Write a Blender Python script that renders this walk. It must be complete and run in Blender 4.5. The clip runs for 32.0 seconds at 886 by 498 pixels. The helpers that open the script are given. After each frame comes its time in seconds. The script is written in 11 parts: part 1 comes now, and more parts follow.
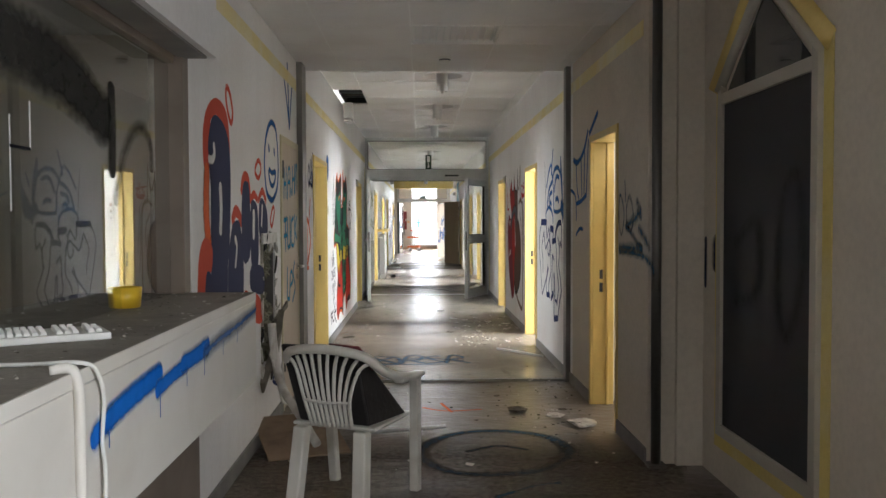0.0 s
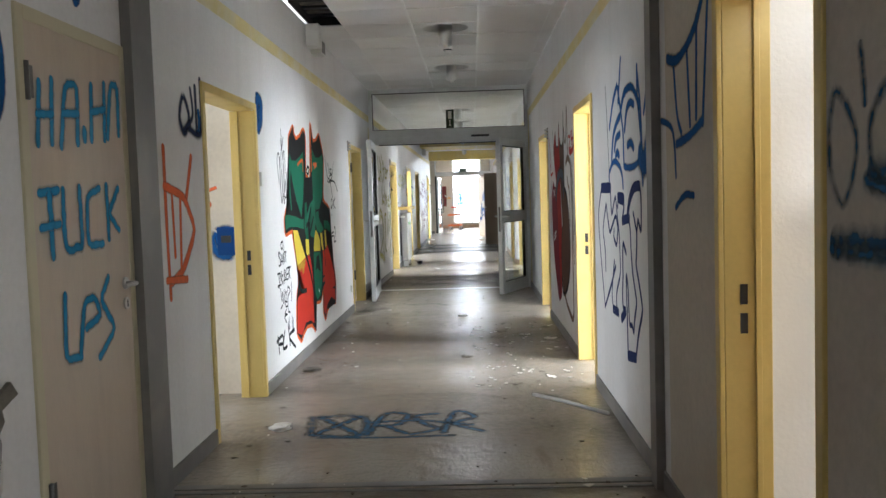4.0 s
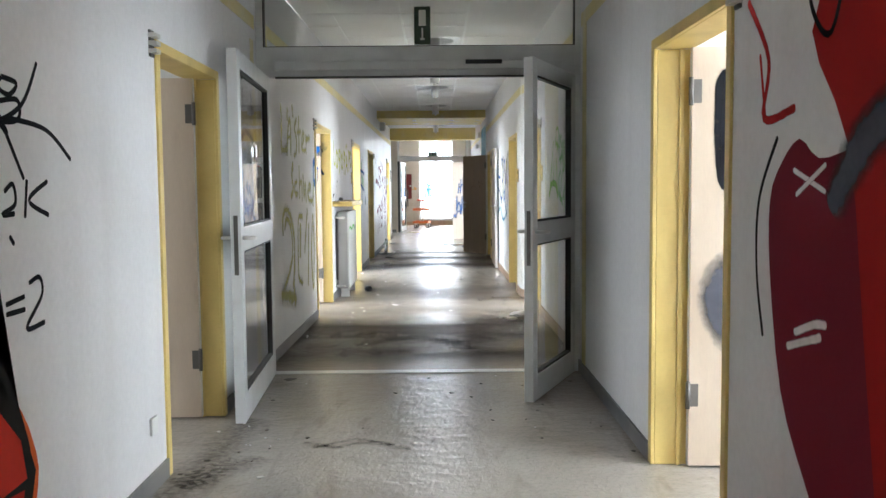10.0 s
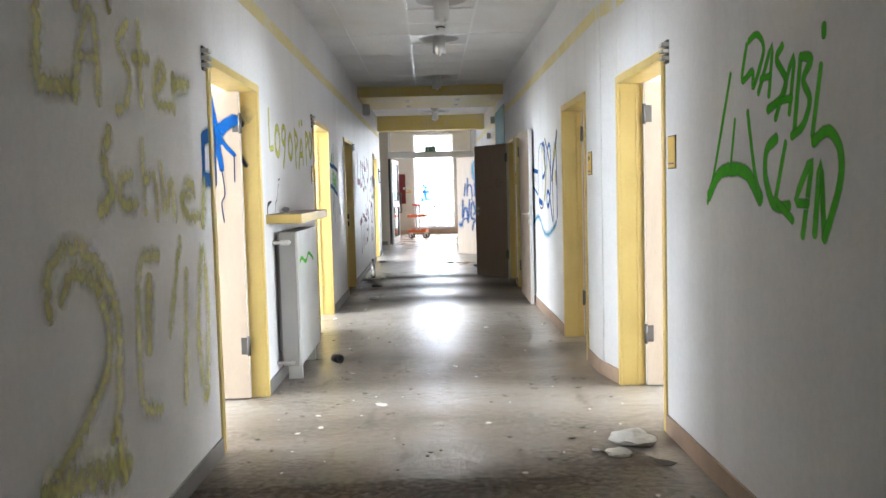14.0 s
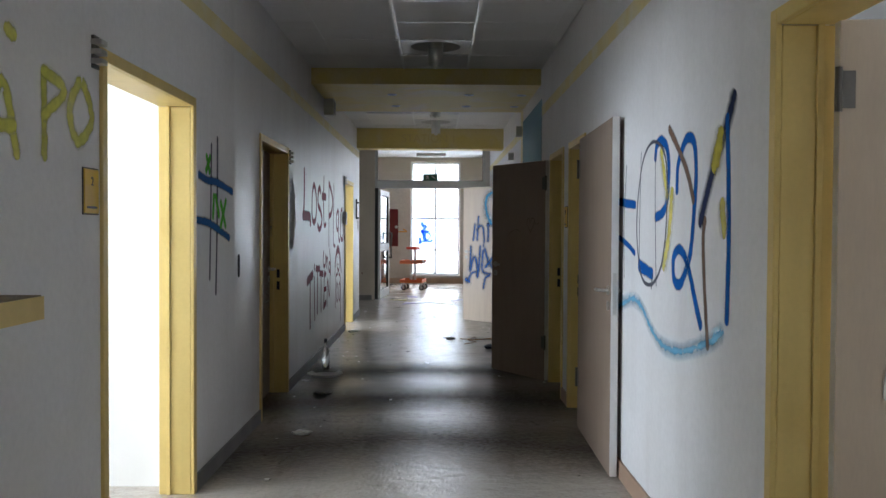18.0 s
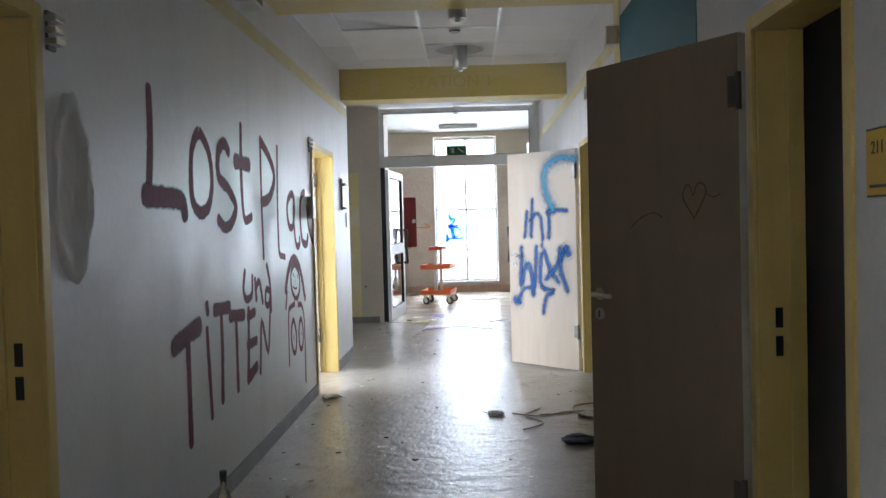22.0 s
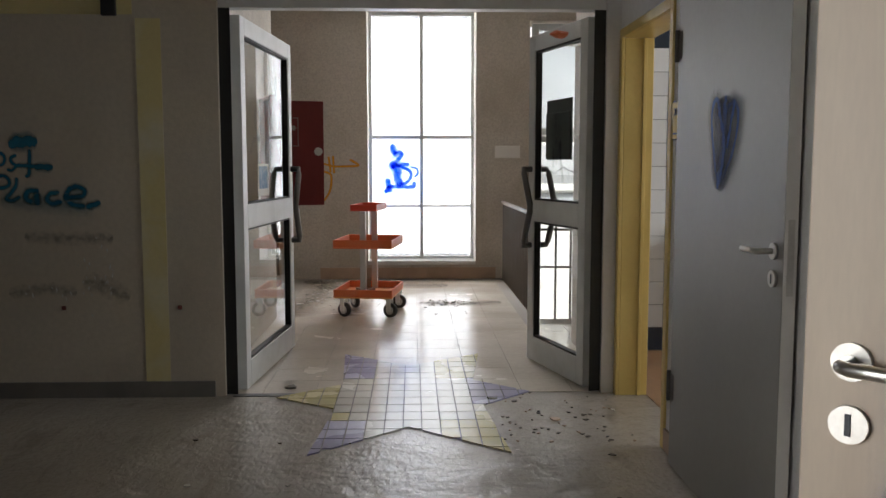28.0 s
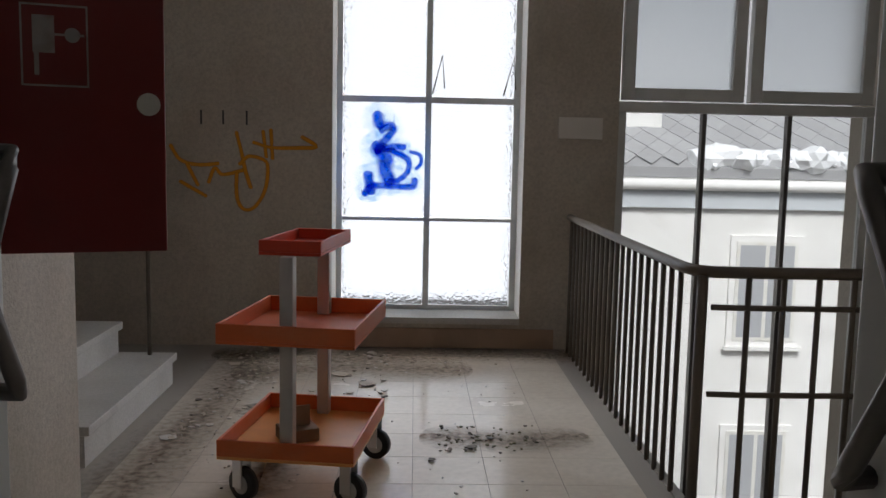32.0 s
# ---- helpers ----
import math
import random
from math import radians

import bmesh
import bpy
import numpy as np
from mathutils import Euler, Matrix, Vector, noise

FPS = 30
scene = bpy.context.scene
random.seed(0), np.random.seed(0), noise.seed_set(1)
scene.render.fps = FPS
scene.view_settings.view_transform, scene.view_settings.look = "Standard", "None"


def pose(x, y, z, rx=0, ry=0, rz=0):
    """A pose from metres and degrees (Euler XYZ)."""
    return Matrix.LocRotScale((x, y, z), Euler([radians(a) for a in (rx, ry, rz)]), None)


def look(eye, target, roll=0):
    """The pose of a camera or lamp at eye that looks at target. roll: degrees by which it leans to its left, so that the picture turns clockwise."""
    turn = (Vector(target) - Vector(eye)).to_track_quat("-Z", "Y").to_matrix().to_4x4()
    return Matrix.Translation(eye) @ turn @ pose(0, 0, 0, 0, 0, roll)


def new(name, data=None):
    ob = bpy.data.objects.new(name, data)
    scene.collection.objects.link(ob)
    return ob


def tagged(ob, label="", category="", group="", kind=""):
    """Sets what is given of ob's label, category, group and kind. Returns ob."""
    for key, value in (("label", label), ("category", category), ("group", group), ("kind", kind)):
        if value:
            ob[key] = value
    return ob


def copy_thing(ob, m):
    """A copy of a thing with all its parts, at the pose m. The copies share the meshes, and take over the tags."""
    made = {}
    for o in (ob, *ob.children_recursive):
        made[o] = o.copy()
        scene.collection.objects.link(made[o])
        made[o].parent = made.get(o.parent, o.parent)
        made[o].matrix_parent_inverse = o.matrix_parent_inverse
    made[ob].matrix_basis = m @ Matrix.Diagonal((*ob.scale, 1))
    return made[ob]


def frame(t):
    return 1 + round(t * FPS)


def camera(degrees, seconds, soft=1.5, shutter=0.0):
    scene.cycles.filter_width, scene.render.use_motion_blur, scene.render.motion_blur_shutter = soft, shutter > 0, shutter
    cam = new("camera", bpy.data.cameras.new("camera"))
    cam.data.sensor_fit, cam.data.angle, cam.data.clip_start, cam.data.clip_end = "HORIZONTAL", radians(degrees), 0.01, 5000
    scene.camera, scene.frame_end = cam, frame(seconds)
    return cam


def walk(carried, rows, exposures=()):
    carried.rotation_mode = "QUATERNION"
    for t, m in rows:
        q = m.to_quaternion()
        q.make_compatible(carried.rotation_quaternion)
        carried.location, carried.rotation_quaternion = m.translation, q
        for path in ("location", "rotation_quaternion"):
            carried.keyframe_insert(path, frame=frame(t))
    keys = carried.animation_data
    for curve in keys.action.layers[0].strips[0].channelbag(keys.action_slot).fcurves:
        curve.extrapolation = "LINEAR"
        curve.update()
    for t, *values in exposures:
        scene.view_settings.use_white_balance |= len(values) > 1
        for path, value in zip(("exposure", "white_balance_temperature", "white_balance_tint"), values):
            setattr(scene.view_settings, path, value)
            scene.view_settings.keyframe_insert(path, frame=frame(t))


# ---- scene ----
cam = camera(54.6, 32.0, soft=1.5)
PATH = [
    (0, (1.877, 1.987, 1.419), (1.932, 3.985, 1.351), -0.2),
    (0.5, (1.917, 2.47, 1.432), (1.97, 4.468, 1.365), -0.4),
    (1, (2.056, 2.946, 1.428), (2.148, 4.943, 1.363), -0.7),
    (1.5, (2.132, 3.4, 1.4), (2.321, 5.39, 1.339), -0.2),
    (2, (2.199, 3.813, 1.396), (2.388, 5.802, 1.305), -1.2),
    (2.5, (2.306, 4.231, 1.401), (2.403, 6.226, 1.302), -1.6),
    (3, (2.336, 4.682, 1.385), (2.327, 6.679, 1.27), -1.9),
    (3.5, (2.348, 5.09, 1.362), (2.277, 7.085, 1.244), -1.8),
    (5.5, (2.249, 7.151, 1.377), (2.182, 9.146, 1.249), -1.8),
    (6, (2.192, 7.721, 1.4), (2.141, 9.717, 1.292), -3.0),
    (6.5, (2.159, 8.262, 1.399), (2.114, 10.26, 1.325), -3.0),
    (7, (2.128, 8.789, 1.366), (2.096, 10.788, 1.296), -1.8),
    (7.5, (2.102, 9.271, 1.366), (2.079, 11.27, 1.295), -1.9),
    (8, (2.09, 9.727, 1.353), (2.068, 11.725, 1.268), -1.7),
    (8.5, (2.047, 10.257, 1.361), (2.024, 12.253, 1.245), -1.8),
    (9, (2.088, 10.82, 1.374), (2.047, 12.814, 1.23), -1.6),
    (9.5, (2.106, 11.401, 1.356), (2.068, 13.395, 1.212), -0.6),
    (10, (2.148, 11.988, 1.359), (2.161, 13.983, 1.216), -0.5),
    (10.5, (2.143, 12.577, 1.37), (2.185, 14.571, 1.225), -0.4),
    (11, (2.099, 13.163, 1.381), (2.152, 15.157, 1.239), -0.4),
    (11.5, (2.1, 13.736, 1.402), (2.157, 15.732, 1.295), -0.1),
    (12, (2.066, 14.341, 1.376), (2.129, 16.339, 1.309), -0.2),
    (12.5, (2.076, 14.929, 1.349), (2.138, 16.926, 1.264), -0.5),
    (13, (2.047, 15.494, 1.352), (2.113, 17.490, 1.247), -0.4),
    (13.5, (2.015, 16.027, 1.335), (2.065, 18.023, 1.211), -1.2),
    (15.5, (1.977, 18.397, 1.35), (1.957, 20.392, 1.205), -0.9),
    (16, (2.032, 19.106, 1.373), (2.016, 21.104, 1.291), -0.9),
    (16.5, (2.057, 19.758, 1.363), (2.046, 21.757, 1.3), -0.6),
    (17, (2.121, 20.359, 1.362), (2.108, 22.358, 1.31), -0.5),
    (17.5, (2.144, 20.981, 1.377), (2.131, 22.98, 1.333), -0.2),
    (18, (2.148, 21.562, 1.381), (2.164, 23.561, 1.334), 0.3),
    (18.5, (2.148, 22.112, 1.385), (2.162, 24.112, 1.344), -0.0),
    (19, (2.143, 22.727, 1.365), (2.119, 24.726, 1.314), -0.4),
    (19.5, (2.188, 23.374, 1.361), (2.158, 25.373, 1.309), -0.5),
    (20, (2.177, 23.969, 1.334), (2.146, 25.968, 1.278), -0.1),
    (20.5, (2.155, 24.534, 1.343), (2.124, 26.533, 1.286), -0.3),
    (21, (2.159, 25.081, 1.337), (2.097, 27.079, 1.281), -0.4),
    (21.5, (2.14, 25.639, 1.351), (2.077, 27.637, 1.296), -1.0),
    (22, (2.177, 26.243, 1.357), (2.115, 28.241, 1.299), -1.5),
    (22.5, (2.158, 26.794, 1.348), (2.103, 28.792, 1.289), -1.2),
    (23, (2.181, 27.4, 1.339), (2.148, 29.399, 1.279), -1.0),
    (23.5, (2.136, 27.976, 1.353), (2.116, 29.975, 1.292), -0.7),
    (24, (2.09, 28.578, 1.344), (2.078, 30.577, 1.29), -0.5),
    (24.5, (2.077, 29.208, 1.348), (2.065, 31.207, 1.289), -0.1),
    (25, (2.034, 29.826, 1.345), (2.018, 31.824, 1.265), 0.4),
    (25.5, (2.049, 30.438, 1.338), (2.039, 32.435, 1.231), 0.1),
    (27.5, (2.055, 32.875, 1.3), (2.126, 34.866, 1.127), -0.2),
    (28, (2.02, 33.385, 1.3), (2.09, 35.375, 1.108), -0.0),
    (28.5, (1.955, 33.925, 1.325), (2.012, 35.914, 1.123), -0.2),
    (29, (1.922, 34.471, 1.34), (1.984, 36.461, 1.155), -0.1),
    (29.5, (1.87, 35.038, 1.302), (1.948, 37.029, 1.133), 0.1),
    (30, (1.882, 35.557, 1.307), (1.953, 37.546, 1.114), 0.4),
    (30.5, (1.904, 36.092, 1.307), (1.947, 38.081, 1.101), 0.6),
    (31, (1.931, 36.618, 1.305), (1.977, 38.606, 1.091), 0.9),
    (31.5, (1.991, 37.16, 1.28), (2.027, 39.148, 1.064), 0.9),
    (32, (2.041, 37.695, 1.303), (2.109, 39.681, 1.075), 1.2),
]

EXPOSURES = [(0.0, 2.2, 6300, 10), (1.0, 2.45, 5950, 9), (2.0, 2.4, 5650, 8), (3.0, 2.2, 5750, 8), (6.0, 1.9, 6250, 10), (7.0, 1.5, 6250, 9), (8.0, 1.25, 6250, 9), (9.0, 2.05, 6000, 9), (10.0, 2.3, 5850, 8), (11.0, 1.8, 6350, 10), (12.0, 2.1, 5750, 8), (13.0, 2.3, 5950, 10),
             (16.0, 1.3, 5850, 9), (17.0, 1.15, 6000, 10), (18.0, 1.0, 5750, 9), (19.0, 0.75, 5650, 9), (20.0, 0.7, 6250, 10), (21.0, 1.4, 6250, 11), (22.0, 1.7, 5650, 9), (23.0, 1.85, 5750, 9), (24.0, 1.65, 5900, 9), (25.0, 1.3, 6150, 10),
             (27.5, 0.5, 6400, 10), (28.0, 0.38, 6450, 11), (29.0, 0.15, 6450, 11), (30.0, -0.1, 6350, 11), (32.0, -0.75, 6250, 12)]
walk(cam, [(t, look(eye, aim, lean)) for t, eye, aim, lean in PATH], EXPOSURES)

# ---- light: overcast sky through the real openings ----
world = bpy.data.worlds.new("overcast_sky")
scene.world = world
world.use_nodes = True
wn, wl = world.node_tree.nodes, world.node_tree.links
sky = wn.new("ShaderNodeTexSky")
sky.sky_type, sky.sun_disc = "NISHITA", False
sky.sun_elevation, sky.sun_rotation = radians(42), radians(180)
sky.air_density, sky.dust_density = 1.0, 4.0
grey = wn.new("ShaderNodeHueSaturation")
grey.inputs["Saturation"].default_value = 0.18
wl.new(sky.outputs[0], grey.inputs["Color"])
wl.new(grey.outputs[0], wn["Background"].inputs["Color"])
wn["Background"].inputs["Strength"].default_value = 0.15

sun = new("sun", bpy.data.lights.new("sun", "SUN"))
sun.data.energy, sun.data.angle, sun.data.color = 4.2, radians(20), (1.0, 0.97, 0.93)
sun.matrix_world = look((0, 0, 30), (0, 30, 0))


def window_light(name, centre, inward, w, h, watts, color=(0.93, 0.97, 1.0)):
    """The sky's light in a window's opening."""
    ob = new(name, bpy.data.lights.new(name, "AREA"))
    ob.data.shape, ob.data.size, ob.data.size_y = "RECTANGLE", w, h
    ob.data.energy, ob.data.color = watts, color
    c = Vector(centre)
    ob.matrix_world = look(c, c + Vector(inward))
    return ob


# ---- geometry helpers ----
def link(name, bm, mat, parent=None, smooth=False):
    me = bpy.data.meshes.new(name)
    bm.normal_update()
    bm.to_mesh(me)
    bm.free()
    for m in (mat if isinstance(mat, (list, tuple)) else [mat]):
        me.materials.append(m)
    if smooth:
        for p in me.polygons:
            p.use_smooth = True
    ob = new(name, me)
    if parent is not None:
        ob.parent = parent
        ob.matrix_parent_inverse = Matrix.Identity(4)
    return ob


def part(name, bm, mat, parent, label="", smooth=False):
    ob = link(name, bm, mat, parent, smooth)
    if label:
        ob["label"] = label
    return ob


def thing(name, m, label, category, group=""):
    ob = new(name)
    ob.empty_display_size = 0.1
    ob.matrix_world = m
    return tagged(ob, label, category, group)


def prism(bm, plan, z0, z1, mat=0):
    lo = [bm.verts.new((x, y, z0)) for x, y in plan]
    hi = [bm.verts.new((x, y, z1)) for x, y in plan]
    n = len(plan)
    fs = [bm.faces.new(lo[::-1]), bm.faces.new(hi)]
    for i in range(n):
        fs.append(bm.faces.new((lo[i], lo[(i + 1) % n], hi[(i + 1) % n], hi[i])))
    for f in fs:
        f.material_index = mat
    return lo + hi


def box(bm, x0, y0, z0, x1, y1, z1, bevel=0.0, mat=0, m=None):
    vs = prism(bm, [(x0, y0), (x1, y0), (x1, y1), (x0, y1)], z0, z1, mat)
    if m is not None:
        bmesh.ops.transform(bm, matrix=m, verts=vs)
    if bevel:
        es = list({e for v in vs for e in v.link_edges})
        r = bmesh.ops.bevel(bm, geom=es, offset=bevel, segments=2, profile=0.5, affect="EDGES")
        for f in r["faces"]:
            f.material_index = mat
    return vs


def boxed(*a, **k):
    bm = bmesh.new()
    box(bm, *a, **k)
    return bm


def rod(bm, a, b, r, n=10, r2=None, mat=0):
    a, b = Vector(a), Vector(b)
    d = b - a
    m = Matrix.Translation((a + b) / 2) @ d.to_track_quat("Z", "Y").to_matrix().to_4x4()
    before = len(bm.faces)
    bmesh.ops.create_cone(bm, cap_ends=True, segments=n, radius1=r, radius2=r if r2 is None else r2, depth=d.length, matrix=m)
    bm.faces.ensure_lookup_table()
    for f in bm.faces[before:]:
        f.material_index = mat
        f.smooth = len(f.verts) == 4


def tube(bm, pts, r, n=8, mat=0):
    """A bent bar through points."""
    pts = [Vector(p) for p in pts]
    rings = []
    up = Vector((0.31, 0.17, 0.93))
    for i, p in enumerate(pts):
        d = (pts[min(i + 1, len(pts) - 1)] - pts[max(i - 1, 0)]).normalized()
        s = d.cross(up).normalized()
        t = d.cross(s)
        rings.append([bm.verts.new(p + r * (math.cos(6.2832 * k / n) * s + math.sin(6.2832 * k / n) * t)) for k in range(n)])
    for a, b in zip(rings, rings[1:]):
        for k in range(n):
            f = bm.faces.new((a[k], a[(k + 1) % n], b[(k + 1) % n], b[k]))
            f.smooth, f.material_index = True, mat
    bm.faces.new(rings[0][::-1]).material_index = mat
    bm.faces.new(rings[-1]).material_index = mat


def lathe(bm, profile, n=24, mat=0, c=(0, 0, 0)):
    rings = [[bm.verts.new((c[0] + r * math.cos(6.2832 * k / n), c[1] + r * math.sin(6.2832 * k / n), c[2] + z)) for k in range(n)] for r, z in profile]
    for a, b in zip(rings, rings[1:]):
        for k in range(n):
            f = bm.faces.new((a[k], a[(k + 1) % n], b[(k + 1) % n], b[k]))
            f.smooth, f.material_index = True, mat


def smooth_line(pts, sub=6, closed=False):
    pts = [Vector(p) for p in pts]
    if len(pts) < 3:
        return pts
    out, n = [], len(pts)
    for i in range(n if closed else n - 1):
        p = [pts[(i + k) % n] if closed else pts[min(max(i + k, 0), n - 1)] for k in (-1, 0, 1, 2)]
        for s in range(sub):
            t = s / sub
            out.append(0.5 * (2 * p[1] + (p[2] - p[0]) * t + (2 * p[0] - 5 * p[1] + 4 * p[2] - p[3]) * t * t + (3 * p[1] - p[0] - 3 * p[2] + p[3]) * t ** 3))
    return out + [pts[0] if closed else pts[-1]]


def ribbon(bm, uv, line, width, place, lift=0.0):
    """A stroke of paint on a surface: line in the surface's (u, v); place turns (u, v, lift) into the world."""
    sizes = [1.0 + 0.16 * noise.noise(Vector((p.x * 5, p.y * 5, 3.1))) for p in line]
    if (line[0] - line[-1]).length > 1e-4 and len(line) > 2:  # rounded ends
        a, b = (line[0] - line[1]).normalized(), (line[-1] - line[-2]).normalized()
        caps = ((0.34, 0.2), (0.3, 0.55), (0.2, 0.82))
        line = [line[0] + a * width * k for k, _ in caps] + list(line) + [line[-1] + b * width * k for k, _ in caps[::-1]]
        sizes = [w for _, w in caps] + sizes + [w for _, w in caps[::-1]]
    n = len(line)
    rows, far = [], 0.0
    for i, p in enumerate(line):
        d = line[min(i + 1, n - 1)] - line[max(i - 1, 0)]
        if d.length < 1e-6:
            d = Vector((1, 0))
        d.normalize()
        s = Vector((-d.y, d.x)) * width * 0.5 * sizes[i]
        if i:
            far += (p - line[i - 1]).length
        rows.append((bm.verts.new(place(p.x + s.x, p.y + s.y, lift)), bm.verts.new(place(p.x - s.x, p.y - s.y, lift)), far))
    for (a, b, s), (c, d, t) in zip(rows, rows[1:]):
        f = bm.faces.new((a, b, d, c))
        for loop, w in zip(f.loops, ((s, 1), (s, 0), (t, 0), (t, 1))):
            loop[uv].uv = w


# ---- materials ----
def mat_of(name, base, rough=0.6, metal=0.0, grain=0.0, grain_scale=200.0, stain=None, stain_amount=0.0, stain_scale=1.5, bump=0.0, bump_scale=60.0, rough_var=0.0, piece=0.0, stretch=(1, 1, 1), spec=0.5):
    m = bpy.data.materials.new(name)
    m.use_nodes = True
    n, l = m.node_tree.nodes, m.node_tree.links
    b = n["Principled BSDF"]
    b.inputs["Roughness"].default_value, b.inputs["Metallic"].default_value = rough, metal
    b.inputs["Specular IOR Level"].default_value = spec
    b.inputs["Base Color"].default_value = (*base, 1)
    geo = n.new("ShaderNodeNewGeometry")
    mp = n.new("ShaderNodeMapping")
    mp.inputs["Scale"].default_value = stretch
    l.new(geo.outputs["Position"], mp.inputs[0])
    colour = None

    def noise_tex(scale, detail=4.0, distort=0.0):
        t = n.new("ShaderNodeTexNoise")
        t.inputs["Scale"].default_value, t.inputs["Detail"].default_value, t.inputs["Distortion"].default_value = scale, detail, distort
        l.new(mp.outputs[0], t.inputs["Vector"])
        return t

    def mixed(a, second, fac):
        x = n.new("ShaderNodeMix")
        x.data_type = "RGBA"
        if a is None:
            x.inputs[6].default_value = (*base, 1)
        else:
            l.new(a, x.inputs[6])
        x.inputs[7].default_value = (*second, 1)
        l.new(fac, x.inputs[0])
        return x.outputs[2]

    def ramp(src, lo, hi, top=1.0):
        r = n.new("ShaderNodeMapRange")
        r.inputs[1].default_value, r.inputs[2].default_value, r.inputs[4].default_value = lo, hi, top
        l.new(src, r.inputs[0])
        return r.outputs[0]

    if stain is not None:
        big = noise_tex(stain_scale, 6.0, 0.4)
        colour = mixed(colour, stain, ramp(big.outputs["Fac"], 0.45, 0.75, stain_amount))
    if grain:
        fine = noise_tex(grain_scale, 3.0)
        colour = mixed(colour, tuple(c * 0.55 for c in base), ramp(fine.outputs["Fac"], 0.35, 0.75, grain))
    if piece:
        info = n.new("ShaderNodeObjectInfo")
        colour = mixed(colour, tuple(c * 0.6 for c in base), ramp(info.outputs["Random"], 0.0, 1.0, piece))
    if colour is not None:
        l.new(colour, b.inputs["Base Color"])
    if rough_var:
        rn = noise_tex(2.3, 5.0, 0.3)
        r = n.new("ShaderNodeMapRange")
        r.inputs[1].default_value, r.inputs[2].default_value = 0.3, 0.7
        r.inputs[3].default_value, r.inputs[4].default_value = max(rough - rough_var, 0.04), min(rough + rough_var, 1)
        l.new(rn.outputs["Fac"], r.inputs[0])
        l.new(r.outputs[0], b.inputs["Roughness"])
    if bump:
        bn = noise_tex(bump_scale, 4.0)
        bp = n.new("ShaderNodeBump")
        bp.inputs["Strength"].default_value, bp.inputs["Distance"].default_value = bump, 0.01
        l.new(bn.outputs["Fac"], bp.inputs["Height"])
        l.new(bp.outputs[0], b.inputs["Normal"])
    return m


WALL = mat_of("white_wall_paint", (0.84, 0.825, 0.815), 0.85, spec=0.25, stain=(0.66, 0.62, 0.58), stain_amount=0.4, stain_scale=0.9, grain=0.12, grain_scale=35, bump=0.12, bump_scale=90)
ROOM = mat_of("room_wall_paint", (0.8, 0.785, 0.75), 0.8, stain=(0.62, 0.58, 0.5), stain_amount=0.35, stain_scale=1.3, bump=0.15, bump_scale=60)
# ROOM's paint, darker and browner: the reception's dimness is in the colour
RECEPTION = mat_of("shade_darkened_reception_paint", (0.62, 0.56, 0.47), 0.8, stain=(0.35, 0.31, 0.26), stain_amount=0.5, stain_scale=1.3, bump=0.15, bump_scale=60)
CEIL = mat_of("mineral_ceiling_tile", (0.84, 0.83, 0.815), 0.9, stain=(0.55, 0.5, 0.43), stain_amount=0.35, stain_scale=1.1, grain=0.2, grain_scale=160, bump=0.1, bump_scale=150)
PLAIN_CEIL = mat_of("ceiling_paint", (0.78, 0.77, 0.75), 0.85, stain=(0.6, 0.57, 0.5), stain_amount=0.4, stain_scale=0.8, bump=0.1, bump_scale=70)
GRID = mat_of("ceiling_grid_white", (0.82, 0.82, 0.8), 0.4)
YELLOW = mat_of("yellow_gloss_paint", (0.78, 0.59, 0.2), 0.42, stain=(0.6, 0.42, 0.11), stain_amount=0.45, stain_scale=2.5, grain=0.1, grain_scale=60, bump=0.05)
YELLOW_DULL = mat_of("yellow_wall_band", (0.74, 0.6, 0.2), 0.75, stain=(0.72, 0.66, 0.45), stain_amount=0.6, stain_scale=3.0, grain=0.15, grain_scale=40)
BAND = mat_of("faded_yellow_band", (0.8, 0.7, 0.36), 0.8, stain=(0.83, 0.8, 0.68), stain_amount=0.85, stain_scale=3.5, grain=0.1, grain_scale=40, spec=0.25)
BASE_GREY = mat_of("grey_skirting_vinyl", (0.2, 0.19, 0.18), 0.5, stain=(0.32, 0.29, 0.25), stain_amount=0.6, stain_scale=4)
TOILET_FLOOR = mat_of("orange_brown_floor", (0.4, 0.23, 0.12), 0.4, stain=(0.22, 0.14, 0.09), stain_amount=0.6, stain_scale=2.5, grain=0.2, grain_scale=40)
BASE_BROWN = mat_of("brown_skirting_vinyl", (0.42, 0.29, 0.2), 0.55, stain=(0.25, 0.18, 0.13), stain_amount=0.6, stain_scale=4)
DOOR = mat_of("beige_laminate_door", (0.6, 0.49, 0.375), 0.5, stain=(0.5, 0.39, 0.3), stain_amount=0.5, stain_scale=2.0, grain=0.12, grain_scale=25, stretch=(6, 6, 1), bump=0.03)
DOOR_EDGE = mat_of("pale_door_edge", (0.75, 0.73, 0.7), 0.5, grain=0.1, grain_scale=40)
DOOR_GREY = mat_of("grey_laminate_door", (0.27, 0.26, 0.235), 0.5, stain=(0.21, 0.2, 0.185), stain_amount=0.5, grain=0.1, grain_scale=30)
ALU_WHITE = mat_of("white_coated_aluminium", (0.74, 0.75, 0.74), 0.4, stain=(0.5, 0.5, 0.47), stain_amount=0.4, stain_scale=5)
ALU = mat_of("brushed_aluminium", (0.7, 0.7, 0.69), 0.3, 0.9, grain=0.1, grain_scale=80, stretch=(1, 1, 20))
STEEL = mat_of("brushed_steel", (0.62, 0.6, 0.56), 0.28, 1.0, grain=0.2, grain_scale=120)
DARK_STEEL = mat_of("dark_steel", (0.16, 0.15, 0.14), 0.4, 0.7, grain=0.2, grain_scale=80)
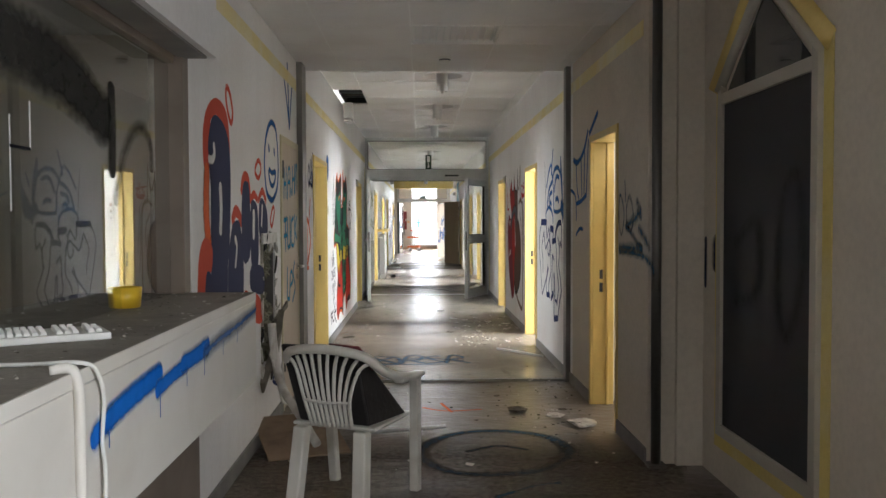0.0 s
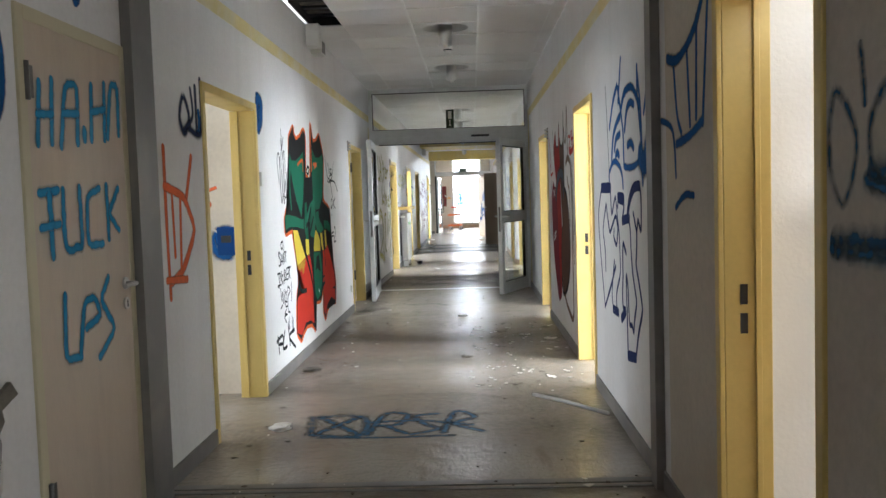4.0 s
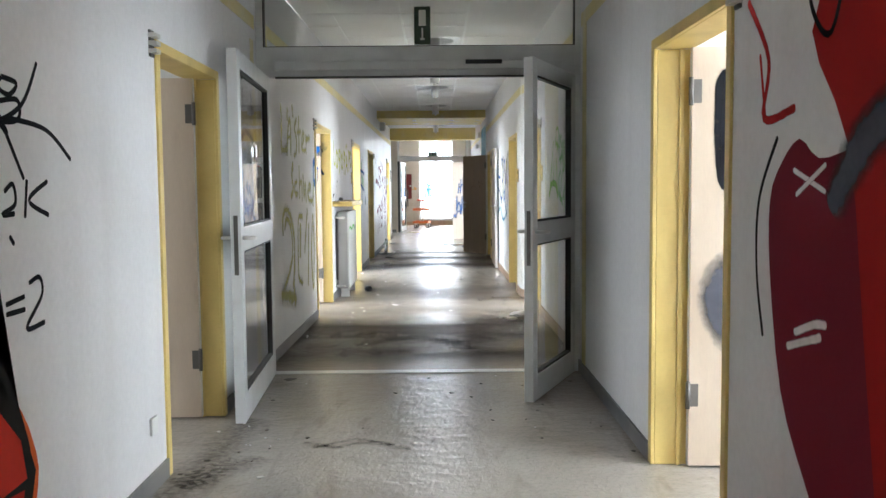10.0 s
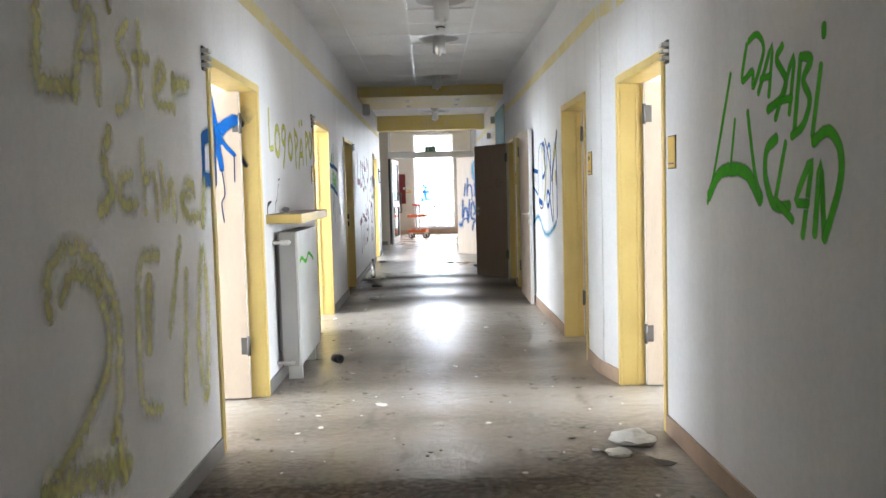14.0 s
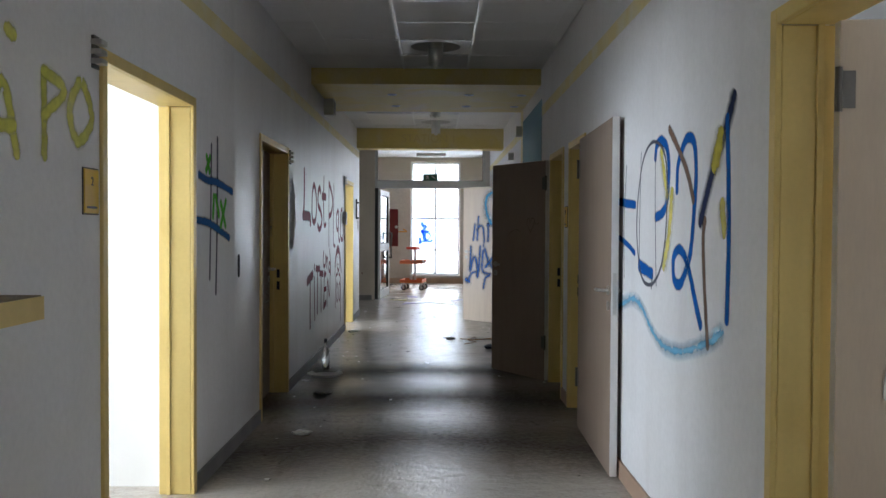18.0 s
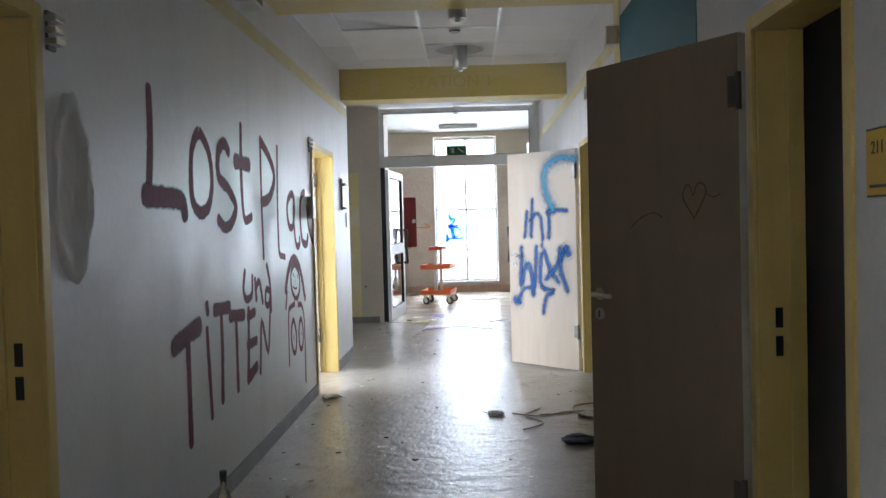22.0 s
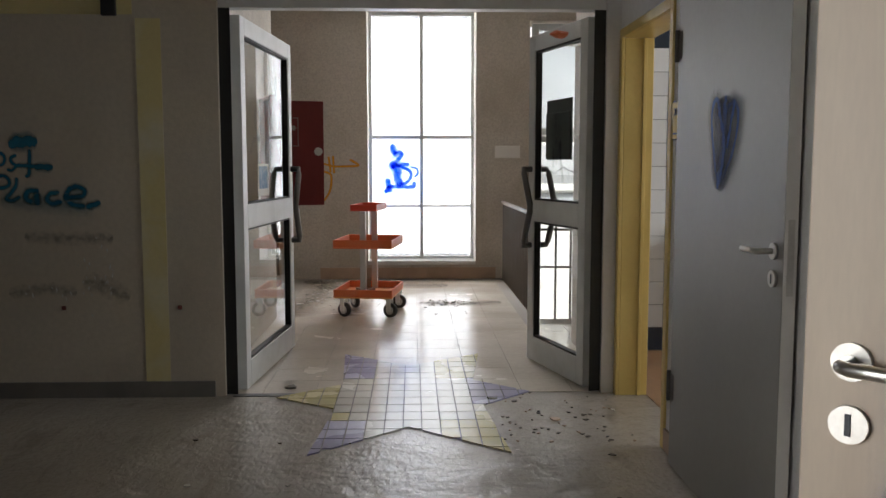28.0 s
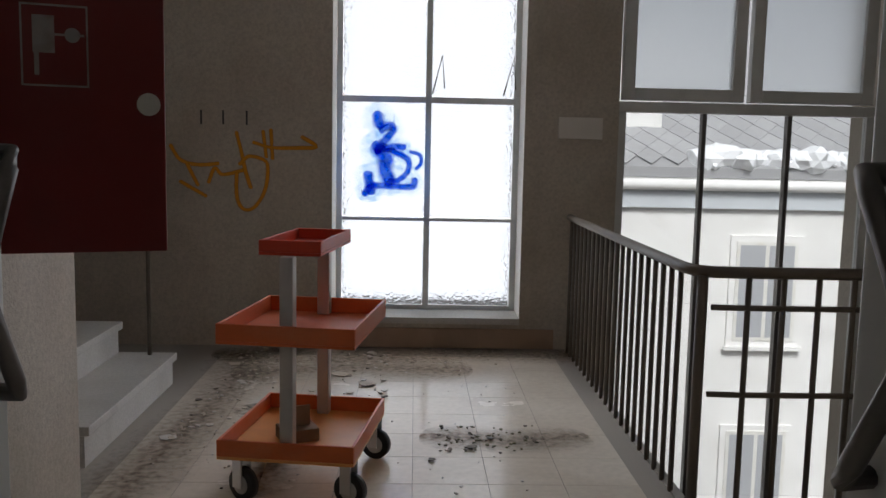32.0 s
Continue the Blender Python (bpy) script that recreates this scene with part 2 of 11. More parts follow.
BLACK = mat_of("black_rubber", (0.02, 0.02, 0.02), 0.5)
BLACK_PL = mat_of("black_plastic", (0.03, 0.03, 0.035), 0.4)
WHITE_PL = mat_of("white_plastic", (0.78, 0.77, 0.73), 0.35, stain=(0.6, 0.56, 0.48), stain_amount=0.5, stain_scale=6)
WALL_PLUG = mat_of("dark_red_plug", (0.16, 0.04, 0.03), 0.5)
RED = mat_of("red_cabinet_enamel", (0.15, 0.008, 0.007), 0.4, stain=(0.2, 0.011, 0.01), stain_amount=0.4, stain_scale=4)
ORANGE = mat_of("orange_plastic", (0.72, 0.16, 0.045), 0.42, stain=(0.62, 0.25, 0.12), stain_amount=0.5, stain_scale=7, grain=0.1, grain_scale=70)
TEAL = mat_of("teal_wall_paint", (0.035, 0.19, 0.27), 0.7, stain=(0.08, 0.22, 0.24), stain_amount=0.4, bump=0.1)
DARK_PANEL = mat_of("dark_board", (0.012, 0.014, 0.02), 0.6, stain=(0.02, 0.024, 0.032), stain_amount=0.6, stain_scale=2)
COUNTER_TOP = mat_of("dusty_counter_laminate", (0.3, 0.27, 0.23), 0.6, stain=(0.14, 0.12, 0.1), stain_amount=0.8, stain_scale=6, grain=0.5, grain_scale=60, bump=0.2, bump_scale=120)
COUNTER = mat_of("cream_counter_laminate", (0.72, 0.69, 0.64), 0.5, stain=(0.5, 0.45, 0.38), stain_amount=0.5, stain_scale=2)
TILE = mat_of("white_glazed_tile", (0.78, 0.78, 0.77), 0.15, grain=0.05, grain_scale=30, piece=0.12)
TILE_DARK = mat_of("dark_blue_glazed_tile", (0.03, 0.04, 0.06), 0.2, piece=0.2)
GROUT = mat_of("grey_grout", (0.25, 0.24, 0.23), 0.9)
SYMBOL_GREY = mat_of("dirty_white_print", (0.3, 0.27, 0.25), 0.5, stain=(0.15, 0.1, 0.09), stain_amount=0.7, stain_scale=18)
STONE = mat_of("polished_limestone_tile", (0.78, 0.71, 0.61), 0.17, stain=(0.56, 0.47, 0.37), stain_amount=0.5, stain_scale=2.5, grain=0.25, grain_scale=30, rough_var=0.12, piece=0.14)
STAR_YELLOW = mat_of("yellow_mosaic_tile", (0.68, 0.6, 0.28), 0.25, stain=(0.62, 0.58, 0.48), stain_amount=0.5, stain_scale=3, piece=0.25, rough_var=0.1)
STAR_BLUE = mat_of("lavender_mosaic_tile", (0.38, 0.36, 0.56), 0.25, stain=(0.5, 0.48, 0.5), stain_amount=0.5, stain_scale=3, piece=0.25, rough_var=0.1)
STAIR_STONE = mat_of("terrazzo_step", (0.6, 0.58, 0.54), 0.5, stain=(0.4, 0.37, 0.32), stain_amount=0.5, stain_scale=3, grain=0.4, grain_scale=90)
LAND_WALL = mat_of("speckled_plaster", (0.56, 0.5, 0.42), 0.85, stain=(0.36, 0.29, 0.21), stain_amount=0.6, stain_scale=1.6, grain=0.5, grain_scale=55, bump=0.3, bump_scale=110)
FACADE = mat_of("white_house_render", (0.86, 0.85, 0.83), 0.9, stain=(0.6, 0.58, 0.55), stain_amount=0.4, bump=0.1)
SLATE = mat_of("grey_slate", (0.42, 0.42, 0.43), 0.7, stain=(0.3, 0.3, 0.3), stain_amount=0.5, grain=0.3, grain_scale=20, piece=0.4)
SNOW_GREY = mat_of("pale_grey_zinc", (0.6, 0.63, 0.66), 0.6, stain=(0.45, 0.47, 0.5), stain_amount=0.4)
SNOW = mat_of("snow", (0.85, 0.86, 0.88), 0.8, bump=0.3, bump_scale=12)
PAPER = mat_of("torn_paper", (0.7, 0.67, 0.62), 0.85, stain=(0.4, 0.36, 0.3), stain_amount=0.6, stain_scale=15)
DEBRIS = mat_of("dark_rubble", (0.1, 0.085, 0.07), 0.8, stain=(0.3, 0.26, 0.2), stain_amount=0.7, stain_scale=12)
RUST_CABLE = mat_of("orange_brown_cable", (0.34, 0.17, 0.06), 0.6)
CARD = mat_of("brown_cardboard", (0.28, 0.2, 0.13), 0.85, stain=(0.15, 0.1, 0.07), stain_amount=0.6, stain_scale=8)
GROUND = mat_of("wet_yard", (0.16, 0.15, 0.14), 0.8, stain=(0.25, 0.24, 0.22), stain_amount=0.6)
SIGN_GREEN = mat_of("dark_green_sign", (0.015, 0.035, 0.015), 0.4)
SIGN_YELLOW = mat_of("yellow_sign_plate", (0.75, 0.48, 0.03), 0.4)
GREEN_EXIT = mat_of("green_exit_sign", (0.01, 0.1, 0.05), 0.4)
OFF_WHITE = mat_of("sign_white", (0.75, 0.74, 0.68), 0.5)


def floor_material(name="worn_lino", base=(0.5, 0.455, 0.4), dirt=(0.28, 0.225, 0.17), dirt_amount=0.5, gloss=0.0):
    """Worn glossy lino with dirt, scuffs and a few rust and paint stains."""
    m = mat_of(name, base, 0.3, spec=0.42)
    n, l = m.node_tree.nodes, m.node_tree.links
    b = n["Principled BSDF"]
    geo = n.new("ShaderNodeNewGeometry")

    def tex(scale, detail=6.0, distort=0.0, sx=1.0, sy=1.0):
        mp = n.new("ShaderNodeMapping")
        mp.inputs["Scale"].default_value = (sx, sy, 1)
        l.new(geo.outputs["Position"], mp.inputs[0])
        t = n.new("ShaderNodeTexNoise")
        t.inputs["Scale"].default_value, t.inputs["Detail"].default_value, t.inputs["Distortion"].default_value = scale, detail, distort
        l.new(mp.outputs[0], t.inputs["Vector"])
        return t.outputs["Fac"]

    def rng(src, a, b2, lo, hi):
        r = n.new("ShaderNodeMapRange")
        for k, v in zip((1, 2, 3, 4), (a, b2, lo, hi)):
            r.inputs[k].default_value = v
        l.new(src, r.inputs[0])
        return r.outputs[0]

    def mix(a, colour, fac):
        x = n.new("ShaderNodeMix")
        x.data_type = "RGBA"
        l.new(a, x.inputs[6]) if a else None
        if not a:
            x.inputs[6].default_value = (*base, 1)
        x.inputs[7].default_value = (*colour, 1)
        l.new(fac, x.inputs[0])
        return x.outputs[2]

    big, mid, fine = tex(0.55, 5, 0.0), tex(2.6, 8, 0.0), tex(45, 4)
    scuff = tex(7, 6, 0.5, 1.0, 0.25)
    c = mix(None, dirt, rng(big, 0.36, 0.72, 0, dirt_amount))
    c = mix(c, [min(1, v * 1.25) for v in base], rng(mid, 0.4, 0.8, 0, 0.3))
    c = mix(c, (0.09, 0.07, 0.05), rng(scuff, 0.58, 0.8, 0, 0.45))
    c = mix(c, [v * 0.6 for v in base], rng(fine, 0.5, 0.75, 0, 0.5))
    l.new(c, b.inputs["Base Color"])
    l.new(rng(tex(5.0, 3, 0.15, 1.3, 0.9), 0.3, 0.7, 0.17 + gloss, 0.26 + gloss), b.inputs["Roughness"])
    bp = n.new("ShaderNodeBump")
    bp.inputs["Strength"].default_value, bp.inputs["Distance"].default_value = 0.8, 0.007
    both = n.new("ShaderNodeMath")
    both.operation = "MULTIPLY_ADD"
    both.inputs[1].default_value = 0.5
    l.new(tex(30, 2, 0.8, 1.4, 0.8), both.inputs[0])
    l.new(tex(11, 2, 0.4, 0.8, 1.3), both.inputs[2])
    wave = n.new("ShaderNodeMath")
    wave.operation = "MULTIPLY_ADD"
    wave.inputs[1].default_value = 1.6
    l.new(tex(4.5, 3, 0.6), wave.inputs[0])
    l.new(both.outputs[0], wave.inputs[2])
    l.new(wave.outputs[0], bp.inputs["Height"])
    l.new(bp.outputs[0], b.inputs["Normal"])
    return m


LINO = floor_material()
LINO_BROWN = floor_material("dirty_brown_lino", (0.25, 0.21, 0.17), (0.11, 0.088, 0.07), 0.7, 0.12)


def glass(name, rough=0.0, tint=(1, 1, 1), bump=0.0):
    m = bpy.data.materials.new(name)
    m.use_nodes = True
    n, l = m.node_tree.nodes, m.node_tree.links
    b = n["Principled BSDF"]
    b.inputs["Base Color"].default_value = (*tint, 1)
    b.inputs["Transmission Weight"].default_value = 1.0
    b.inputs["Roughness"].default_value, b.inputs["IOR"].default_value = rough, 1.45
    if bump:
        v = n.new("ShaderNodeTexVoronoi")
        v.inputs["Scale"].default_value = 45
        geo = n.new("ShaderNodeNewGeometry")
        l.new(geo.outputs["Position"], v.inputs["Vector"])
        bp = n.new("ShaderNodeBump")
        bp.inputs["Strength"].default_value, bp.inputs["Distance"].default_value = bump, 0.01
        l.new(v.outputs["Distance"], bp.inputs["Height"])
        l.new(bp.outputs[0], b.inputs["Normal"])
    return m


GLASS = glass("clear_glass", 0.0, (0.93, 0.96, 0.95))
FROSTED = glass("frosted_glass", 0.25, (0.145, 0.15, 0.155), 1.0)
MILKY = glass("milky_glass", 0.5, (0.9, 0.95, 0.97))
BOTTLE = glass("bottle_glass", 0.02, (0.9, 0.93, 0.92))


def spray(name, base, soft=0.35, strength=1.0, mottle=0.35):
    """Sprayed or brushed paint: full in the middle of the stroke, ragged and thin at its edge."""
    m = bpy.data.materials.new(name)
    m.use_nodes = True
    n, l = m.node_tree.nodes, m.node_tree.links
    b = n["Principled BSDF"]
    b.inputs["Base Color"].default_value, b.inputs["Roughness"].default_value = (*base, 1), 0.9
    b.inputs["Specular IOR Level"].default_value = 0.12
    uv = n.new("ShaderNodeUVMap")
    sep = n.new("ShaderNodeSeparateXYZ")
    l.new(uv.outputs[0], sep.inputs[0])

    def math_node(op, a, c, clamp=False):
        x = n.new("ShaderNodeMath")
        x.operation, x.use_clamp = op, clamp
        for k, v in enumerate((a, c)):
            if isinstance(v, (int, float)):
                x.inputs[k].default_value = v
            else:
                l.new(v, x.inputs[k])
        return x.outputs[0]

    off = math_node("ABSOLUTE", math_node("MULTIPLY", math_node("SUBTRACT", sep.outputs[1], 0.5), 2.0), 0.0)
    t = n.new("ShaderNodeTexNoise")
    t.inputs["Scale"].default_value, t.inputs["Detail"].default_value = 30, 5
    geo = n.new("ShaderNodeNewGeometry")
    l.new(geo.outputs["Position"], t.inputs["Vector"])
    rag = math_node("MULTIPLY", math_node("SUBTRACT", t.outputs["Fac"], 0.5), mottle)
    edge = math_node("DIVIDE", math_node("SUBTRACT", math_node("SUBTRACT", 1.0, off), rag), max(soft, 0.02), True)
    body = math_node("SUBTRACT", strength, math_node("MULTIPLY", math_node("SUBTRACT", t.outputs["Fac"], 0.4), mottle * 1.2), True)
    l.new(math_node("MULTIPLY", edge, body, True), b.inputs["Alpha"])
    return m


BLUE_SPRAY = spray("blue_spray_paint", (0.02, 0.11, 0.33), 0.5)
BRIGHT_BLUE = spray("bright_blue_spray", (0.012, 0.11, 0.4), 0.4)
NAVY = spray("navy_marker_paint", (0.022, 0.034, 0.12), 0.12, mottle=0.15)
INK = spray("black_marker_paint", (0.015, 0.015, 0.018), 0.15, mottle=0.2)
ORANGE_SPRAY = spray("orange_spray_paint", (0.75, 0.16, 0.06), 0.45)
MAROON = spray("maroon_brush_paint", (0.2, 0.032, 0.055), 0.25, 0.92, mottle=0.4)
LIME = spray("yellow_spray_paint", (0.8, 0.78, 0.12), 0.6, 0.72, 0.5)
LIME_FAINT = spray("faded_yellow_spray", (0.76, 0.72, 0.25), 0.8, 0.55, 0.6)
GREEN_SPRAY = spray("green_spray_paint", (0.1, 0.5, 0.03), 0.4)
YELLOW_SPRAY = spray("pale_yellow_spray", (0.8, 0.68, 0.1), 0.8, 0.6)
DARK_SPRAY = spray("dark_blue_grey_spray", (0.03, 0.04, 0.09), 0.7)
GREY_SPRAY = spray("grey_spray_paint", (0.1, 0.1, 0.12), 0.6)
BROWN_SPRAY = spray("brown_spray_paint", (0.2, 0.13, 0.09), 0.5)
RED_SPRAY = spray("red_spray_paint", (0.5, 0.03, 0.03), 0.25)
HAZE_THIN = spray("thin_blue_overspray", (0.03, 0.12, 0.42), 1.0, 0.3, 0.5)
DARK_THIN = spray("thin_dark_overspray", (0.05, 0.06, 0.12), 1.0, 0.4, 0.5)
CYAN_SPRAY = spray("light_blue_spray", (0.12, 0.42, 0.65), 0.95, 0.65)
WORD_TEAL = spray("teal_blue_spray", (0.03, 0.2, 0.33), 0.75, 0.95, 0.4)
WORD_TEAL_THIN = spray("thin_teal_overspray", (0.03, 0.2, 0.33), 1.0, 0.4, 0.5)
WHITE_SPRAY = spray("white_paint_marks", (0.8, 0.8, 0.78), 0.4)


def pane_paint(name, base, through_color, soft, strength, mottle):
    """Spray paint on glass: daylight shines through it."""
    m = spray(name, base, soft, strength, mottle)
    n, l = m.node_tree.nodes, m.node_tree.links
    b = n["Principled BSDF"]
    thin, air = n.new("ShaderNodeBsdfTransparent"), n.new("ShaderNodeBsdfTransparent")
    thin.inputs[0].default_value = (*through_color, 1)
    both, fade = n.new("ShaderNodeMixShader"), n.new("ShaderNodeMixShader")
    both.inputs[0].default_value = 0.7
    l.new(b.outputs[0], both.inputs[1])
    l.new(thin.outputs[0], both.inputs[2])
    src = b.inputs["Alpha"].links[0].from_socket
    l.remove(b.inputs["Alpha"].links[0])
    b.inputs["Alpha"].default_value = 1.0
    l.new(src, fade.inputs[0])
    l.new(air.outputs[0], fade.inputs[1])
    l.new(both.outputs[0], fade.inputs[2])
    l.new(fade.outputs[0], n["Material Output"].inputs["Surface"])
    return m


PANE_BLUE = pane_paint("blue_paint_on_glass", (0.0, 0.05, 0.7), (0.01, 0.14, 0.78), 0.5, 1.0, 0.3)
PANE_HAZE = pane_paint("thin_blue_paint_on_glass", (0.1, 0.4, 0.85), (0.22, 0.62, 1.0), 1.0, 0.55, 0.5)
TAG_ORANGE = spray("amber_spray_paint", (0.7, 0.3, 0.03), 0.4)


def fill_paint(name, base, low=None, z0=0.0, z1=1.0):
    """Mural paint; two colours may fade into one another up the wall."""
    m = mat_of(name, base, 0.85, grain=0.08, grain_scale=40, spec=0.15)
    if low is not None:
        n, l = m.node_tree.nodes, m.node_tree.links
        b = n["Principled BSDF"]
        geo, sep = n.new("ShaderNodeNewGeometry"), n.new("ShaderNodeSeparateXYZ")
        l.new(geo.outputs["Position"], sep.inputs[0])
        t = n.new("ShaderNodeTexNoise")
        t.inputs["Scale"].default_value = 9
        mp = n.new("ShaderNodeMapping")
        mp.inputs["Scale"].default_value = (3, 3, 0.4)
        l.new(geo.outputs["Position"], mp.inputs[0])
        l.new(mp.outputs[0], t.inputs["Vector"])
        add = n.new("ShaderNodeMath")
        add.operation = "MULTIPLY_ADD"
        l.new(t.outputs["Fac"], add.inputs[0])
        add.inputs[1].default_value = 0.35
        l.new(sep.outputs[2], add.inputs[2])
        r = n.new("ShaderNodeMapRange")
        r.inputs[1].default_value, r.inputs[2].default_value = z0 + 0.17, z1 + 0.17
        l.new(add.outputs[0], r.inputs[0])
        x = n.new("ShaderNodeMix")
        x.data_type = "RGBA"
        x.inputs[6].default_value, x.inputs[7].default_value = (*low, 1), (*base, 1)
        l.new(r.outputs[0], x.inputs[0])
        l.new(x.outputs[2], b.inputs["Base Color"])
    return m


P_BLACK = fill_paint("mural_black", (0.016, 0.015, 0.015))
P_GREEN = fill_paint("mural_green", (0.018, 0.135, 0.075))
SWITCH_BLUE = fill_paint("overpainted_blue_plastic", (0.012, 0.06, 0.22))
PANEL_BLUE = fill_paint("panel_blue", (0.015, 0.04, 0.24))
P_YELLOW = fill_paint("mural_yellow", (0.66, 0.5, 0.06))
P_RED_M = fill_paint("mural_red", (0.5, 0.035, 0.02))
P_GREEN_MID = fill_paint("mural_mid_green", (0.03, 0.17, 0.1))
P_FADE_D = spray("yellow_spray_streaks", (0.6, 0.36, 0.05), 0.3, 0.75, 0.6)
P_ORANGE = fill_paint("mural_orange", (0.7, 0.13, 0.03))
P_WHITE = fill_paint("mural_white", (0.75, 0.74, 0.72))
P_SLATE = fill_paint("mural_slate_blue", (0.055, 0.06, 0.115))
P_SALMON = fill_paint("mural_salmon", (0.62, 0.1, 0.06))
P_CHERRY = fill_paint("mural_cherry", (0.36, 0.014, 0.012))
P_MAROON = fill_paint("mural_maroon", (0.19, 0.014, 0.028))
P_BROWN = fill_paint("mural_brown", (0.11, 0.055, 0.034))

BROWN_FRAME = mat_of("brown_window_frame", (0.17, 0.13, 0.1), 0.5, stain=(0.25, 0.2, 0.16), stain_amount=0.5, stain_scale=4)
CUSHION = mat_of("black_worn_vinyl", (0.02, 0.018, 0.018), 0.45, bump=0.2, bump_scale=40)
CUSHION_RED = mat_of("dark_red_vinyl", (0.12, 0.01, 0.015), 0.5)
INSULATION = mat_of("crumbled_insulation", (0.27, 0.26, 0.19), 0.95, stain=(0.11, 0.105, 0.075), stain_amount=0.8, stain_scale=18, bump=0.8, bump_scale=60)
WINDOW_GREY = mat_of("dull_white_frame_paint", (0.5, 0.46, 0.39), 0.5, stain=(0.45, 0.42, 0.37), stain_amount=0.5, stain_scale=4)
BLACK_GLASS = mat_of("dark_window_glass", (0.05, 0.05, 0.05), 0.03)
RAD_WHITE = mat_of("radiator_enamel", (0.74, 0.74, 0.71), 0.4, stain=(0.55, 0.53, 0.48), stain_amount=0.5, stain_scale=3)
SHELF = mat_of("dusty_shelf_board", (0.55, 0.45, 0.25), 0.6, stain=(0.3, 0.25, 0.17), stain_amount=0.7, stain_scale=6, grain=0.3, grain_scale=40)
RAIL_PAINT = mat_of("brown_grey_rail_paint", (0.13, 0.105, 0.08), 0.45, stain=(0.08, 0.068, 0.055), stain_amount=0.5, stain_scale=8)
BASIN_WHITE = mat_of("sanitary_ceramic", (0.8, 0.8, 0.79), 0.12, stain=(0.6, 0.57, 0.5), stain_amount=0.4, stain_scale=5)
CLOTH = mat_of("blue_grey_cloth", (0.07, 0.09, 0.13), 0.9, grain=0.3, grain_scale=150)
LEAF_DARK = mat_of("dead_leaves", (0.09, 0.075, 0.04), 0.8, stain=(0.14, 0.16, 0.07), stain_amount=0.8, stain_scale=20)
STAR_PALE = mat_of("pale_mosaic_tile", (0.72, 0.7, 0.62), 0.22, stain=(0.5, 0.46, 0.38), stain_amount=0.5, stain_scale=3, piece=0.2, rough_var=0.1)
HOUSE_PANE = mat_of("grey_house_window", (0.45, 0.46, 0.48), 0.25)
POCKET = mat_of("dark_clear_plastic", (0.06, 0.085, 0.08), 0.3)

FADED_BLUE = spray("faded_blue_spray", (0.06, 0.17, 0.3), 0.9, 0.75, 0.8)
FLOOR_BLUE = spray("scuffed_blue_floor_spray", (0.05, 0.12, 0.2), 0.7, 0.85, 0.8)
DOOR_BLUE = spray("light_blue_door_spray", (0.04, 0.3, 0.55), 0.7, 0.9, 0.4)
SMOKE = spray("black_spray_on_glass", (0.03, 0.028, 0.025), 0.5, 0.95, 0.3)
DIRT_STAIN = spray("dark_floor_stain", (0.07, 0.052, 0.038), 1.0, 0.45, 0.9)
GREY_GHOST = spray("pale_grey_marks", (0.5, 0.5, 0.52), 0.8, 0.6, 0.7)
CREAM_FRAME = mat_of("cream_frame_paint", (0.62, 0.56, 0.38), 0.5, stain=(0.45, 0.38, 0.22), stain_amount=0.4)
DUCT_LAGGING = mat_of("brown_grey_lagging", (0.2, 0.18, 0.145), 0.9, stain=(0.3, 0.28, 0.23), stain_amount=0.7, stain_scale=9, bump=0.5, bump_scale=40)
CARD_PLASTER = mat_of("torn_plasterboard", (0.68, 0.66, 0.62), 0.9, stain=(0.4, 0.36, 0.3), stain_amount=0.7, stain_scale=14, bump=0.5, bump_scale=50)

HAZE_BLUE = spray("hazy_blue_spray", (0.05, 0.15, 0.4), 1.0, 0.9, 0.5)
PANE_DARK = spray("dark_blue_on_glass", (0.006, 0.016, 0.045), 1.0, 0.3, 0.5)
GHOST_WHITE = spray("faint_white_on_glass", (0.7, 0.72, 0.74), 1.0, 0.3, 0.4)
LAND_GROUT = mat_of("stone_joint", (0.33, 0.3, 0.26), 0.8)


def streaks(m, colour, amount):
    """Faint grime that has run down the paint."""
    n, l = m.node_tree.nodes, m.node_tree.links
    b = n["Principled BSDF"]
    geo, mp, t, r, x = (n.new("ShaderNode" + k) for k in ("NewGeometry", "Mapping", "TexNoise", "MapRange", "Mix"))
    mp.inputs["Scale"].default_value = (5, 5, 0.4)
    t.inputs["Scale"].default_value, t.inputs["Detail"].default_value = 1.0, 5
    r.inputs[1].default_value, r.inputs[2].default_value, r.inputs[4].default_value = 0.52, 0.8, amount
    x.data_type = "RGBA"
    x.inputs[7].default_value = (*colour, 1)
    l.new(geo.outputs["Position"], mp.inputs[0])
    l.new(mp.outputs[0], t.inputs["Vector"])
    l.new(t.outputs["Fac"], r.inputs[0])
    l.new(r.outputs[0], x.inputs[0])
    l.new(b.inputs["Base Color"].links[0].from_socket, x.inputs[6])
    l.new(x.outputs[2], b.inputs["Base Color"])


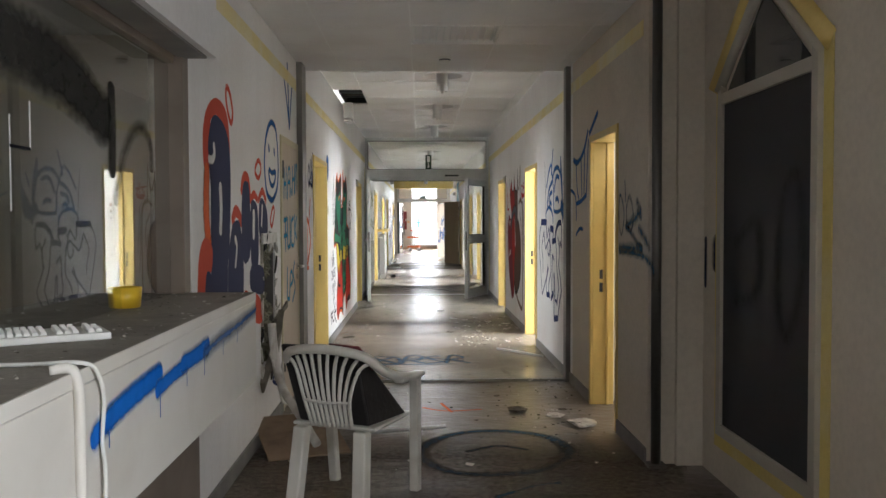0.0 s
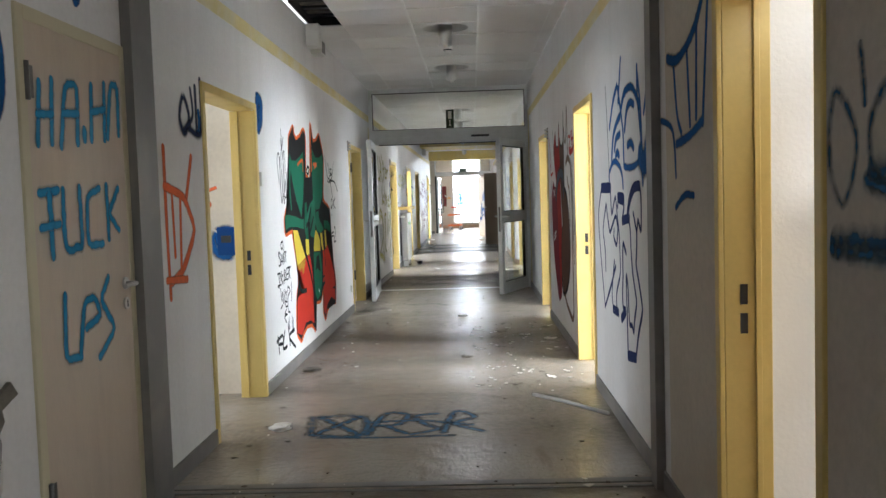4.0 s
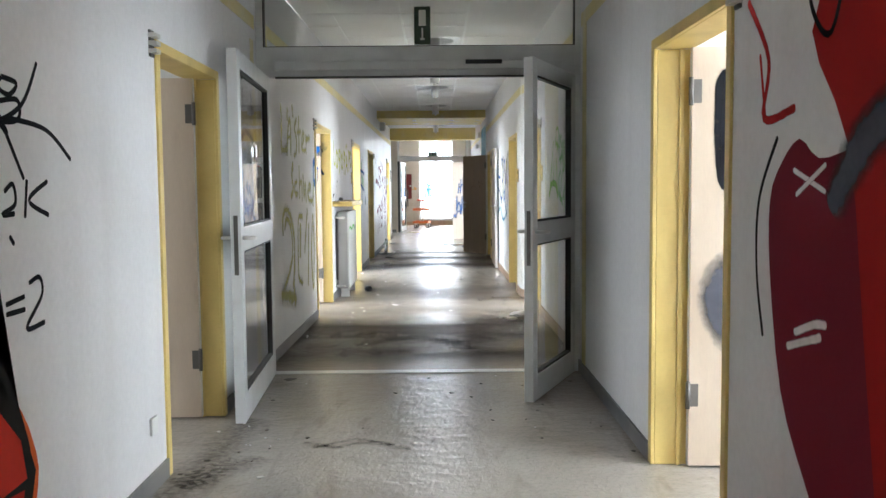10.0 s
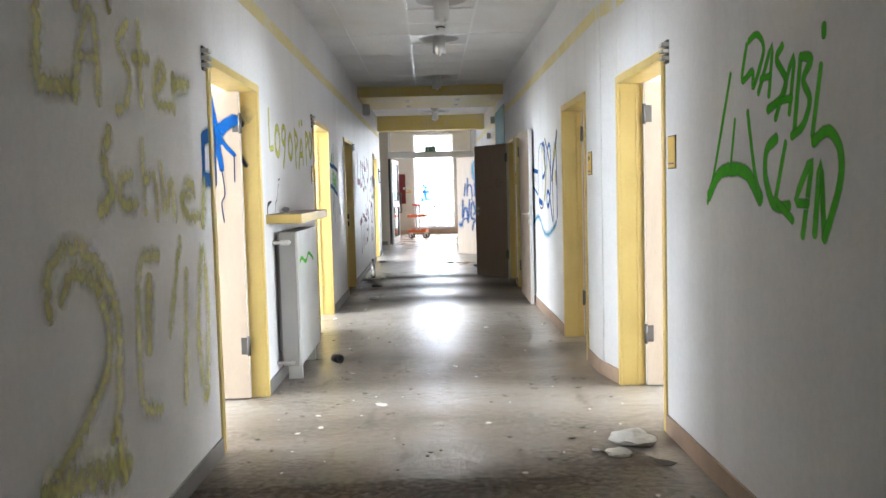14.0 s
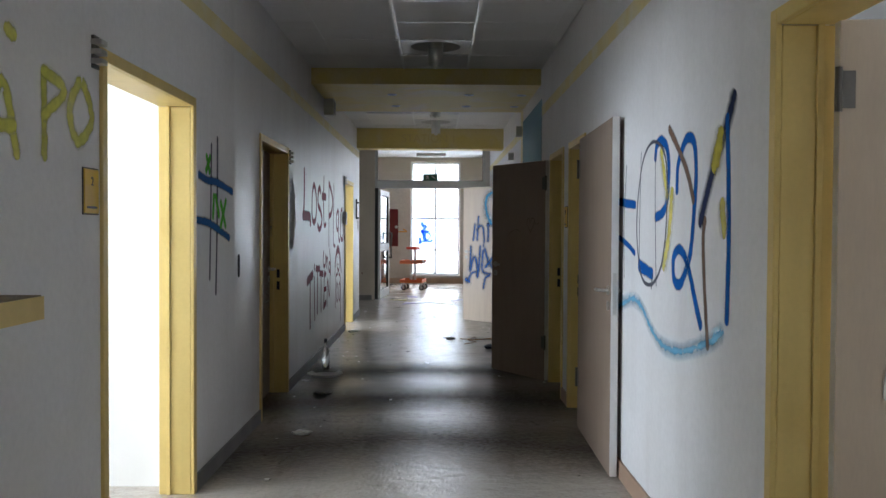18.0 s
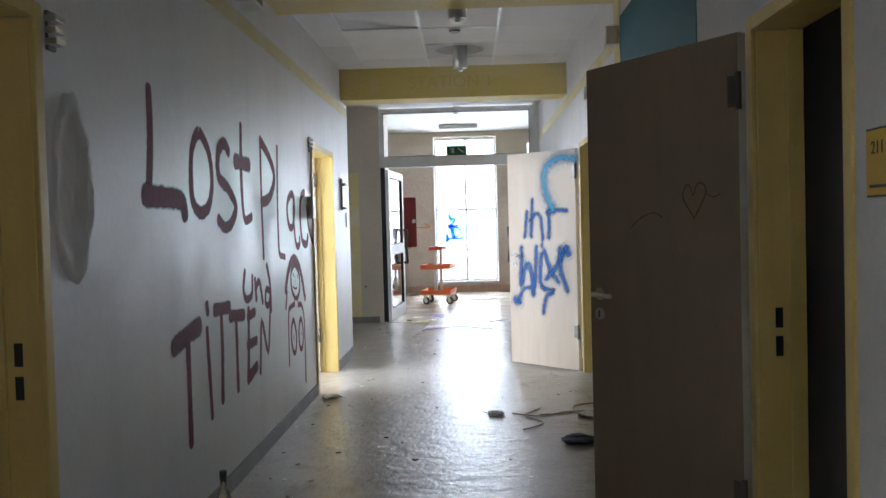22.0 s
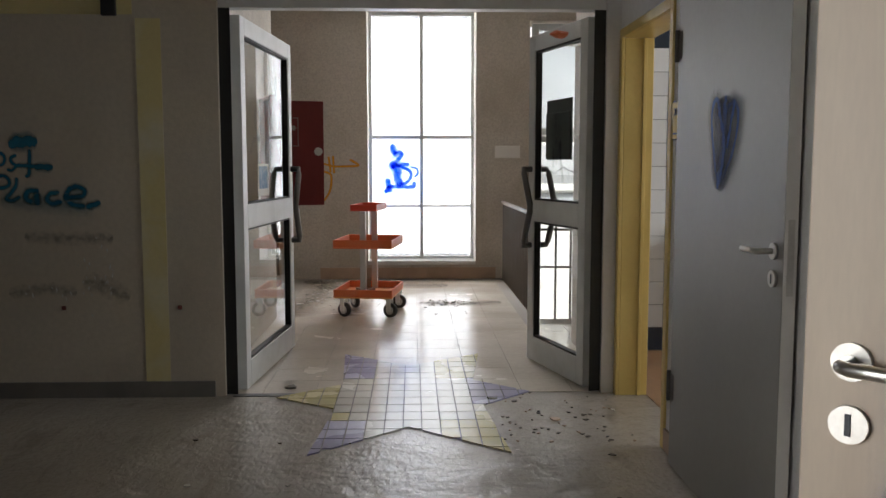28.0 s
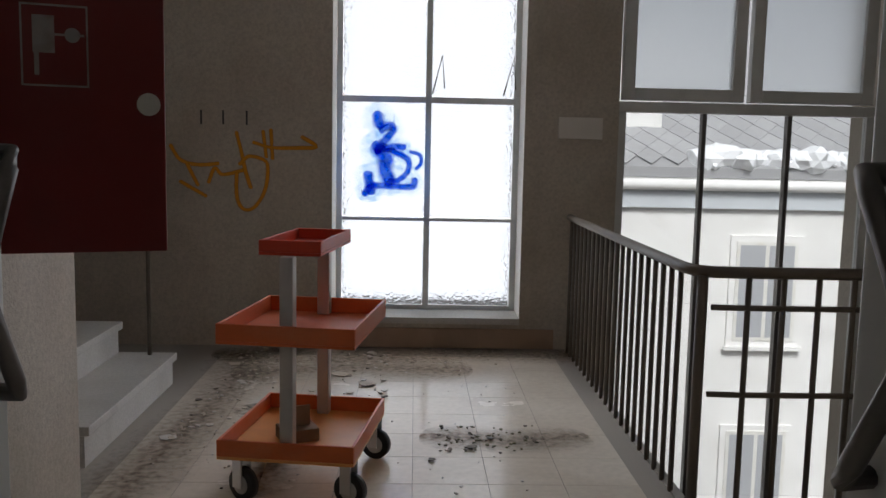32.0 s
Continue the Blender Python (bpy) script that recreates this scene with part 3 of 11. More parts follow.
# yellowed dirt, darkened further to put dim light into the wall colour
WALL_DIRTY_DIM = mat_of("yellowed_dirty_dimmed_wall_paint", (0.7, 0.63, 0.53), 0.85, spec=0.2, stain=(0.5, 0.44, 0.36), stain_amount=0.5, stain_scale=1.2, grain=0.2, grain_scale=35, bump=0.15, bump_scale=80)
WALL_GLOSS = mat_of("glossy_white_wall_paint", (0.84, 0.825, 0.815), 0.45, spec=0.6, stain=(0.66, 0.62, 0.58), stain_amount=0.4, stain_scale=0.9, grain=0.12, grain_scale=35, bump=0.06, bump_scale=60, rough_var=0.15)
# DOOR's laminate in darker brown; the shade on unlit leaves is in the colour
DOOR_BROWN_SHADED = mat_of("brown_shaded_laminate_door", (0.33, 0.25, 0.185), 0.55, stain=(0.27, 0.2, 0.15), stain_amount=0.5, stain_scale=2.0, grain=0.12, grain_scale=25, stretch=(6, 6, 1), bump=0.03)
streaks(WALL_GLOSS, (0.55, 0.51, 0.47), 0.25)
streaks(WALL, (0.55, 0.51, 0.47), 0.2)
streaks(YELLOW, (0.42, 0.28, 0.07), 0.4)
streaks(LAND_WALL, (0.3, 0.26, 0.21), 0.4)
STICKER_BLUE = mat_of("faded_blue_print", (0.12, 0.25, 0.42), 0.6, stain=(0.5, 0.55, 0.6), stain_amount=0.7, stain_scale=25)
WALL_SMEAR = spray("faint_brown_wall_stain", (0.3, 0.23, 0.16), 1.0, 0.45, 0.9)
# brown film: dirt by the glass doors, painted shade in the unlit stretch
DIRT_SHADE_FILM = spray("brown_floor_film", (0.13, 0.095, 0.065), 1.0, 0.72, 0.6)
CHALK = spray("faint_chalk_marks", (0.72, 0.68, 0.6), 0.8, 0.8, 0.5)
PENCIL = spray("pencil_line", (0.06, 0.045, 0.035), 0.8, 0.7, 0.3)

# brown panel; the overhang's shade on it is part of the colour
COUNTER_BASE = mat_of("brown_shaded_panel_laminate", (0.24, 0.19, 0.155), 0.6, stain=(0.14, 0.11, 0.09), stain_amount=0.6, stain_scale=3)
# near black: dark rubble, and deep shade painted onto hollow linings
RUBBLE_SHADE = mat_of("black_rubble_shade", (0.022, 0.022, 0.021), 0.85, stain=(0.07, 0.07, 0.06), stain_amount=0.5, stain_scale=25)
RAD_SIDE = mat_of("grey_radiator_side", (0.42, 0.41, 0.39), 0.5, stain=(0.34, 0.33, 0.31), stain_amount=0.4, stain_scale=4)
SHELF_DUST = mat_of("brown_shelf_dust", (0.26, 0.2, 0.12), 0.9, stain=(0.16, 0.12, 0.08), stain_amount=0.6, stain_scale=9)
CHIP = spray("exposed_dark_plaster", (0.06, 0.055, 0.05), 0.08, 1.0, 0.9)
STREAK_BLUE = spray("streaky_blue_spray", (0.008, 0.14, 0.55), 0.6, 1.0, 0.25)
STREAK_PALE = spray("thin_grey_blue_spray", (0.06, 0.15, 0.36), 0.9, 0.75, 0.3)
DUST_FILM = spray("light_brown_floor_film", (0.27, 0.205, 0.145), 1.0, 0.5, 0.6)
SMOKE_THIN = spray("thin_dark_smoke_paint", (0.05, 0.04, 0.035), 1.0, 0.6, 0.5)
for _m in (MAROON,):
    _b = _m.node_tree.nodes["Principled BSDF"]
    _b.inputs["Roughness"].default_value, _b.inputs["Specular IOR Level"].default_value = 0.7, 0.25
HEART_BLUE = spray("soft_blue_heart_spray", (0.13, 0.2, 0.46), 1.0, 0.7, 0.2)


# ---- plan ----
H_A, H_B, H_D, H_E, H_L = 2.74, 2.97, 2.93, 3.0, 3.18  # ceilings, front to landing
XR, XR2, TH = 3.19, 3.245, 0.16
DOOR_H = 2.05


def xl(y):
    """The corridor's left wall, which leans in a little behind the glass doors."""
    return 0.855 if y < 18.35 else 0.875 + 0.0025 * (y - 18.4)


def xr(y):
    if 22.26 < y < 22.62:
        return XR2 + (3.18 - XR2) * (y - 22.26) / 0.36
    return XR2 if 18.3 < y < 22.62 else (3.18 if y > 22.62 else XR)


def wall_run(name, side, y0, y1, z1, openings, mat, label, th=TH):
    """A corridor wall with openings (near, far, top), cut through its full thickness."""
    bm = bmesh.new()
    cuts = [y0] + [v for o in openings for v in o[:2]] + [y1]
    fx = xl if side < 0 else xr
    e = 0.001

    def piece(a, b, z0, zt):
        xa, xb = fx(a + e), fx(b - e)
        o = th * side
        plan = [(xa, a), (xb, b), (xb + o, b), (xa + o, a)]
        prism(bm, plan if side < 0 else plan[::-1], z0, zt)

    for a, b in zip(cuts[0::2], cuts[1::2]):
        if b - a > 0.002:
            piece(a, b, 0, z1)
    for a, b, top, *low in openings:
        piece(a, b, top, z1)
        if low:
            piece(a, b, 0, low[0])
    bmesh.ops.recalc_face_normals(bm, faces=bm.faces)
    return tagged(link(name, bm, mat), label, "wall", kind="structure")


def slab(name, x0, y0, z0, x1, y1, z1, mat, label, category, kind="structure", bevel=0.0):
    return tagged(link(name, boxed(x0, y0, z0, x1, y1, z1, bevel=bevel), mat), label, category, kind=kind)


IN = 0.025  # the frame laps over the opening's edge
LEFT_DOORS = [("L1", 8.34, 9.22), ("L2", 10.29, 11.5), ("L3", 15.99, 17.12), ("L4", 20.95, 22.24), ("L5", 24.78, 26.03), ("L6", 27.64, 28.8), ("L7", 33.14, 34.25)]
RIGHT_DOORS = [("R1", 7.62, 8.54), ("R2", 11.53, 12.57), ("R3", 15.02, 16.14), ("R4", 21.1, 22.27), ("R5", 23.05, 24.2), ("R6", 27.5, 28.22), ("R7", 28.5, 29.32), ("R8", 33.08, 33.94), ("R9", 37.2, 38.19)]


def holes(doors, a, b):
    return [(y0 + IN, y1 - IN, DOOR_H - IN) for _, y0, y1 in doors if a <= y0 < b]


wall_run("wall_left_front", -1, 5.86, 9.3, H_A, [(7.52, 8.08, 1.3, 0.4)] + holes(LEFT_DOORS, 5.86, 9.3), WALL, "white painted wall covered in graffiti beside the counter")
wall_run("wall_left_middle", -1, 9.3, 18.3, H_B, holes(LEFT_DOORS, 9.3, 18.3), WALL, "white painted corridor wall with yellow band and murals")
wall_run("wall_left_back", -1, 18.3, 26.9, H_B, holes(LEFT_DOORS, 18.3, 26.9), WALL, "scuffed white corridor wall with painted lettering")
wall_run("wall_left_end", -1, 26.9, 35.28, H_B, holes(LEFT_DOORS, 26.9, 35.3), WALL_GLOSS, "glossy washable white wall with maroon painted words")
# the dim side: shade is part of this wall's colour
wall_run("wall_right_front", 1, 6.88, 9.3, H_A, holes(RIGHT_DOORS, 6.5, 9.3), WALL_DIRTY_DIM, "white painted wall with blue sprayed tag")
wall_run("wall_right_middle", 1, 9.3, 18.3, H_B, holes(RIGHT_DOORS, 9.3, 18.3), WALL, "white painted corridor wall with murals and open doors")
wall_run("wall_right_recess", 1, 18.3, 22.62, H_B, holes(RIGHT_DOORS, 18.3, 22.62), WALL, "white corridor wall with green sprayed tag")
wall_run("wall_right_back", 1, 22.62, 38.2, H_B, holes(RIGHT_DOORS, 22.62, 38.2), WALL, "white corridor wall with blue tags and toilet doors")
# front right: recess with the house-shaped window; its walls' dimness is painted in
slab("wall_right_recess_return", 3.35, 6.84, 0, 3.66, 6.88, H_A, WALL_DIRTY_DIM, "short white return wall", "wall")
slab("wall_right_window", 3.5, 2.6, 0, 3.66, 6.84, H_A, WALL_DIRTY_DIM, "dim white wall with a house-shaped window", "wall")
slab("wall_hall_right", 3.5, -1.2, 0, 3.66, 0.2, H_A, WALL, "white hall wall behind the start", "wall")
slab("wall_hall_right_top", 3.5, 0.2, 2.3, 3.66, 2.6, H_A, WALL, "lintel over the hall window", "wall")
slab("wall_hall_right_sill", 3.5, 0.2, 0, 3.66, 2.6, 0.5, WALL, "low wall under the hall window", "wall")
slab("wall_hall_end", -2.6, -1.36, 0, 3.66, -1.2, H_A, WALL, "white wall closing the hall", "wall")
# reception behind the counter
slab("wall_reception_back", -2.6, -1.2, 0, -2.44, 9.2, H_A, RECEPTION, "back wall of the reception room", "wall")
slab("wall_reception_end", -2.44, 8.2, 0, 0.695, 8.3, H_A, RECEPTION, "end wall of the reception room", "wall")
slab("wall_counter_low", 0.7, -1.2, 0, 0.88, 5.86, 1.055, COUNTER_BASE, "worn panelled wall under the counter", "wall")
slab("wall_counter_lintel", 0.7, -1.2, 2.14, 0.98, 5.86, H_A, WALL, "white lintel over the reception glass", "wall")

# floors
slab("floor_front", -4.2, -1.4, -0.2, 7.8, 9.465, -0.003, LINO_BROWN, "dirty dark brown lino floor before the joint", "floor")
slab("floor", -4.2, 9.485, -0.2, 7.8, 38.2, 0.0, LINO, "worn glossy grey lino floor with dirt and debris", "floor")
# ceilings
slab("ceiling_front", -2.6, -1.36, H_A + 0.014, 3.66, 9.6, H_A + 0.12, CEIL, "grey mineral tile ceiling with metal grid", "ceiling")
slab("ceiling_void_edge", 0.6, 9.6, H_A, 3.4, 9.66, H_B + 0.1, CEIL, "edge of the lowered front ceiling", "ceiling")

# rooms beside the corridor
X_OUT_L, X_OUT_R = -3.6, 7.2
slab("wall_rooms_left_low", X_OUT_L - 0.2, 9.2, 0, X_OUT_L, 35.28, 0.9, ROOM, "outer wall under the room windows", "wall")
slab("wall_rooms_left_high", X_OUT_L - 0.2, 9.2, 2.4, X_OUT_L, 35.28, H_B, ROOM, "outer wall over the room windows", "wall")
slab("wall_rooms_right_low", X_OUT_R, 6.9, 0, X_OUT_R + 0.2, 38.2, 0.9, ROOM, "outer wall under the room windows", "wall")
slab("wall_rooms_right_high", X_OUT_R, 6.9, 2.4, X_OUT_R + 0.2, 38.2, H_B, ROOM, "outer wall over the room windows", "wall")


def outer_piers(side, y0, y1, wins):
    bm = bmesh.new()
    x0, x1 = (X_OUT_L - 0.2, X_OUT_L) if side < 0 else (X_OUT_R, X_OUT_R + 0.2)
    cuts = [y0] + [v for w in wins for v in w] + [y1]
    for a, b in zip(cuts[0::2], cuts[1::2]):
        box(bm, x0, a, 0.9, x1, b, 2.4)
    tagged(link("wall_rooms_%s_piers" % ("left" if side < 0 else "right"), bm, ROOM), "outer wall between the room windows", "wall", kind="structure")


WINS_L = [(9.6, 11.4), (15.6, 17.15), (19.9, 22.15), (22.9, 25.6), (30.0, 33.6)]
WINS_R = [(7.2, 8.4), (9.4, 12.3), (13.0, 15.9), (20.0, 22.25), (24.6, 26.4), (36.8, 37.9)]
outer_piers(-1, 9.2, 35.28, WINS_L)
outer_piers(1, 6.9, 38.2, WINS_R)
# the wall at 11.58 takes the darker paint to dim it by colour
for i, y in enumerate((9.2, 11.58, 17.3, 18.4, 22.32, 26.12, 29.2, 34.42)):
    slab("wall_partition_left_%d" % (i + 1), X_OUT_L, y, 0, xl(y) - TH - 0.002, y + 0.1, H_B, WALL_DIRTY_DIM if y == 11.58 else ROOM, "white partition wall between side rooms", "wall")
# toilet partitions use GROUT's dark grey to paint in their unlit darkness
for i, y in enumerate((8.62, 12.66, 16.24, 18.4, 22.42, 26.6, 28.3, 29.6, 34.1, 36.3)):
    if y == 28.3:
        continue
    slab("wall_partition_right_%d" % (i + 1), xr(y) + TH + 0.002, y, 0, X_OUT_R, y + 0.1, H_B, GROUT if 26 < y < 30 else ROOM, "white partition wall between side rooms", "wall")
slab("wall_partition_right_11", xr(28.3) + TH + 0.002, 28.31, 0, X_OUT_R, 28.41, H_B, GROUT, "tiled toilet partition wall", "wall")
slab("ceiling_rooms_left", X_OUT_L - 0.2, 9.2, H_B + 0.002, xl(20) - TH + 0.05, 35.28, H_B + 0.12, PLAIN_CEIL, "white plaster ceiling of the side rooms", "ceiling")
slab("ceiling_rooms_right", XR + TH - 0.05, 6.9, H_B + 0.002, X_OUT_R + 0.2, 38.2, H_B + 0.12, PLAIN_CEIL, "white plaster ceiling of the side rooms", "ceiling")

# side corridor on the left before the stair
slab("wall_side_corridor_near", X_OUT_L - 0.2, 35.12, 0, xl(35) - TH - 0.002, 35.28, H_E, WALL, "white wall of the dark side corridor", "wall")
slab("wall_side_corridor_end", X_OUT_L - 0.36, 35.28, 0, X_OUT_L - 0.2, 38.4, H_E, WALL, "white wall closing the side corridor", "wall")
slab("wall_glass_door_left", X_OUT_L - 0.2, 38.2, 0, 0.955, 38.4, H_E, WALL_DIRTY_DIM, "dirty white wall with yellow band beside the stair door", "wall")
slab("wall_glass_door_right", 3.1, 38.2, 0, 3.36, 38.4, H_E, WALL, "white wall beside the stair door", "wall")


def ceiling_tiles(name, x0, x1, y0, y1, z, label, skip=(), first=None, lane=True):
    """One mesh of 0.625 m tiles with a shadow gap, under a plain slab."""
    bm = bmesh.new()
    s, g = 0.625, 0.004
    rnd = random.Random(7)
    x_mid = 2.135 - s / 2
    nx0 = math.floor((x0 - x_mid) / s)
    y = y0 if first is None else first
    while y < y1 - 0.02:
        for i in range(nx0, math.ceil((x1 - x_mid) / s)):
            a, b = max(x0, x_mid + i * s) + g, min(x1, x_mid + (i + 1) * s) - g
            c, d = max(y, y0) + g, min(y + s, y1) - g
            if b - a < 0.03 or d - c < 0.02:
                continue
            if any(sx0 < (a + b) / 2 < sx1 and sy0 < (c + d) / 2 < sy1 for sx0, sx1, sy0, sy1 in skip):
                continue
            drop = rnd.uniform(0, 0.004)
            box(bm, a, c, z - drop, b, d, z + 0.012, mat=0)
        y += s
    for i in range(nx0, math.ceil((x1 - x_mid) / s)):
        x = x_mid + i * s
        if x0 + 0.02 < x < x1 - 0.02 and not (lane and i in (0, 1)):
            box(bm, x - 0.0035, y0, z + 0.001, x + 0.0035, y1, z + 0.012, mat=1)
    if lane:  # white metal profiles carry the lamp lane
        for x in (x_mid, x_mid + s):
            box(bm, x - 0.011, y0, z - 0.008, x + 0.011, y1, z + 0.003, mat=1)
        y = y0 if first is None else first
        while y < y1 - 0.02:
            if y > y0 + 0.02:
                box(bm, x_mid + 0.011, y - 0.01, z - 0.0075, x_mid + s - 0.011, y + 0.01, z + 0.003, mat=1)
            y += s
    return tagged(link(name, bm, [CEIL, GRID]), label, "ceiling", kind="structure")


LAMPS_B, LAMPS_C, LAMPS_D = (11.35, 13.85, 16.35), (21.63, 24.13, 26.005, 29.13), (32.225, 34.1)
S = 0.3125


def cells(lamps):
    return [(2.135 - S, 2.135 + S, y - S, y + S) for y in lamps]


LIFTED = (1.2, 1.82, 32.54, 33.16)  # a tile pushed up at one corner
HOLE = (0.9, 1.24, 12.55, 13.62)
LOUVRE = (1.82, 2.45, 7.85, 8.4)
ceiling_tiles("ceiling_front_tiles", 0.86, 3.5, -1.0, 9.6, H_A, "grey mineral ceiling tiles over the hall", [LOUVRE], first=7.85 - 0.625 * 14, lane=False)
ceiling_tiles("ceiling_middle", 0.855, 3.19, 9.66, 18.2, H_B, "white mineral tile ceiling with a missing tile", cells(LAMPS_B) + [HOLE], first=11.35 - S - 0.625 * 3)
ceiling_tiles("ceiling_back", 0.875, 3.245, 18.36, 30.1, H_B, "white mineral tile ceiling over the back corridor", cells(LAMPS_C), first=21.63 - S - 0.625 * 5)
ceiling_tiles("ceiling_end", 0.91, 3.19, 32.1, 34.85, H_D, "white mineral tile ceiling before the yellow beam", cells(LAMPS_D) + [LIFTED], first=34.1 - S - 0.625 * 3)
bm = bmesh.new()
_q = [(1.206, 32.548, 0.0), (1.814, 32.548, 0.0), (1.814, 33.155, 0.004), (1.206, 33.155, 0.075)]
_lo = [bm.verts.new((x, y, H_D + 0.001 + dz)) for x, y, dz in _q]
_hi = [bm.verts.new((x, y, H_D + 0.014 + dz)) for x, y, dz in _q]
bm.faces.new(_lo[::-1]), bm.faces.new(_hi)
for k in range(4):
    bm.faces.new((_lo[k], _lo[(k + 1) % 4], _hi[(k + 1) % 4], _hi[k]))
tagged(link("ceiling_tile_lifted", bm, CEIL), "white ceiling tile pushed up at one corner", "ceiling tile")
slab("ceiling_slab", 0.6, 9.66, H_B + 0.25, 3.5, 38.4, H_B + 0.35, PLAIN_CEIL, "dark concrete slab above the hung ceiling", "ceiling")
slab("ceiling_side_corridor", X_OUT_L - 0.36, 35.12, H_E, 3.5, 38.2, H_E + 0.1, PLAIN_CEIL, "white plaster ceiling before the stair door", "ceiling")
# beams across the corridor
slab("beam_downlights", 0.7, 30.1, 2.81, 3.4, 32.1, H_B + 0.2, YELLOW_DULL, "yellow lowered ceiling beam with small downlights", "beam")
slab("beam_yellow", 0.7, 34.85, 2.62, 3.4, 35.2, H_E, YELLOW_DULL, "yellow painted beam over the corridor's end", "beam")

# window light of the rooms and the stair
WATTS_L = (15, 9, 46, 48, 50)
WATTS_R = (5, 48, 22, 38, 24, 34)
for (y0, y1), watts in zip(WINS_L, WATTS_L):
    window_light("window_light_left", (X_OUT_L - 0.05, (y0 + y1) / 2, 1.65), (1, 0, 0), y1 - y0 - 0.1, 1.4, watts * (y1 - y0))
for (y0, y1), watts in zip(WINS_R, WATTS_R):
    window_light("window_light_right", (X_OUT_R + 0.05, (y0 + y1) / 2, 1.65), (-1, 0, 0), y1 - y0 - 0.1, 1.4, watts * (y1 - y0))
window_light("window_light_hall", (3.55, 1.4, 1.4), (-1, 0, 0), 2.2, 1.6, 15)


# ---- doors ----
def jambs(code, side, y0, y1, far_plates, sign=None):
    """A yellow steel frame that lines the whole opening."""
    fx = xl if side < 0 else xr
    x = fx((y0 + y1) / 2)
    o = thing("door_frame", pose(x, 0, 0), "yellow painted steel door frame lining a deep opening", "door frame", "corridor door frames")
    s = side
    F, P, T = 0.05, 0.012, 0.03  # face width, how proud, lining thickness

    def bx(bm, xa, ya, za, xb, yb, zb, bevel=0.004):
        box(bm, min(xa, xb), min(ya, yb), za, max(xa, xb), max(ya, yb), zb, bevel=bevel)

    for nm, ya, yb, lin in (("jamb", y0, y0 + F, (y0 + F - T, y0 + F)), ("jamb", y1 - F, y1, (y1 - F, y1 - F + T))):
        bm = bmesh.new()
        bx(bm, -s * P, ya, 0, s * 0.006, yb, DOOR_H)
        bx(bm, s * 0.006, lin[0], 0, s * (TH + 0.01), lin[1], DOOR_H - F)
        st = lin[1] if nm == "jamb" and ya == y0 else lin[0]
        bx(bm, s * (TH - 0.05), st - 0.012, 0, s * (TH - 0.03), st + 0.012, DOOR_H - F, 0.002)
        part(nm, bm, CREAM_FRAME if code == "L1" else YELLOW, o)
    bm = bmesh.new()
    bx(bm, -s * P, y0 + F, DOOR_H - F, s * 0.006, y1 - F, DOOR_H)
    bx(bm, s * 0.006, y0 + F, DOOR_H - F, s * (TH + 0.01), y1 - F, DOOR_H - F + T)
    part("head", bm, CREAM_FRAME if code == "L1" else YELLOW, o)
    if far_plates:
        for z in (1.0, 0.9):
            bm = bmesh.new()
            bx(bm, s * (TH - 0.1), y1 - F - 0.003, z - 0.035, s * (TH - 0.075), y1 - F + 0.001, z + 0.035, 0)
            part("strike_plate", bm, BLACK_PL, o, "dark strike plate")
    return o


def lever(parent, m, mat=STEEL, rose=True):
    """A lever handle with rose and key rose; m places it, x along the lever, y out of the leaf."""
    bm = bmesh.new()
    tube(bm, [m @ Vector(p) for p in ((0, 0, 0), (0, 0.045, 0), (0.012, 0.055, 0), (0.06, 0.056, 0), (0.125, 0.054, -0.002))], 0.0095, 10)
    h = part("handle", bm, mat, parent, "brushed steel lever handle")
    bm = bmesh.new()
    rod(bm, m @ Vector((0, 0, 0)), m @ Vector((0, 0.009, 0)), 0.026, 20)
    part("rose", bm, mat, h)
    bm = bmesh.new()
    rod(bm, m @ Vector((0, 0, -0.085)), m @ Vector((0, 0.009, -0.085)), 0.026, 20)
    k = part("key_rose", bm, mat, h)
    bm = bmesh.new()
    box(bm, -0.004, 0.008, -0.1, 0.004, 0.0105, -0.07, m=m)
    part("keyhole", bm, BLACK_PL, h)


def leaf(code, hinge, angle, width, mat, label, handle_out=True, swing=1, hinges=True, thick=0.042, height=1.99, category="door"):
    """A door leaf hung at hinge=(x, y); its x axis runs from the hinge to the free edge at angle degrees; swing is the side of its knuckles."""
    o = thing("door", pose(hinge[0], hinge[1], 0.012, 0, 0, angle), label, category, "corridor doors")
    bm = boxed(0.004, -thick / 2, 0, width, thick / 2, height, bevel=0.003)
    for f in bm.faces:
        f.material_index = 1 if abs(f.normal.x) > 0.9 else 0
    part("leaf", bm, [mat, DOOR_EDGE], o)
    for sd in (1, -1):
        lever(o, pose(width - 0.065, sd * thick / 2, 1.03, 0, 0, 0 if sd > 0 else 180) @ Matrix.Diagonal((-1 if sd > 0 else 1, 1, 1, 1)))
    bm = boxed(width - 0.001, -0.01, 0.9, width + 0.002, 0.01, 1.13)
    part("lock_plate", bm, STEEL, o)
    if hinges:
        for z in (0.28, 1.72):
            bm = bmesh.new()
            rod(bm, (0, swing * (thick / 2 + 0.004), z), (0, swing * (thick / 2 + 0.004), z + 0.13), 0.011, 10)
            box(bm, 0.0, swing * thick / 2 - 0.001, z + 0.01, 0.05, swing * thick / 2 + 0.002, z + 0.12) if swing > 0 else box(bm, 0.0, -thick / 2 - 0.002, z + 0.01, 0.05, -thick / 2 + 0.001, z + 0.12)
            part("hinge", bm, DARK_STEEL, o)
    return o


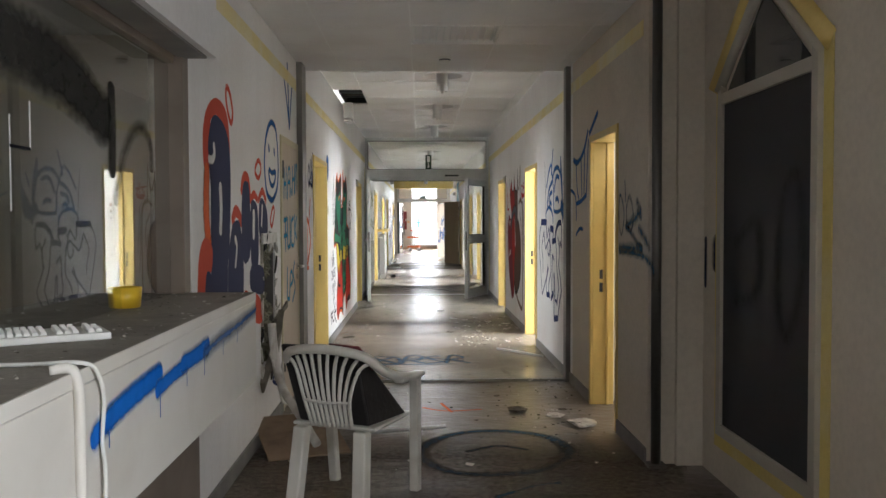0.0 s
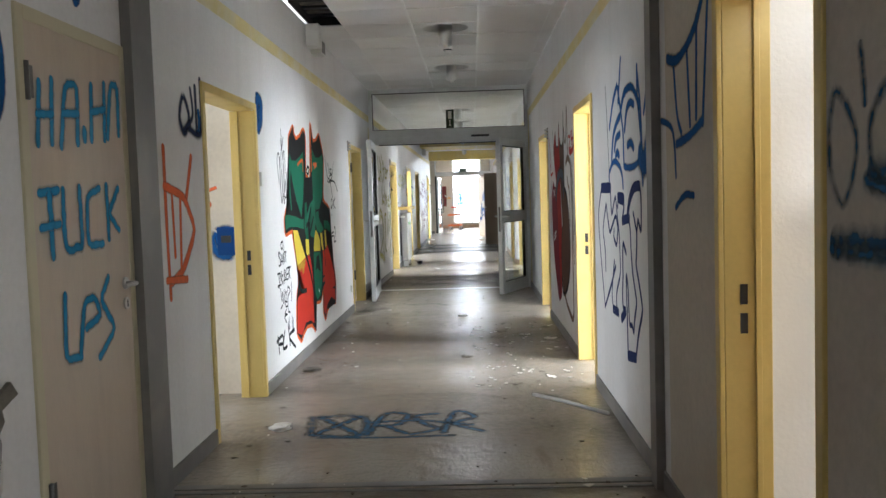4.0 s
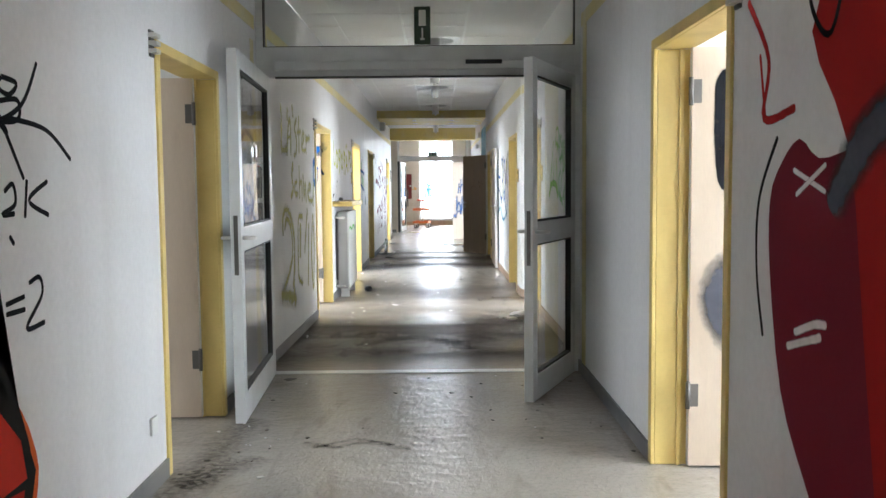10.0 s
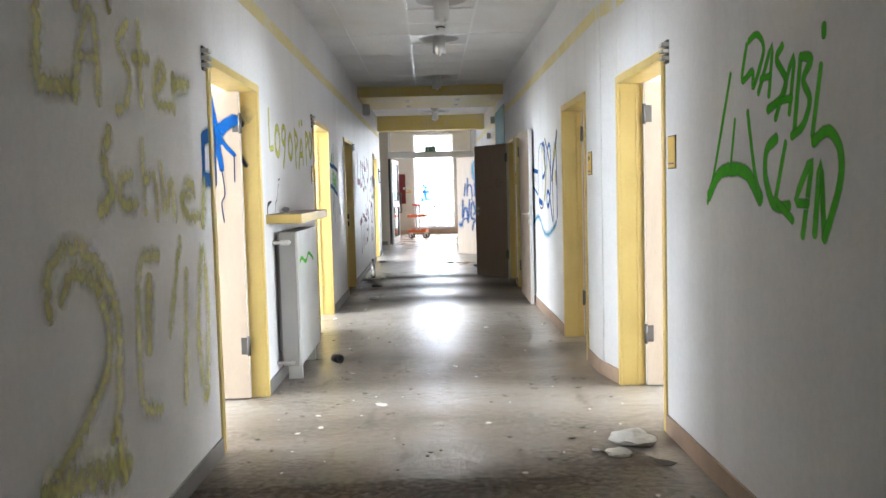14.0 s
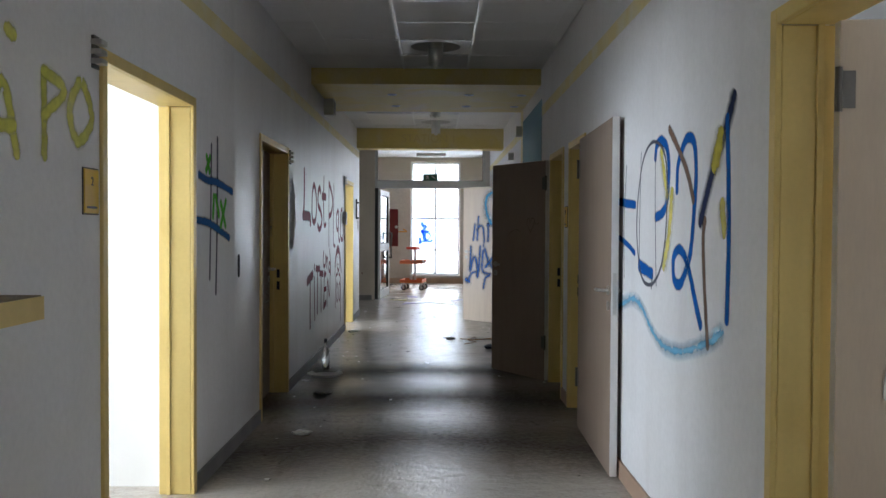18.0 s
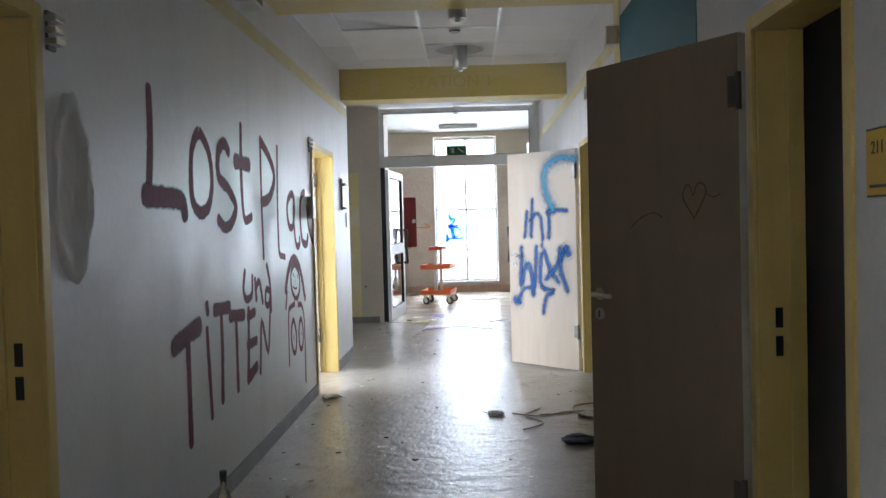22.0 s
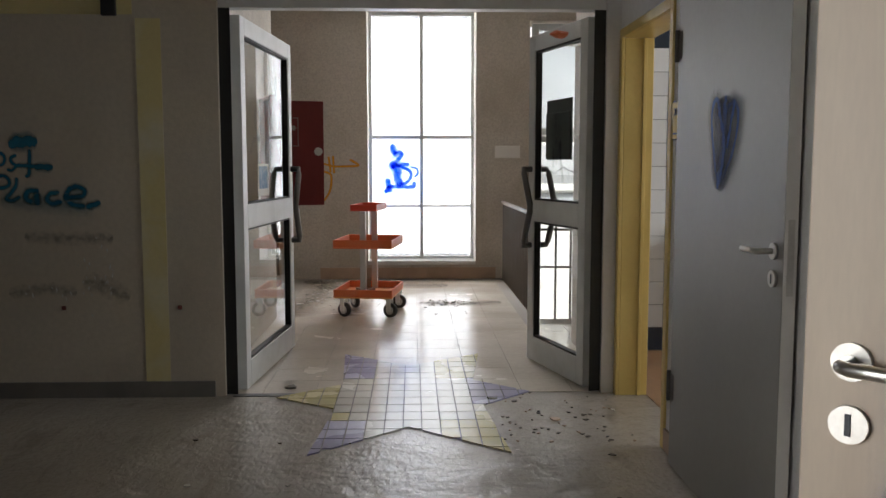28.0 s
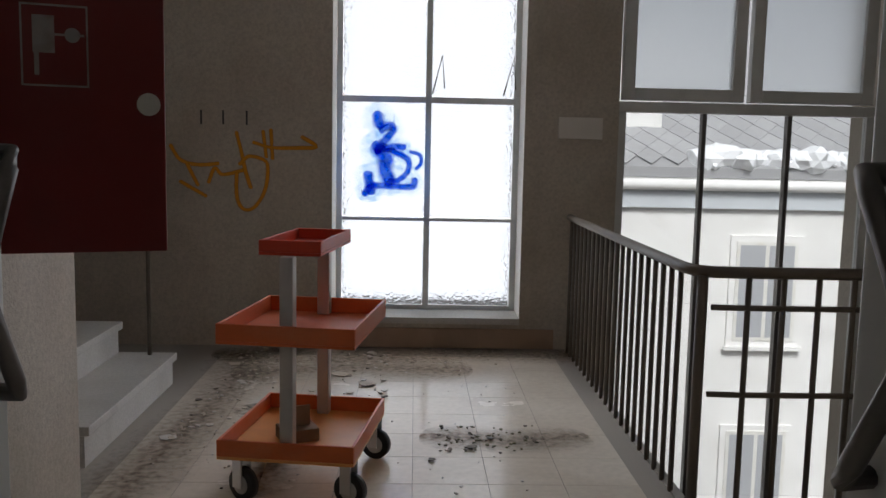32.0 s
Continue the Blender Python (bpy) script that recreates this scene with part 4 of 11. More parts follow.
for code, y0, y1 in LEFT_DOORS:
    jambs(code, -1, y0, y1, code in ("L2", "L6"))
for code, y0, y1 in RIGHT_DOORS:
    jambs(code, 1, y0, y1, code in ("R1", "R2", "R6", "R7"))
BEIGE = "beige laminate door with steel lever handle, "
BROWN_D = "dull brown, shade-darkened laminate door with steel lever handle, "
leaf("L1", (xl(8.7) - 0.012, 8.385), 90, 0.79, DOOR, BEIGE + "closed and sprayed with blue words", swing=-1)
leaf("L3", (xl(16.5) - 0.11, 17.03), 180.5, 1.02, DOOR, BEIGE + "standing open into a room", swing=1)
leaf("L4", (xl(22) - 0.095, 22.14), 180.3, 1.02, DOOR, BEIGE + "standing open, with blue tags", swing=1)
# L6 sits unlit in its recess, so it takes the shade-darkened laminate
leaf("L6", (xl(28) - 0.135, 27.69), 91.5, 1.05, DOOR_BROWN_SHADED, BROWN_D + "closed, with faded white scrawl", hinges=False)
leaf("L7", (xl(34) - TH + 0.01, 34.17), 182, 1.0, DOOR, BEIGE + "standing open")
leaf("R1", (XR + TH + 0.03, 7.72), 24, 0.78, DOOR, BEIGE + "standing open into a room", swing=-1)
leaf("R3", (XR + TH - 0.01, 16.05), -3, 1.0, DOOR, BEIGE + "standing open, with black ring graffiti", swing=-1)
leaf("R4", (XR2 + TH - 0.01, 22.18), -2, 1.05, DOOR, BEIGE + "standing open", swing=-1)
leaf("R5", (3.18 + TH - 0.01, 24.11), -4, 1.03, DOOR, BEIGE + "standing open, with white drips", swing=-1)
leaf("R6", (3.155, 27.5), -91, 1.22, DOOR_BROWN_SHADED, BROWN_D + "swung flat against the corridor wall", swing=-1)
leaf("R7", (3.15, 29.3), 122, 0.82, DOOR_BROWN_SHADED, BROWN_D + "standing open into the corridor, with a pencilled heart", swing=1)
leaf("R8", (3.15, 33.95), 134, 0.83, DOOR, BEIGE + "standing open into the corridor, sprayed with blue words", swing=1)
leaf("R9", (3.15, 36.99), -90.3, 1.1, DOOR_GREY, "grey door with a blue heart swung against the wall", swing=-1)

slab("trim_floor_joint", 0.86, 9.465, -0.1, 3.35, 9.485, 0.004, BASE_GREY, "dark metal strip over the floor joint", "trim")


# ---- glazed door screens ----
def glazed_leaf(m, width, height, rail_z, label, handles, closer=False, dark_seal=True):
    o = thing("glass_door", m, label, "glass door", "glazed door leaves")
    T = 0.06
    st, rail, low = 0.09, 0.1, 0.16

    def bar(nm, x0, z0, x1, z1):
        part(nm, boxed(x0, -T / 2, z0, x1, T / 2, z1, bevel=0.004), ALU_WHITE, o)

    bar("stile", 0, 0, st, height)
    bar("stile", width - st, 0, width, height)
    bar("bottom_rail", st, 0, width - st, low)
    bar("top_rail", st, height - rail, width - st, height)
    bar("middle_rail", st, rail_z - 0.07, width - st, rail_z + 0.07)
    for z0, z1 in ((low, rail_z - 0.07), (rail_z + 0.07, height - rail)):
        bm = bmesh.new()
        for a, b, c, d in ((st, z0, st + 0.012, z1), (width - st - 0.012, z0, width - st, z1), (st + 0.012, z0, width - st - 0.012, z0 + 0.012), (st + 0.012, z1 - 0.012, width - st - 0.012, z1)):
            box(bm, a, -0.022, b, c, 0.022, d)
        part("seal", bm, BLACK, o, "black rubber glazing seal")
        g = part("pane", boxed(st + 0.008, -0.004, z0 + 0.006, width - st - 0.008, 0.004, z1 - 0.006), GLASS, o, "dusty clear glass pane")
        g.visible_shadow = False
    return o


def screen(name, y, x0, x1, z_bar0, z_bar1, z_top, label):
    bm = bmesh.new()
    box(bm, x0, y - 0.04, 0, x0 + 0.05, y + 0.04, z_top, bevel=0.004)
    box(bm, x1 - 0.05, y - 0.04, 0, x1, y + 0.04, z_top, bevel=0.004)
    box(bm, x0 + 0.05, y - 0.05, z_bar0, x1 - 0.05, y + 0.04, z_bar1, bevel=0.004)
    box(bm, x0 + 0.05, y - 0.04, z_top - 0.06, x1 - 0.05, y + 0.04, z_top, bevel=0.004)
    o = tagged(link(name, bm, ALU_WHITE), label, "door screen", kind="structure")
    g = part("transom_pane", boxed(x0 + 0.045, y - 0.004, z_bar1 - 0.005, x1 - 0.045, y + 0.004, z_top - 0.055), GLASS, o, "clear transom glass")
    g.visible_shadow = False
    bm = bmesh.new()
    for a, b, c, d in ((x0 + 0.05, z_bar1, x0 + 0.058, z_top - 0.06), (x1 - 0.058, z_bar1, x1 - 0.05, z_top - 0.06), (x0 + 0.058, z_bar1, x1 - 0.058, z_bar1 + 0.008), (x0 + 0.058, z_top - 0.068, x1 - 0.058, z_top - 0.06)):
        box(bm, a, y - 0.03, b, c, y + 0.03, d)
    part("transom_seal", bm, BLACK, o, "thin dark seal")
    return o


s1 = screen("door_screen_middle", 18.27, 0.86, 3.2, 2.16, 2.37, 2.97, "white aluminium screen with transom glass over open doors")
bm = boxed(1.0, 18.17, 2.2, 3.05, 18.22, 2.26, bevel=0.004)
part("slide_rail", bm, ALU_WHITE, s1, "door closer rail")
part("rail_cover", boxed(2.36, 18.165, 2.235, 2.62, 18.169, 2.265), BLACK_PL, s1, "black closer cover")
part("head_seal", boxed(1.0, 18.2, 2.147, 3.05, 18.25, 2.158), BLACK, s1)
gl = glazed_leaf(pose(0.93, 18.2, 0.01, 0, 0, -86.8), 1.34, 2.14, 1.06, "white aluminium glass door folded back to the wall", None)
gr = glazed_leaf(pose(3.12, 18.2, 0.01, 0, 0, 246.0), 1.0, 2.14, 1.06, "white aluminium glass door standing open", None)
for o, w in ((gl, 1.34), (gr, 1.0)):
    for sd in (1, -1):
        bm = bmesh.new()
        tube(bm, [(w - 0.045, sd * 0.03, 1.07), (w - 0.045, sd * 0.075, 1.07), (w - 0.06, sd * 0.085, 1.07), (w - 0.16, sd * 0.085, 1.065)], 0.012, 10)
        part("handle", bm, WHITE_PL if sd > 0 else STEEL, o, "white lever handle")
    part("lock_plate", boxed(w - 0.001, -0.012, 0.86, w + 0.002, 0.012, 1.2), DARK_STEEL, o)

s2 = screen("door_screen_stair", 38.27, 0.955, 3.1, 2.164, 2.31, 2.98, "grey aluminium screen with transom glass over the stair doors")
gl2 = glazed_leaf(pose(1.03, 38.3, 0.01, 0, 0, 85.0), 1.24, 2.13, 1.0, "aluminium glass stair door standing open", None)
gr2 = glazed_leaf(pose(3.04, 38.3, 0.01, 0, 0, 105.5), 0.83, 2.13, 1.0, "aluminium glass stair door standing open", None)
for o, w, sd in ((gl2, 1.24, -1), (gr2, 0.83, 1)):
    for q in (1, -1):
        bm = bmesh.new()
        x = w - 0.05
        line = [(x, q * 0.03, 1.27), (x, q * 0.085, 1.27), (x - 0.02, q * 0.09, 1.24), (x - 0.12, q * 0.09, 1.04), (x - 0.12, q * 0.09, 1.0), (x - 0.02, q * 0.09, 0.8), (x, q * 0.085, 0.77), (x, q * 0.03, 0.77)]
        tube(bm, line, 0.02, 10)
        part("pull_handle", bm, DARK_STEEL, o, "bent paint-smeared pull handle")
    bm = bmesh.new()
    box(bm, 0.2, -sd * 0.075 - 0.025, 2.02, 0.42, -sd * 0.075 + 0.025, 2.08, bevel=0.004)
    tube(bm, [(0.3, -sd * 0.08, 2.09), (0.5, -sd * 0.18, 2.1), (0.12, -sd * 0.3, 2.11)], 0.008, 6)
    part("closer", bm, ALU, o, "door closer with arm")


# ---- landing ----
Y_W = 43.3
slab("floor_landing", -1.5, 38.2, -0.25, 3.1, 43.5, -0.004, LAND_GROUT, "landing slab under the stone tiles", "floor")
slab("floor_landing_right", 3.1, 38.2, -0.25, 7.4, 40.62, -0.004, LAND_GROUT, "landing slab beside the stairwell", "floor")


def window_wall():
    bm = bmesh.new()
    # piers, sill and head round the tall window and the stair window
    for x0, x1, z0, z1 in ((-1.7, 1.5, -3.2, H_L), (1.5, 2.75, -3.2, 0.2), (1.5, 2.75, 3.08, H_L), (2.75, 3.36, -3.2, H_L), (3.36, 5.12, 2.95, H_L), (5.12, 7.4, -3.2, H_L)):
        box(bm, x0, Y_W, z0, x1, Y_W + 0.45, z1)
    tagged(link("wall_landing_window", bm, LAND_WALL), "speckled plaster stair wall with two tall windows", "wall", kind="structure")


window_wall()
slab("wall_landing_left", -1.7, 38.4, 0, -1.5, 43.3, H_L, LAND_WALL, "speckled plaster stairwell wall", "wall")
slab("wall_landing_pier", 0.45, 38.4, 0, 0.84, 40.75, H_L, LAND_WALL, "speckled plaster pier beside the rising stair", "wall")
slab("wall_landing_toilet", 3.2, 38.402, 0, 3.36, 39.33, H_L, LAND_WALL, "speckled plaster wall beside the glass door", "wall")
slab("wall_landing_block", 3.2, 39.33, 0, 7.2, 39.65, H_L, LAND_WALL, "speckled plaster wall behind the toilet", "wall")
slab("wall_toilet_outer", X_OUT_R, 38.2, 0, X_OUT_R + 0.2, 39.65, H_L, ROOM, "outer wall of the toilet", "wall")
slab("ceiling_toilet", 3.36, 38.2, H_B + 0.002, X_OUT_R, 39.33, H_B + 0.12, PLAIN_CEIL, "white plaster ceiling of the toilet", "ceiling")
slab("wall_landing_right", 7.2, 39.65, -3.2, 7.4, 43.3, H_L, LAND_WALL, "speckled plaster stairwell wall", "wall")
slab("wall_stair_drop", 3.1, 40.42, -3.2, 7.2, 40.62, -0.25, LAND_WALL, "plaster face under the landing edge", "wall")
slab("floor_stairwell_below", 3.1, 40.6, -3.4, 7.2, 43.3, -3.2, STAIR_STONE, "lower stair landing", "floor")
slab("wall_stair_side", 2.9, 40.62, -3.2, 3.1, 43.3, -0.25, LAND_WALL, "plaster face under the landing edge", "wall")
slab("ceiling_landing", -1.7, 38.2, H_L, 7.4, 43.6, H_L + 0.15, PLAIN_CEIL, "white plaster ceiling over the stair", "ceiling")
slab("baseboard_landing", 0.95, Y_W - 0.015, 0, 2.98, Y_W, 0.13, BASE_BROWN, "brown stone skirting under the window", "baseboard")
slab("sill_landing", 1.505, Y_W - 0.035, 0.165, 2.745, Y_W + 0.27, 0.206, STAIR_STONE, "stone window sill", "sill")


def tall_window():
    o = tagged(new("window_landing"), "tall steel-framed window with frosted panes and blue paint", "window", kind="structure")
    y = Y_W + 0.3
    x0, xm, x1 = 1.505, 2.125, 2.745
    zs = (0.215, 0.83, 1.64, 3.06)
    W = 0.02
    for x in (x0 + W, xm, x1 - W):
        part("mullion", boxed(x - W, y - 0.025, 0.2, x + W, y + 0.025, 3.08, bevel=0.003), ALU_WHITE, o)
    for z in zs[1:-1]:
        for a, b in ((x0 + 2 * W, xm - W), (xm + W, x1 - 2 * W)):
            part("glazing_bar", boxed(a, y - 0.022, z - (0.012 if z < 1 else W), b, y + 0.022, z + (0.012 if z < 1 else W), bevel=0.002), ALU_WHITE, o)
    for a, b in ((x0 + 2 * W, xm - W), (xm + W, x1 - 2 * W)):
        part("glazing_bar", boxed(a, y - 0.022, 0.2, b, y + 0.022, 0.234), ALU_WHITE, o)
        part("glazing_bar", boxed(a, y - 0.022, 3.04, b, y + 0.022, 3.08), ALU_WHITE, o)
        for z0, z1 in zip(zs, zs[1:]):
            p = part("pane", boxed(a + 0.001, y - 0.004, z0 + 0.02, b - 0.001, y + 0.004, z1 - 0.012), FROSTED, o, "frosted glass pane")
            p.visible_shadow = False
    for x in (2.18, 2.66):  # stay arms of the tilting pane
        bm = bmesh.new()
        tube(bm, [(x - 0.03, y - 0.03, 1.68), (x + 0.03, y - 0.1, 1.93), (x + 0.05, y - 0.03, 1.72)], 0.006, 6)
        part("stay", bm, DARK_STEEL, o, "thin metal window stay")


tall_window()


def stair_window():
    o = tagged(new("window_stair"), "tall stairwell window with frosted upper sashes and wired lower glass", "window", kind="structure")
    y = Y_W + 0.12
    x0, x1 = 3.37, 5.11
    for x in (x0 + 0.03, 3.955, 4.53, x1 - 0.03):
        w = 0.03 if x in (x0 + 0.03, x1 - 0.03) else 0.014
        part("mullion", boxed(x - w, y - 0.03, -3.2, x + w, y + 0.03, 1.58), DARK_STEEL if w < 0.02 else ALU_WHITE, o)
    part("transom", boxed(x0, y - 0.05, 1.58, x1, y + 0.05, 1.65, bevel=0.004), ALU_WHITE, o)
    for a, b in ((x0 + 0.06, 3.941), (3.969, 4.516), (4.544, x1 - 0.06)):
        for z0, z1 in ((-3.18, -1.1), (-1.06, 0.3), (0.3, 1.575)):
            p = part("pane", boxed(a, y - 0.003, z0, b, y + 0.003, z1), GLASS, o, "clear ribbed pane")
            p.visible_shadow = False
    for a, b in ((x0 + 0.03, 4.21), (4.25, x1 - 0.03)):
        bm = bmesh.new()
        for c in ((a, 1.66, a + 0.08, 2.93), (b - 0.08, 1.66, b, 2.93), (a + 0.08, 1.66, b - 0.08, 1.74), (a + 0.08, 2.85, b - 0.08, 2.93)):
            box(bm, c[0], y - 0.035, c[1], c[2], y + 0.035, c[3], bevel=0.004)
        s = part("sash", bm, ALU_WHITE, o, "grey-white window sash")
        p = part("sash_pane", boxed(a + 0.07, y - 0.004, 1.73, b - 0.07, y + 0.004, 2.86), MILKY, s, "frosted sash pane")
        p.visible_shadow = False


stair_window()
window_light("window_light_landing", (2.125, Y_W + 0.47, 1.65), (0, -1, 0), 1.2, 2.8, 125, (1.0, 1.0, 1.0))

for xa, xb in ((1.5, 1.504), (2.746, 2.75)):
    slab("trim_window_reveal", xa, Y_W + 0.002, 0.2, xb, Y_W + 0.27, 3.08, ROOM, "white painted window reveal", "trim")
for xa, xb in ((0.957, 1.02), (3.035, 3.098)):
    part("gap_seal", boxed(xa, 38.224, 0.005, xb, 38.2295, 2.164), BLACK, s2, "black strip along the door's hinge gap")


# ---- trim along the corridor ----
def strips(name, side, z0, z1, out, mat, label, category, spans, thick=0.012):
    bm = bmesh.new()
    fx = xl if side < 0 else xr
    for a, b in spans:
        n = max(1, int((b - a) / 2))
        for k in range(n):
            ya, yb = a + (b - a) * k / n, a + (b - a) * (k + 1) / n
            xa, xb = fx(ya + 0.001), fx(yb - 0.001)
            s = -side * thick
            plan = [(xa, ya), (xa + s, ya), (xb + s, yb), (xb, yb)]
            prism(bm, plan if side > 0 else plan[::-1], z0, z1)
    bmesh.ops.recalc_face_normals(bm, faces=bm.faces)
    return tagged(link(name, bm, mat), label, category, kind="structure")


def gaps(doors, a, b, split=()):
    """The stretches of wall between doors from a to b."""
    cuts = sorted([(y0, y1) for _, y0, y1 in doors if y0 > a and y1 < b + 0.3] + [(s - 0.001, s + 0.001) for s in split])
    out, y = [], a
    for c, d in cuts:
        if c - y > 0.03:
            out.append((y, c))
        y = d
    if b - y > 0.03:
        out.append((y, b))
    return out


strips("baseboard_left", -1, 0, 0.09, 1, BASE_GREY, "grey vinyl skirting along the corridor", "baseboard", gaps(LEFT_DOORS, 5.86, 35.28, (18.3,)))
strips("baseboard_right", 1, 0, 0.09, 1, BASE_GREY, "grey vinyl skirting along the corridor", "baseboard", gaps(RIGHT_DOORS, 6.9, 18.25))
strips("baseboard_right_back", 1, 0, 0.1, 1, BASE_BROWN, "brown vinyl skirting along the back corridor", "baseboard", gaps(RIGHT_DOORS, 18.33, 38.15, (22.62,)))
strips("trim_band_left", -1, 2.49, 2.585, 1, BAND, "faded yellow painted band high on the wall", "trim", [(5.9, 9.2), (9.46, 18.2), (18.36, 35.25)], 0.002)
strips("trim_band_right", 1, 2.49, 2.585, 1, BAND, "faded yellow painted band high on the wall", "trim", [(7.0, 9.38), (9.52, 18.2), (18.36, 22.255), (22.265, 22.6), (22.64, 30.1), (32.1, 38.1)], 0.002)
slab("baseboard_stair_door", -3.0, 38.186, 0, 0.9, 38.198, 0.09, BASE_GREY, "dark grey skirting beside the stair door", "baseboard")
slab("baseboard_corner", xl(35), 35.283, 0, 0.2, 35.295, 0.09, BASE_GREY, "grey skirting round the corner", "baseboard")
slab("trim_upright_stair_door", 0.515, 38.196, 0.09, 0.65, 38.199, 2.1, BAND, "faded yellow painted upright band", "trim")
slab("trim_arch_stair_door", -0.3, 38.196, 2.12, 0.5, 38.199, 2.21, BAND, "faded yellow painted band", "trim")
slab("trim_upright_screen", 0.862, 18.02, 0.09, 0.865, 18.12, 2.4, BAND, "faded yellow painted upright band", "trim")
slab("trim_upright_back", xl(18.6) - 0.004, 18.42, 0.09, xl(18.6) + 0.003, 18.55, 2.49, BAND, "faded yellow painted upright band", "trim")
slab("trim_upright_right_screen", 3.185, 17.98, 0.09, 3.188, 18.12, 2.49, BAND, "faded yellow painted upright band", "trim")
slab("trim_teal_wall", 3.176, 30.0, 0.0, 3.1795, 31.83, 2.66, TEAL, "teal painted stretch of corridor wall", "trim")
slab("trim_yellow_beside_teal", 3.176, 31.84, 0.1, 3.1795, 32.05, 2.81, BAND, "faded yellow painted upright band", "trim")
slab("pilaster_left", 0.856, 9.22, 0, 0.903, 9.46, H_A - 0.001, BASE_GREY, "grey joint cover on the wall", "pilaster")
slab("pilaster_right", 3.147, 9.4, 0, 3.189, 9.52, H_A - 0.001, BASE_GREY, "grey joint cover on the wall", "pilaster")
slab("floor_joint", 0.87, 9.52, 0, 3.18, 9.58, 0.006, BASE_GREY, "dark metal expansion joint across the floor", "floor joint")
slab("door_threshold", 0.92, 18.22, 0, 3.14, 18.32, 0.004, ALU, "worn metal threshold strip", "threshold")
slab("stair_threshold", 1.0, 38.18, 0, 1.5, 38.24, 0.003, DARK_STEEL, "dark metal threshold strip", "threshold")


# ---- ceiling lamps, detectors, signs ----
def downlight_panel(y, z):
    o = thing("ceiling_lamp", pose(2.135, y, z), "square recessed ceiling lamp with hanging aluminium cylinder", "ceiling lamp", "corridor ceiling lamps")
    bm = bmesh.new()
    q = S - 0.006
    n = 32
    ring = [(0.22 * math.cos(6.2832 * k / n), 0.22 * math.sin(6.2832 * k / n)) for k in range(n)]
    inner = [bm.verts.new((x, y2, 0.004)) for x, y2 in ring]
    top = [bm.verts.new((x * 0.8, y2 * 0.8, 0.09)) for x, y2 in ring]
    outer = []
    for k in range(n):
        x, y2 = ring[k]
        m = q / max(abs(x), abs(y2))
        outer.append(bm.verts.new((x * m, y2 * m, 0.004)))
    for k in range(n):
        j = (k + 1) % n
        bm.faces.new((outer[k], inner[k], inner[j], outer[j]))
        bm.faces.new((inner[k], top[k], top[j], inner[j])).smooth = True
    bm.faces.new(top[::-1])
    bmesh.ops.recalc_face_normals(bm, faces=bm.faces)
    for f in bm.faces:
        f.material_index = 0 if abs(f.normal.z) > 0.9 and f.calc_center_median().z < 0.05 else 1
    part("panel", bm, [LAMP_PLATE, LAMP_GREY], o, "white plate round a dull metal dome")
    bm = bmesh.new()
    lathe(bm, [(0.0, 0.08), (0.065, 0.08), (0.065, -0.16), (0.058, -0.16), (0.058, -0.02), (0.0, -0.02)], 24)
    part("cylinder", bm, ALU, o, "brushed aluminium cylinder")
    bm = bmesh.new()
    rod(bm, (0, 0, -0.02), (0, 0, -0.185), 0.02, 12)
    part("bulb", bm, WHITE_PL, o, "white lamp tube")
    return o


LAMP_PLATE = mat_of("white_lamp_plate", (0.7, 0.69, 0.67), 0.5, stain=(0.55, 0.52, 0.47), stain_amount=0.4, stain_scale=3)
LAMP_GREY = mat_of("dull_lamp_metal", (0.55, 0.54, 0.52), 0.4, 0.3, grain=0.1, grain_scale=40)
first_lamp = downlight_panel(LAMPS_B[0], H_B)
for y in LAMPS_B[1:] + LAMPS_C:
    copy_thing(first_lamp, pose(2.135, y, H_B))
for y in LAMPS_D:
    copy_thing(first_lamp, pose(2.135, y, H_D))

o = thing("louvre_lamp", pose(2.135, 8.125, H_A), "recessed louvred ceiling lamp, switched off", "ceiling lamp")
bm = bmesh.new()
for a in (box,):
    a(bm, -0.31, -0.27, -0.006, 0.31, -0.25, 0.02)
    a(bm, -0.31, 0.25, -0.006, 0.31, 0.27, 0.02)
    a(bm, -0.31, -0.25, -0.006, -0.29, 0.25, 0.02)
    a(bm, 0.29, -0.25, -0.006, 0.31, 0.25, 0.02)
part("frame", bm, GRID, o)
part("reflector", boxed(-0.29, -0.25, 0.045, 0.29, 0.25, 0.05), ALU, o)
for k in range(12):
    part("slat", boxed(-0.28 + k * 0.05, -0.25, 0.0, -0.272 + k * 0.05, 0.25, 0.035), ALU_WHITE, o)


def detector(x, y, z):
    o = thing("smoke_detector", pose(x, y, z), "round white smoke detector on the ceiling", "smoke detector", "smoke detectors")
    bm = bmesh.new()
    lathe(bm, [(0.0, 0.0), (0.055, 0.0), (0.055, -0.015), (0.045, -0.018), (0.045, -0.035), (0.035, -0.05), (0.0, -0.052)], 24)
    part("body", bm, WHITE_PL, o)
    bm = bmesh.new()
    lathe(bm, [(0.046, -0.02), (0.0465, -0.02), (0.0465, -0.032), (0.046, -0.032)], 24)
    part("slot", bm, BLACK_PL, o)


for x, y, z in ((2.09, 9.0, H_A), (2.13, 14.9, H_B), (2.14, 25.2, H_B), (2.1, 33.2, H_D)):
    detector(x, y, z)


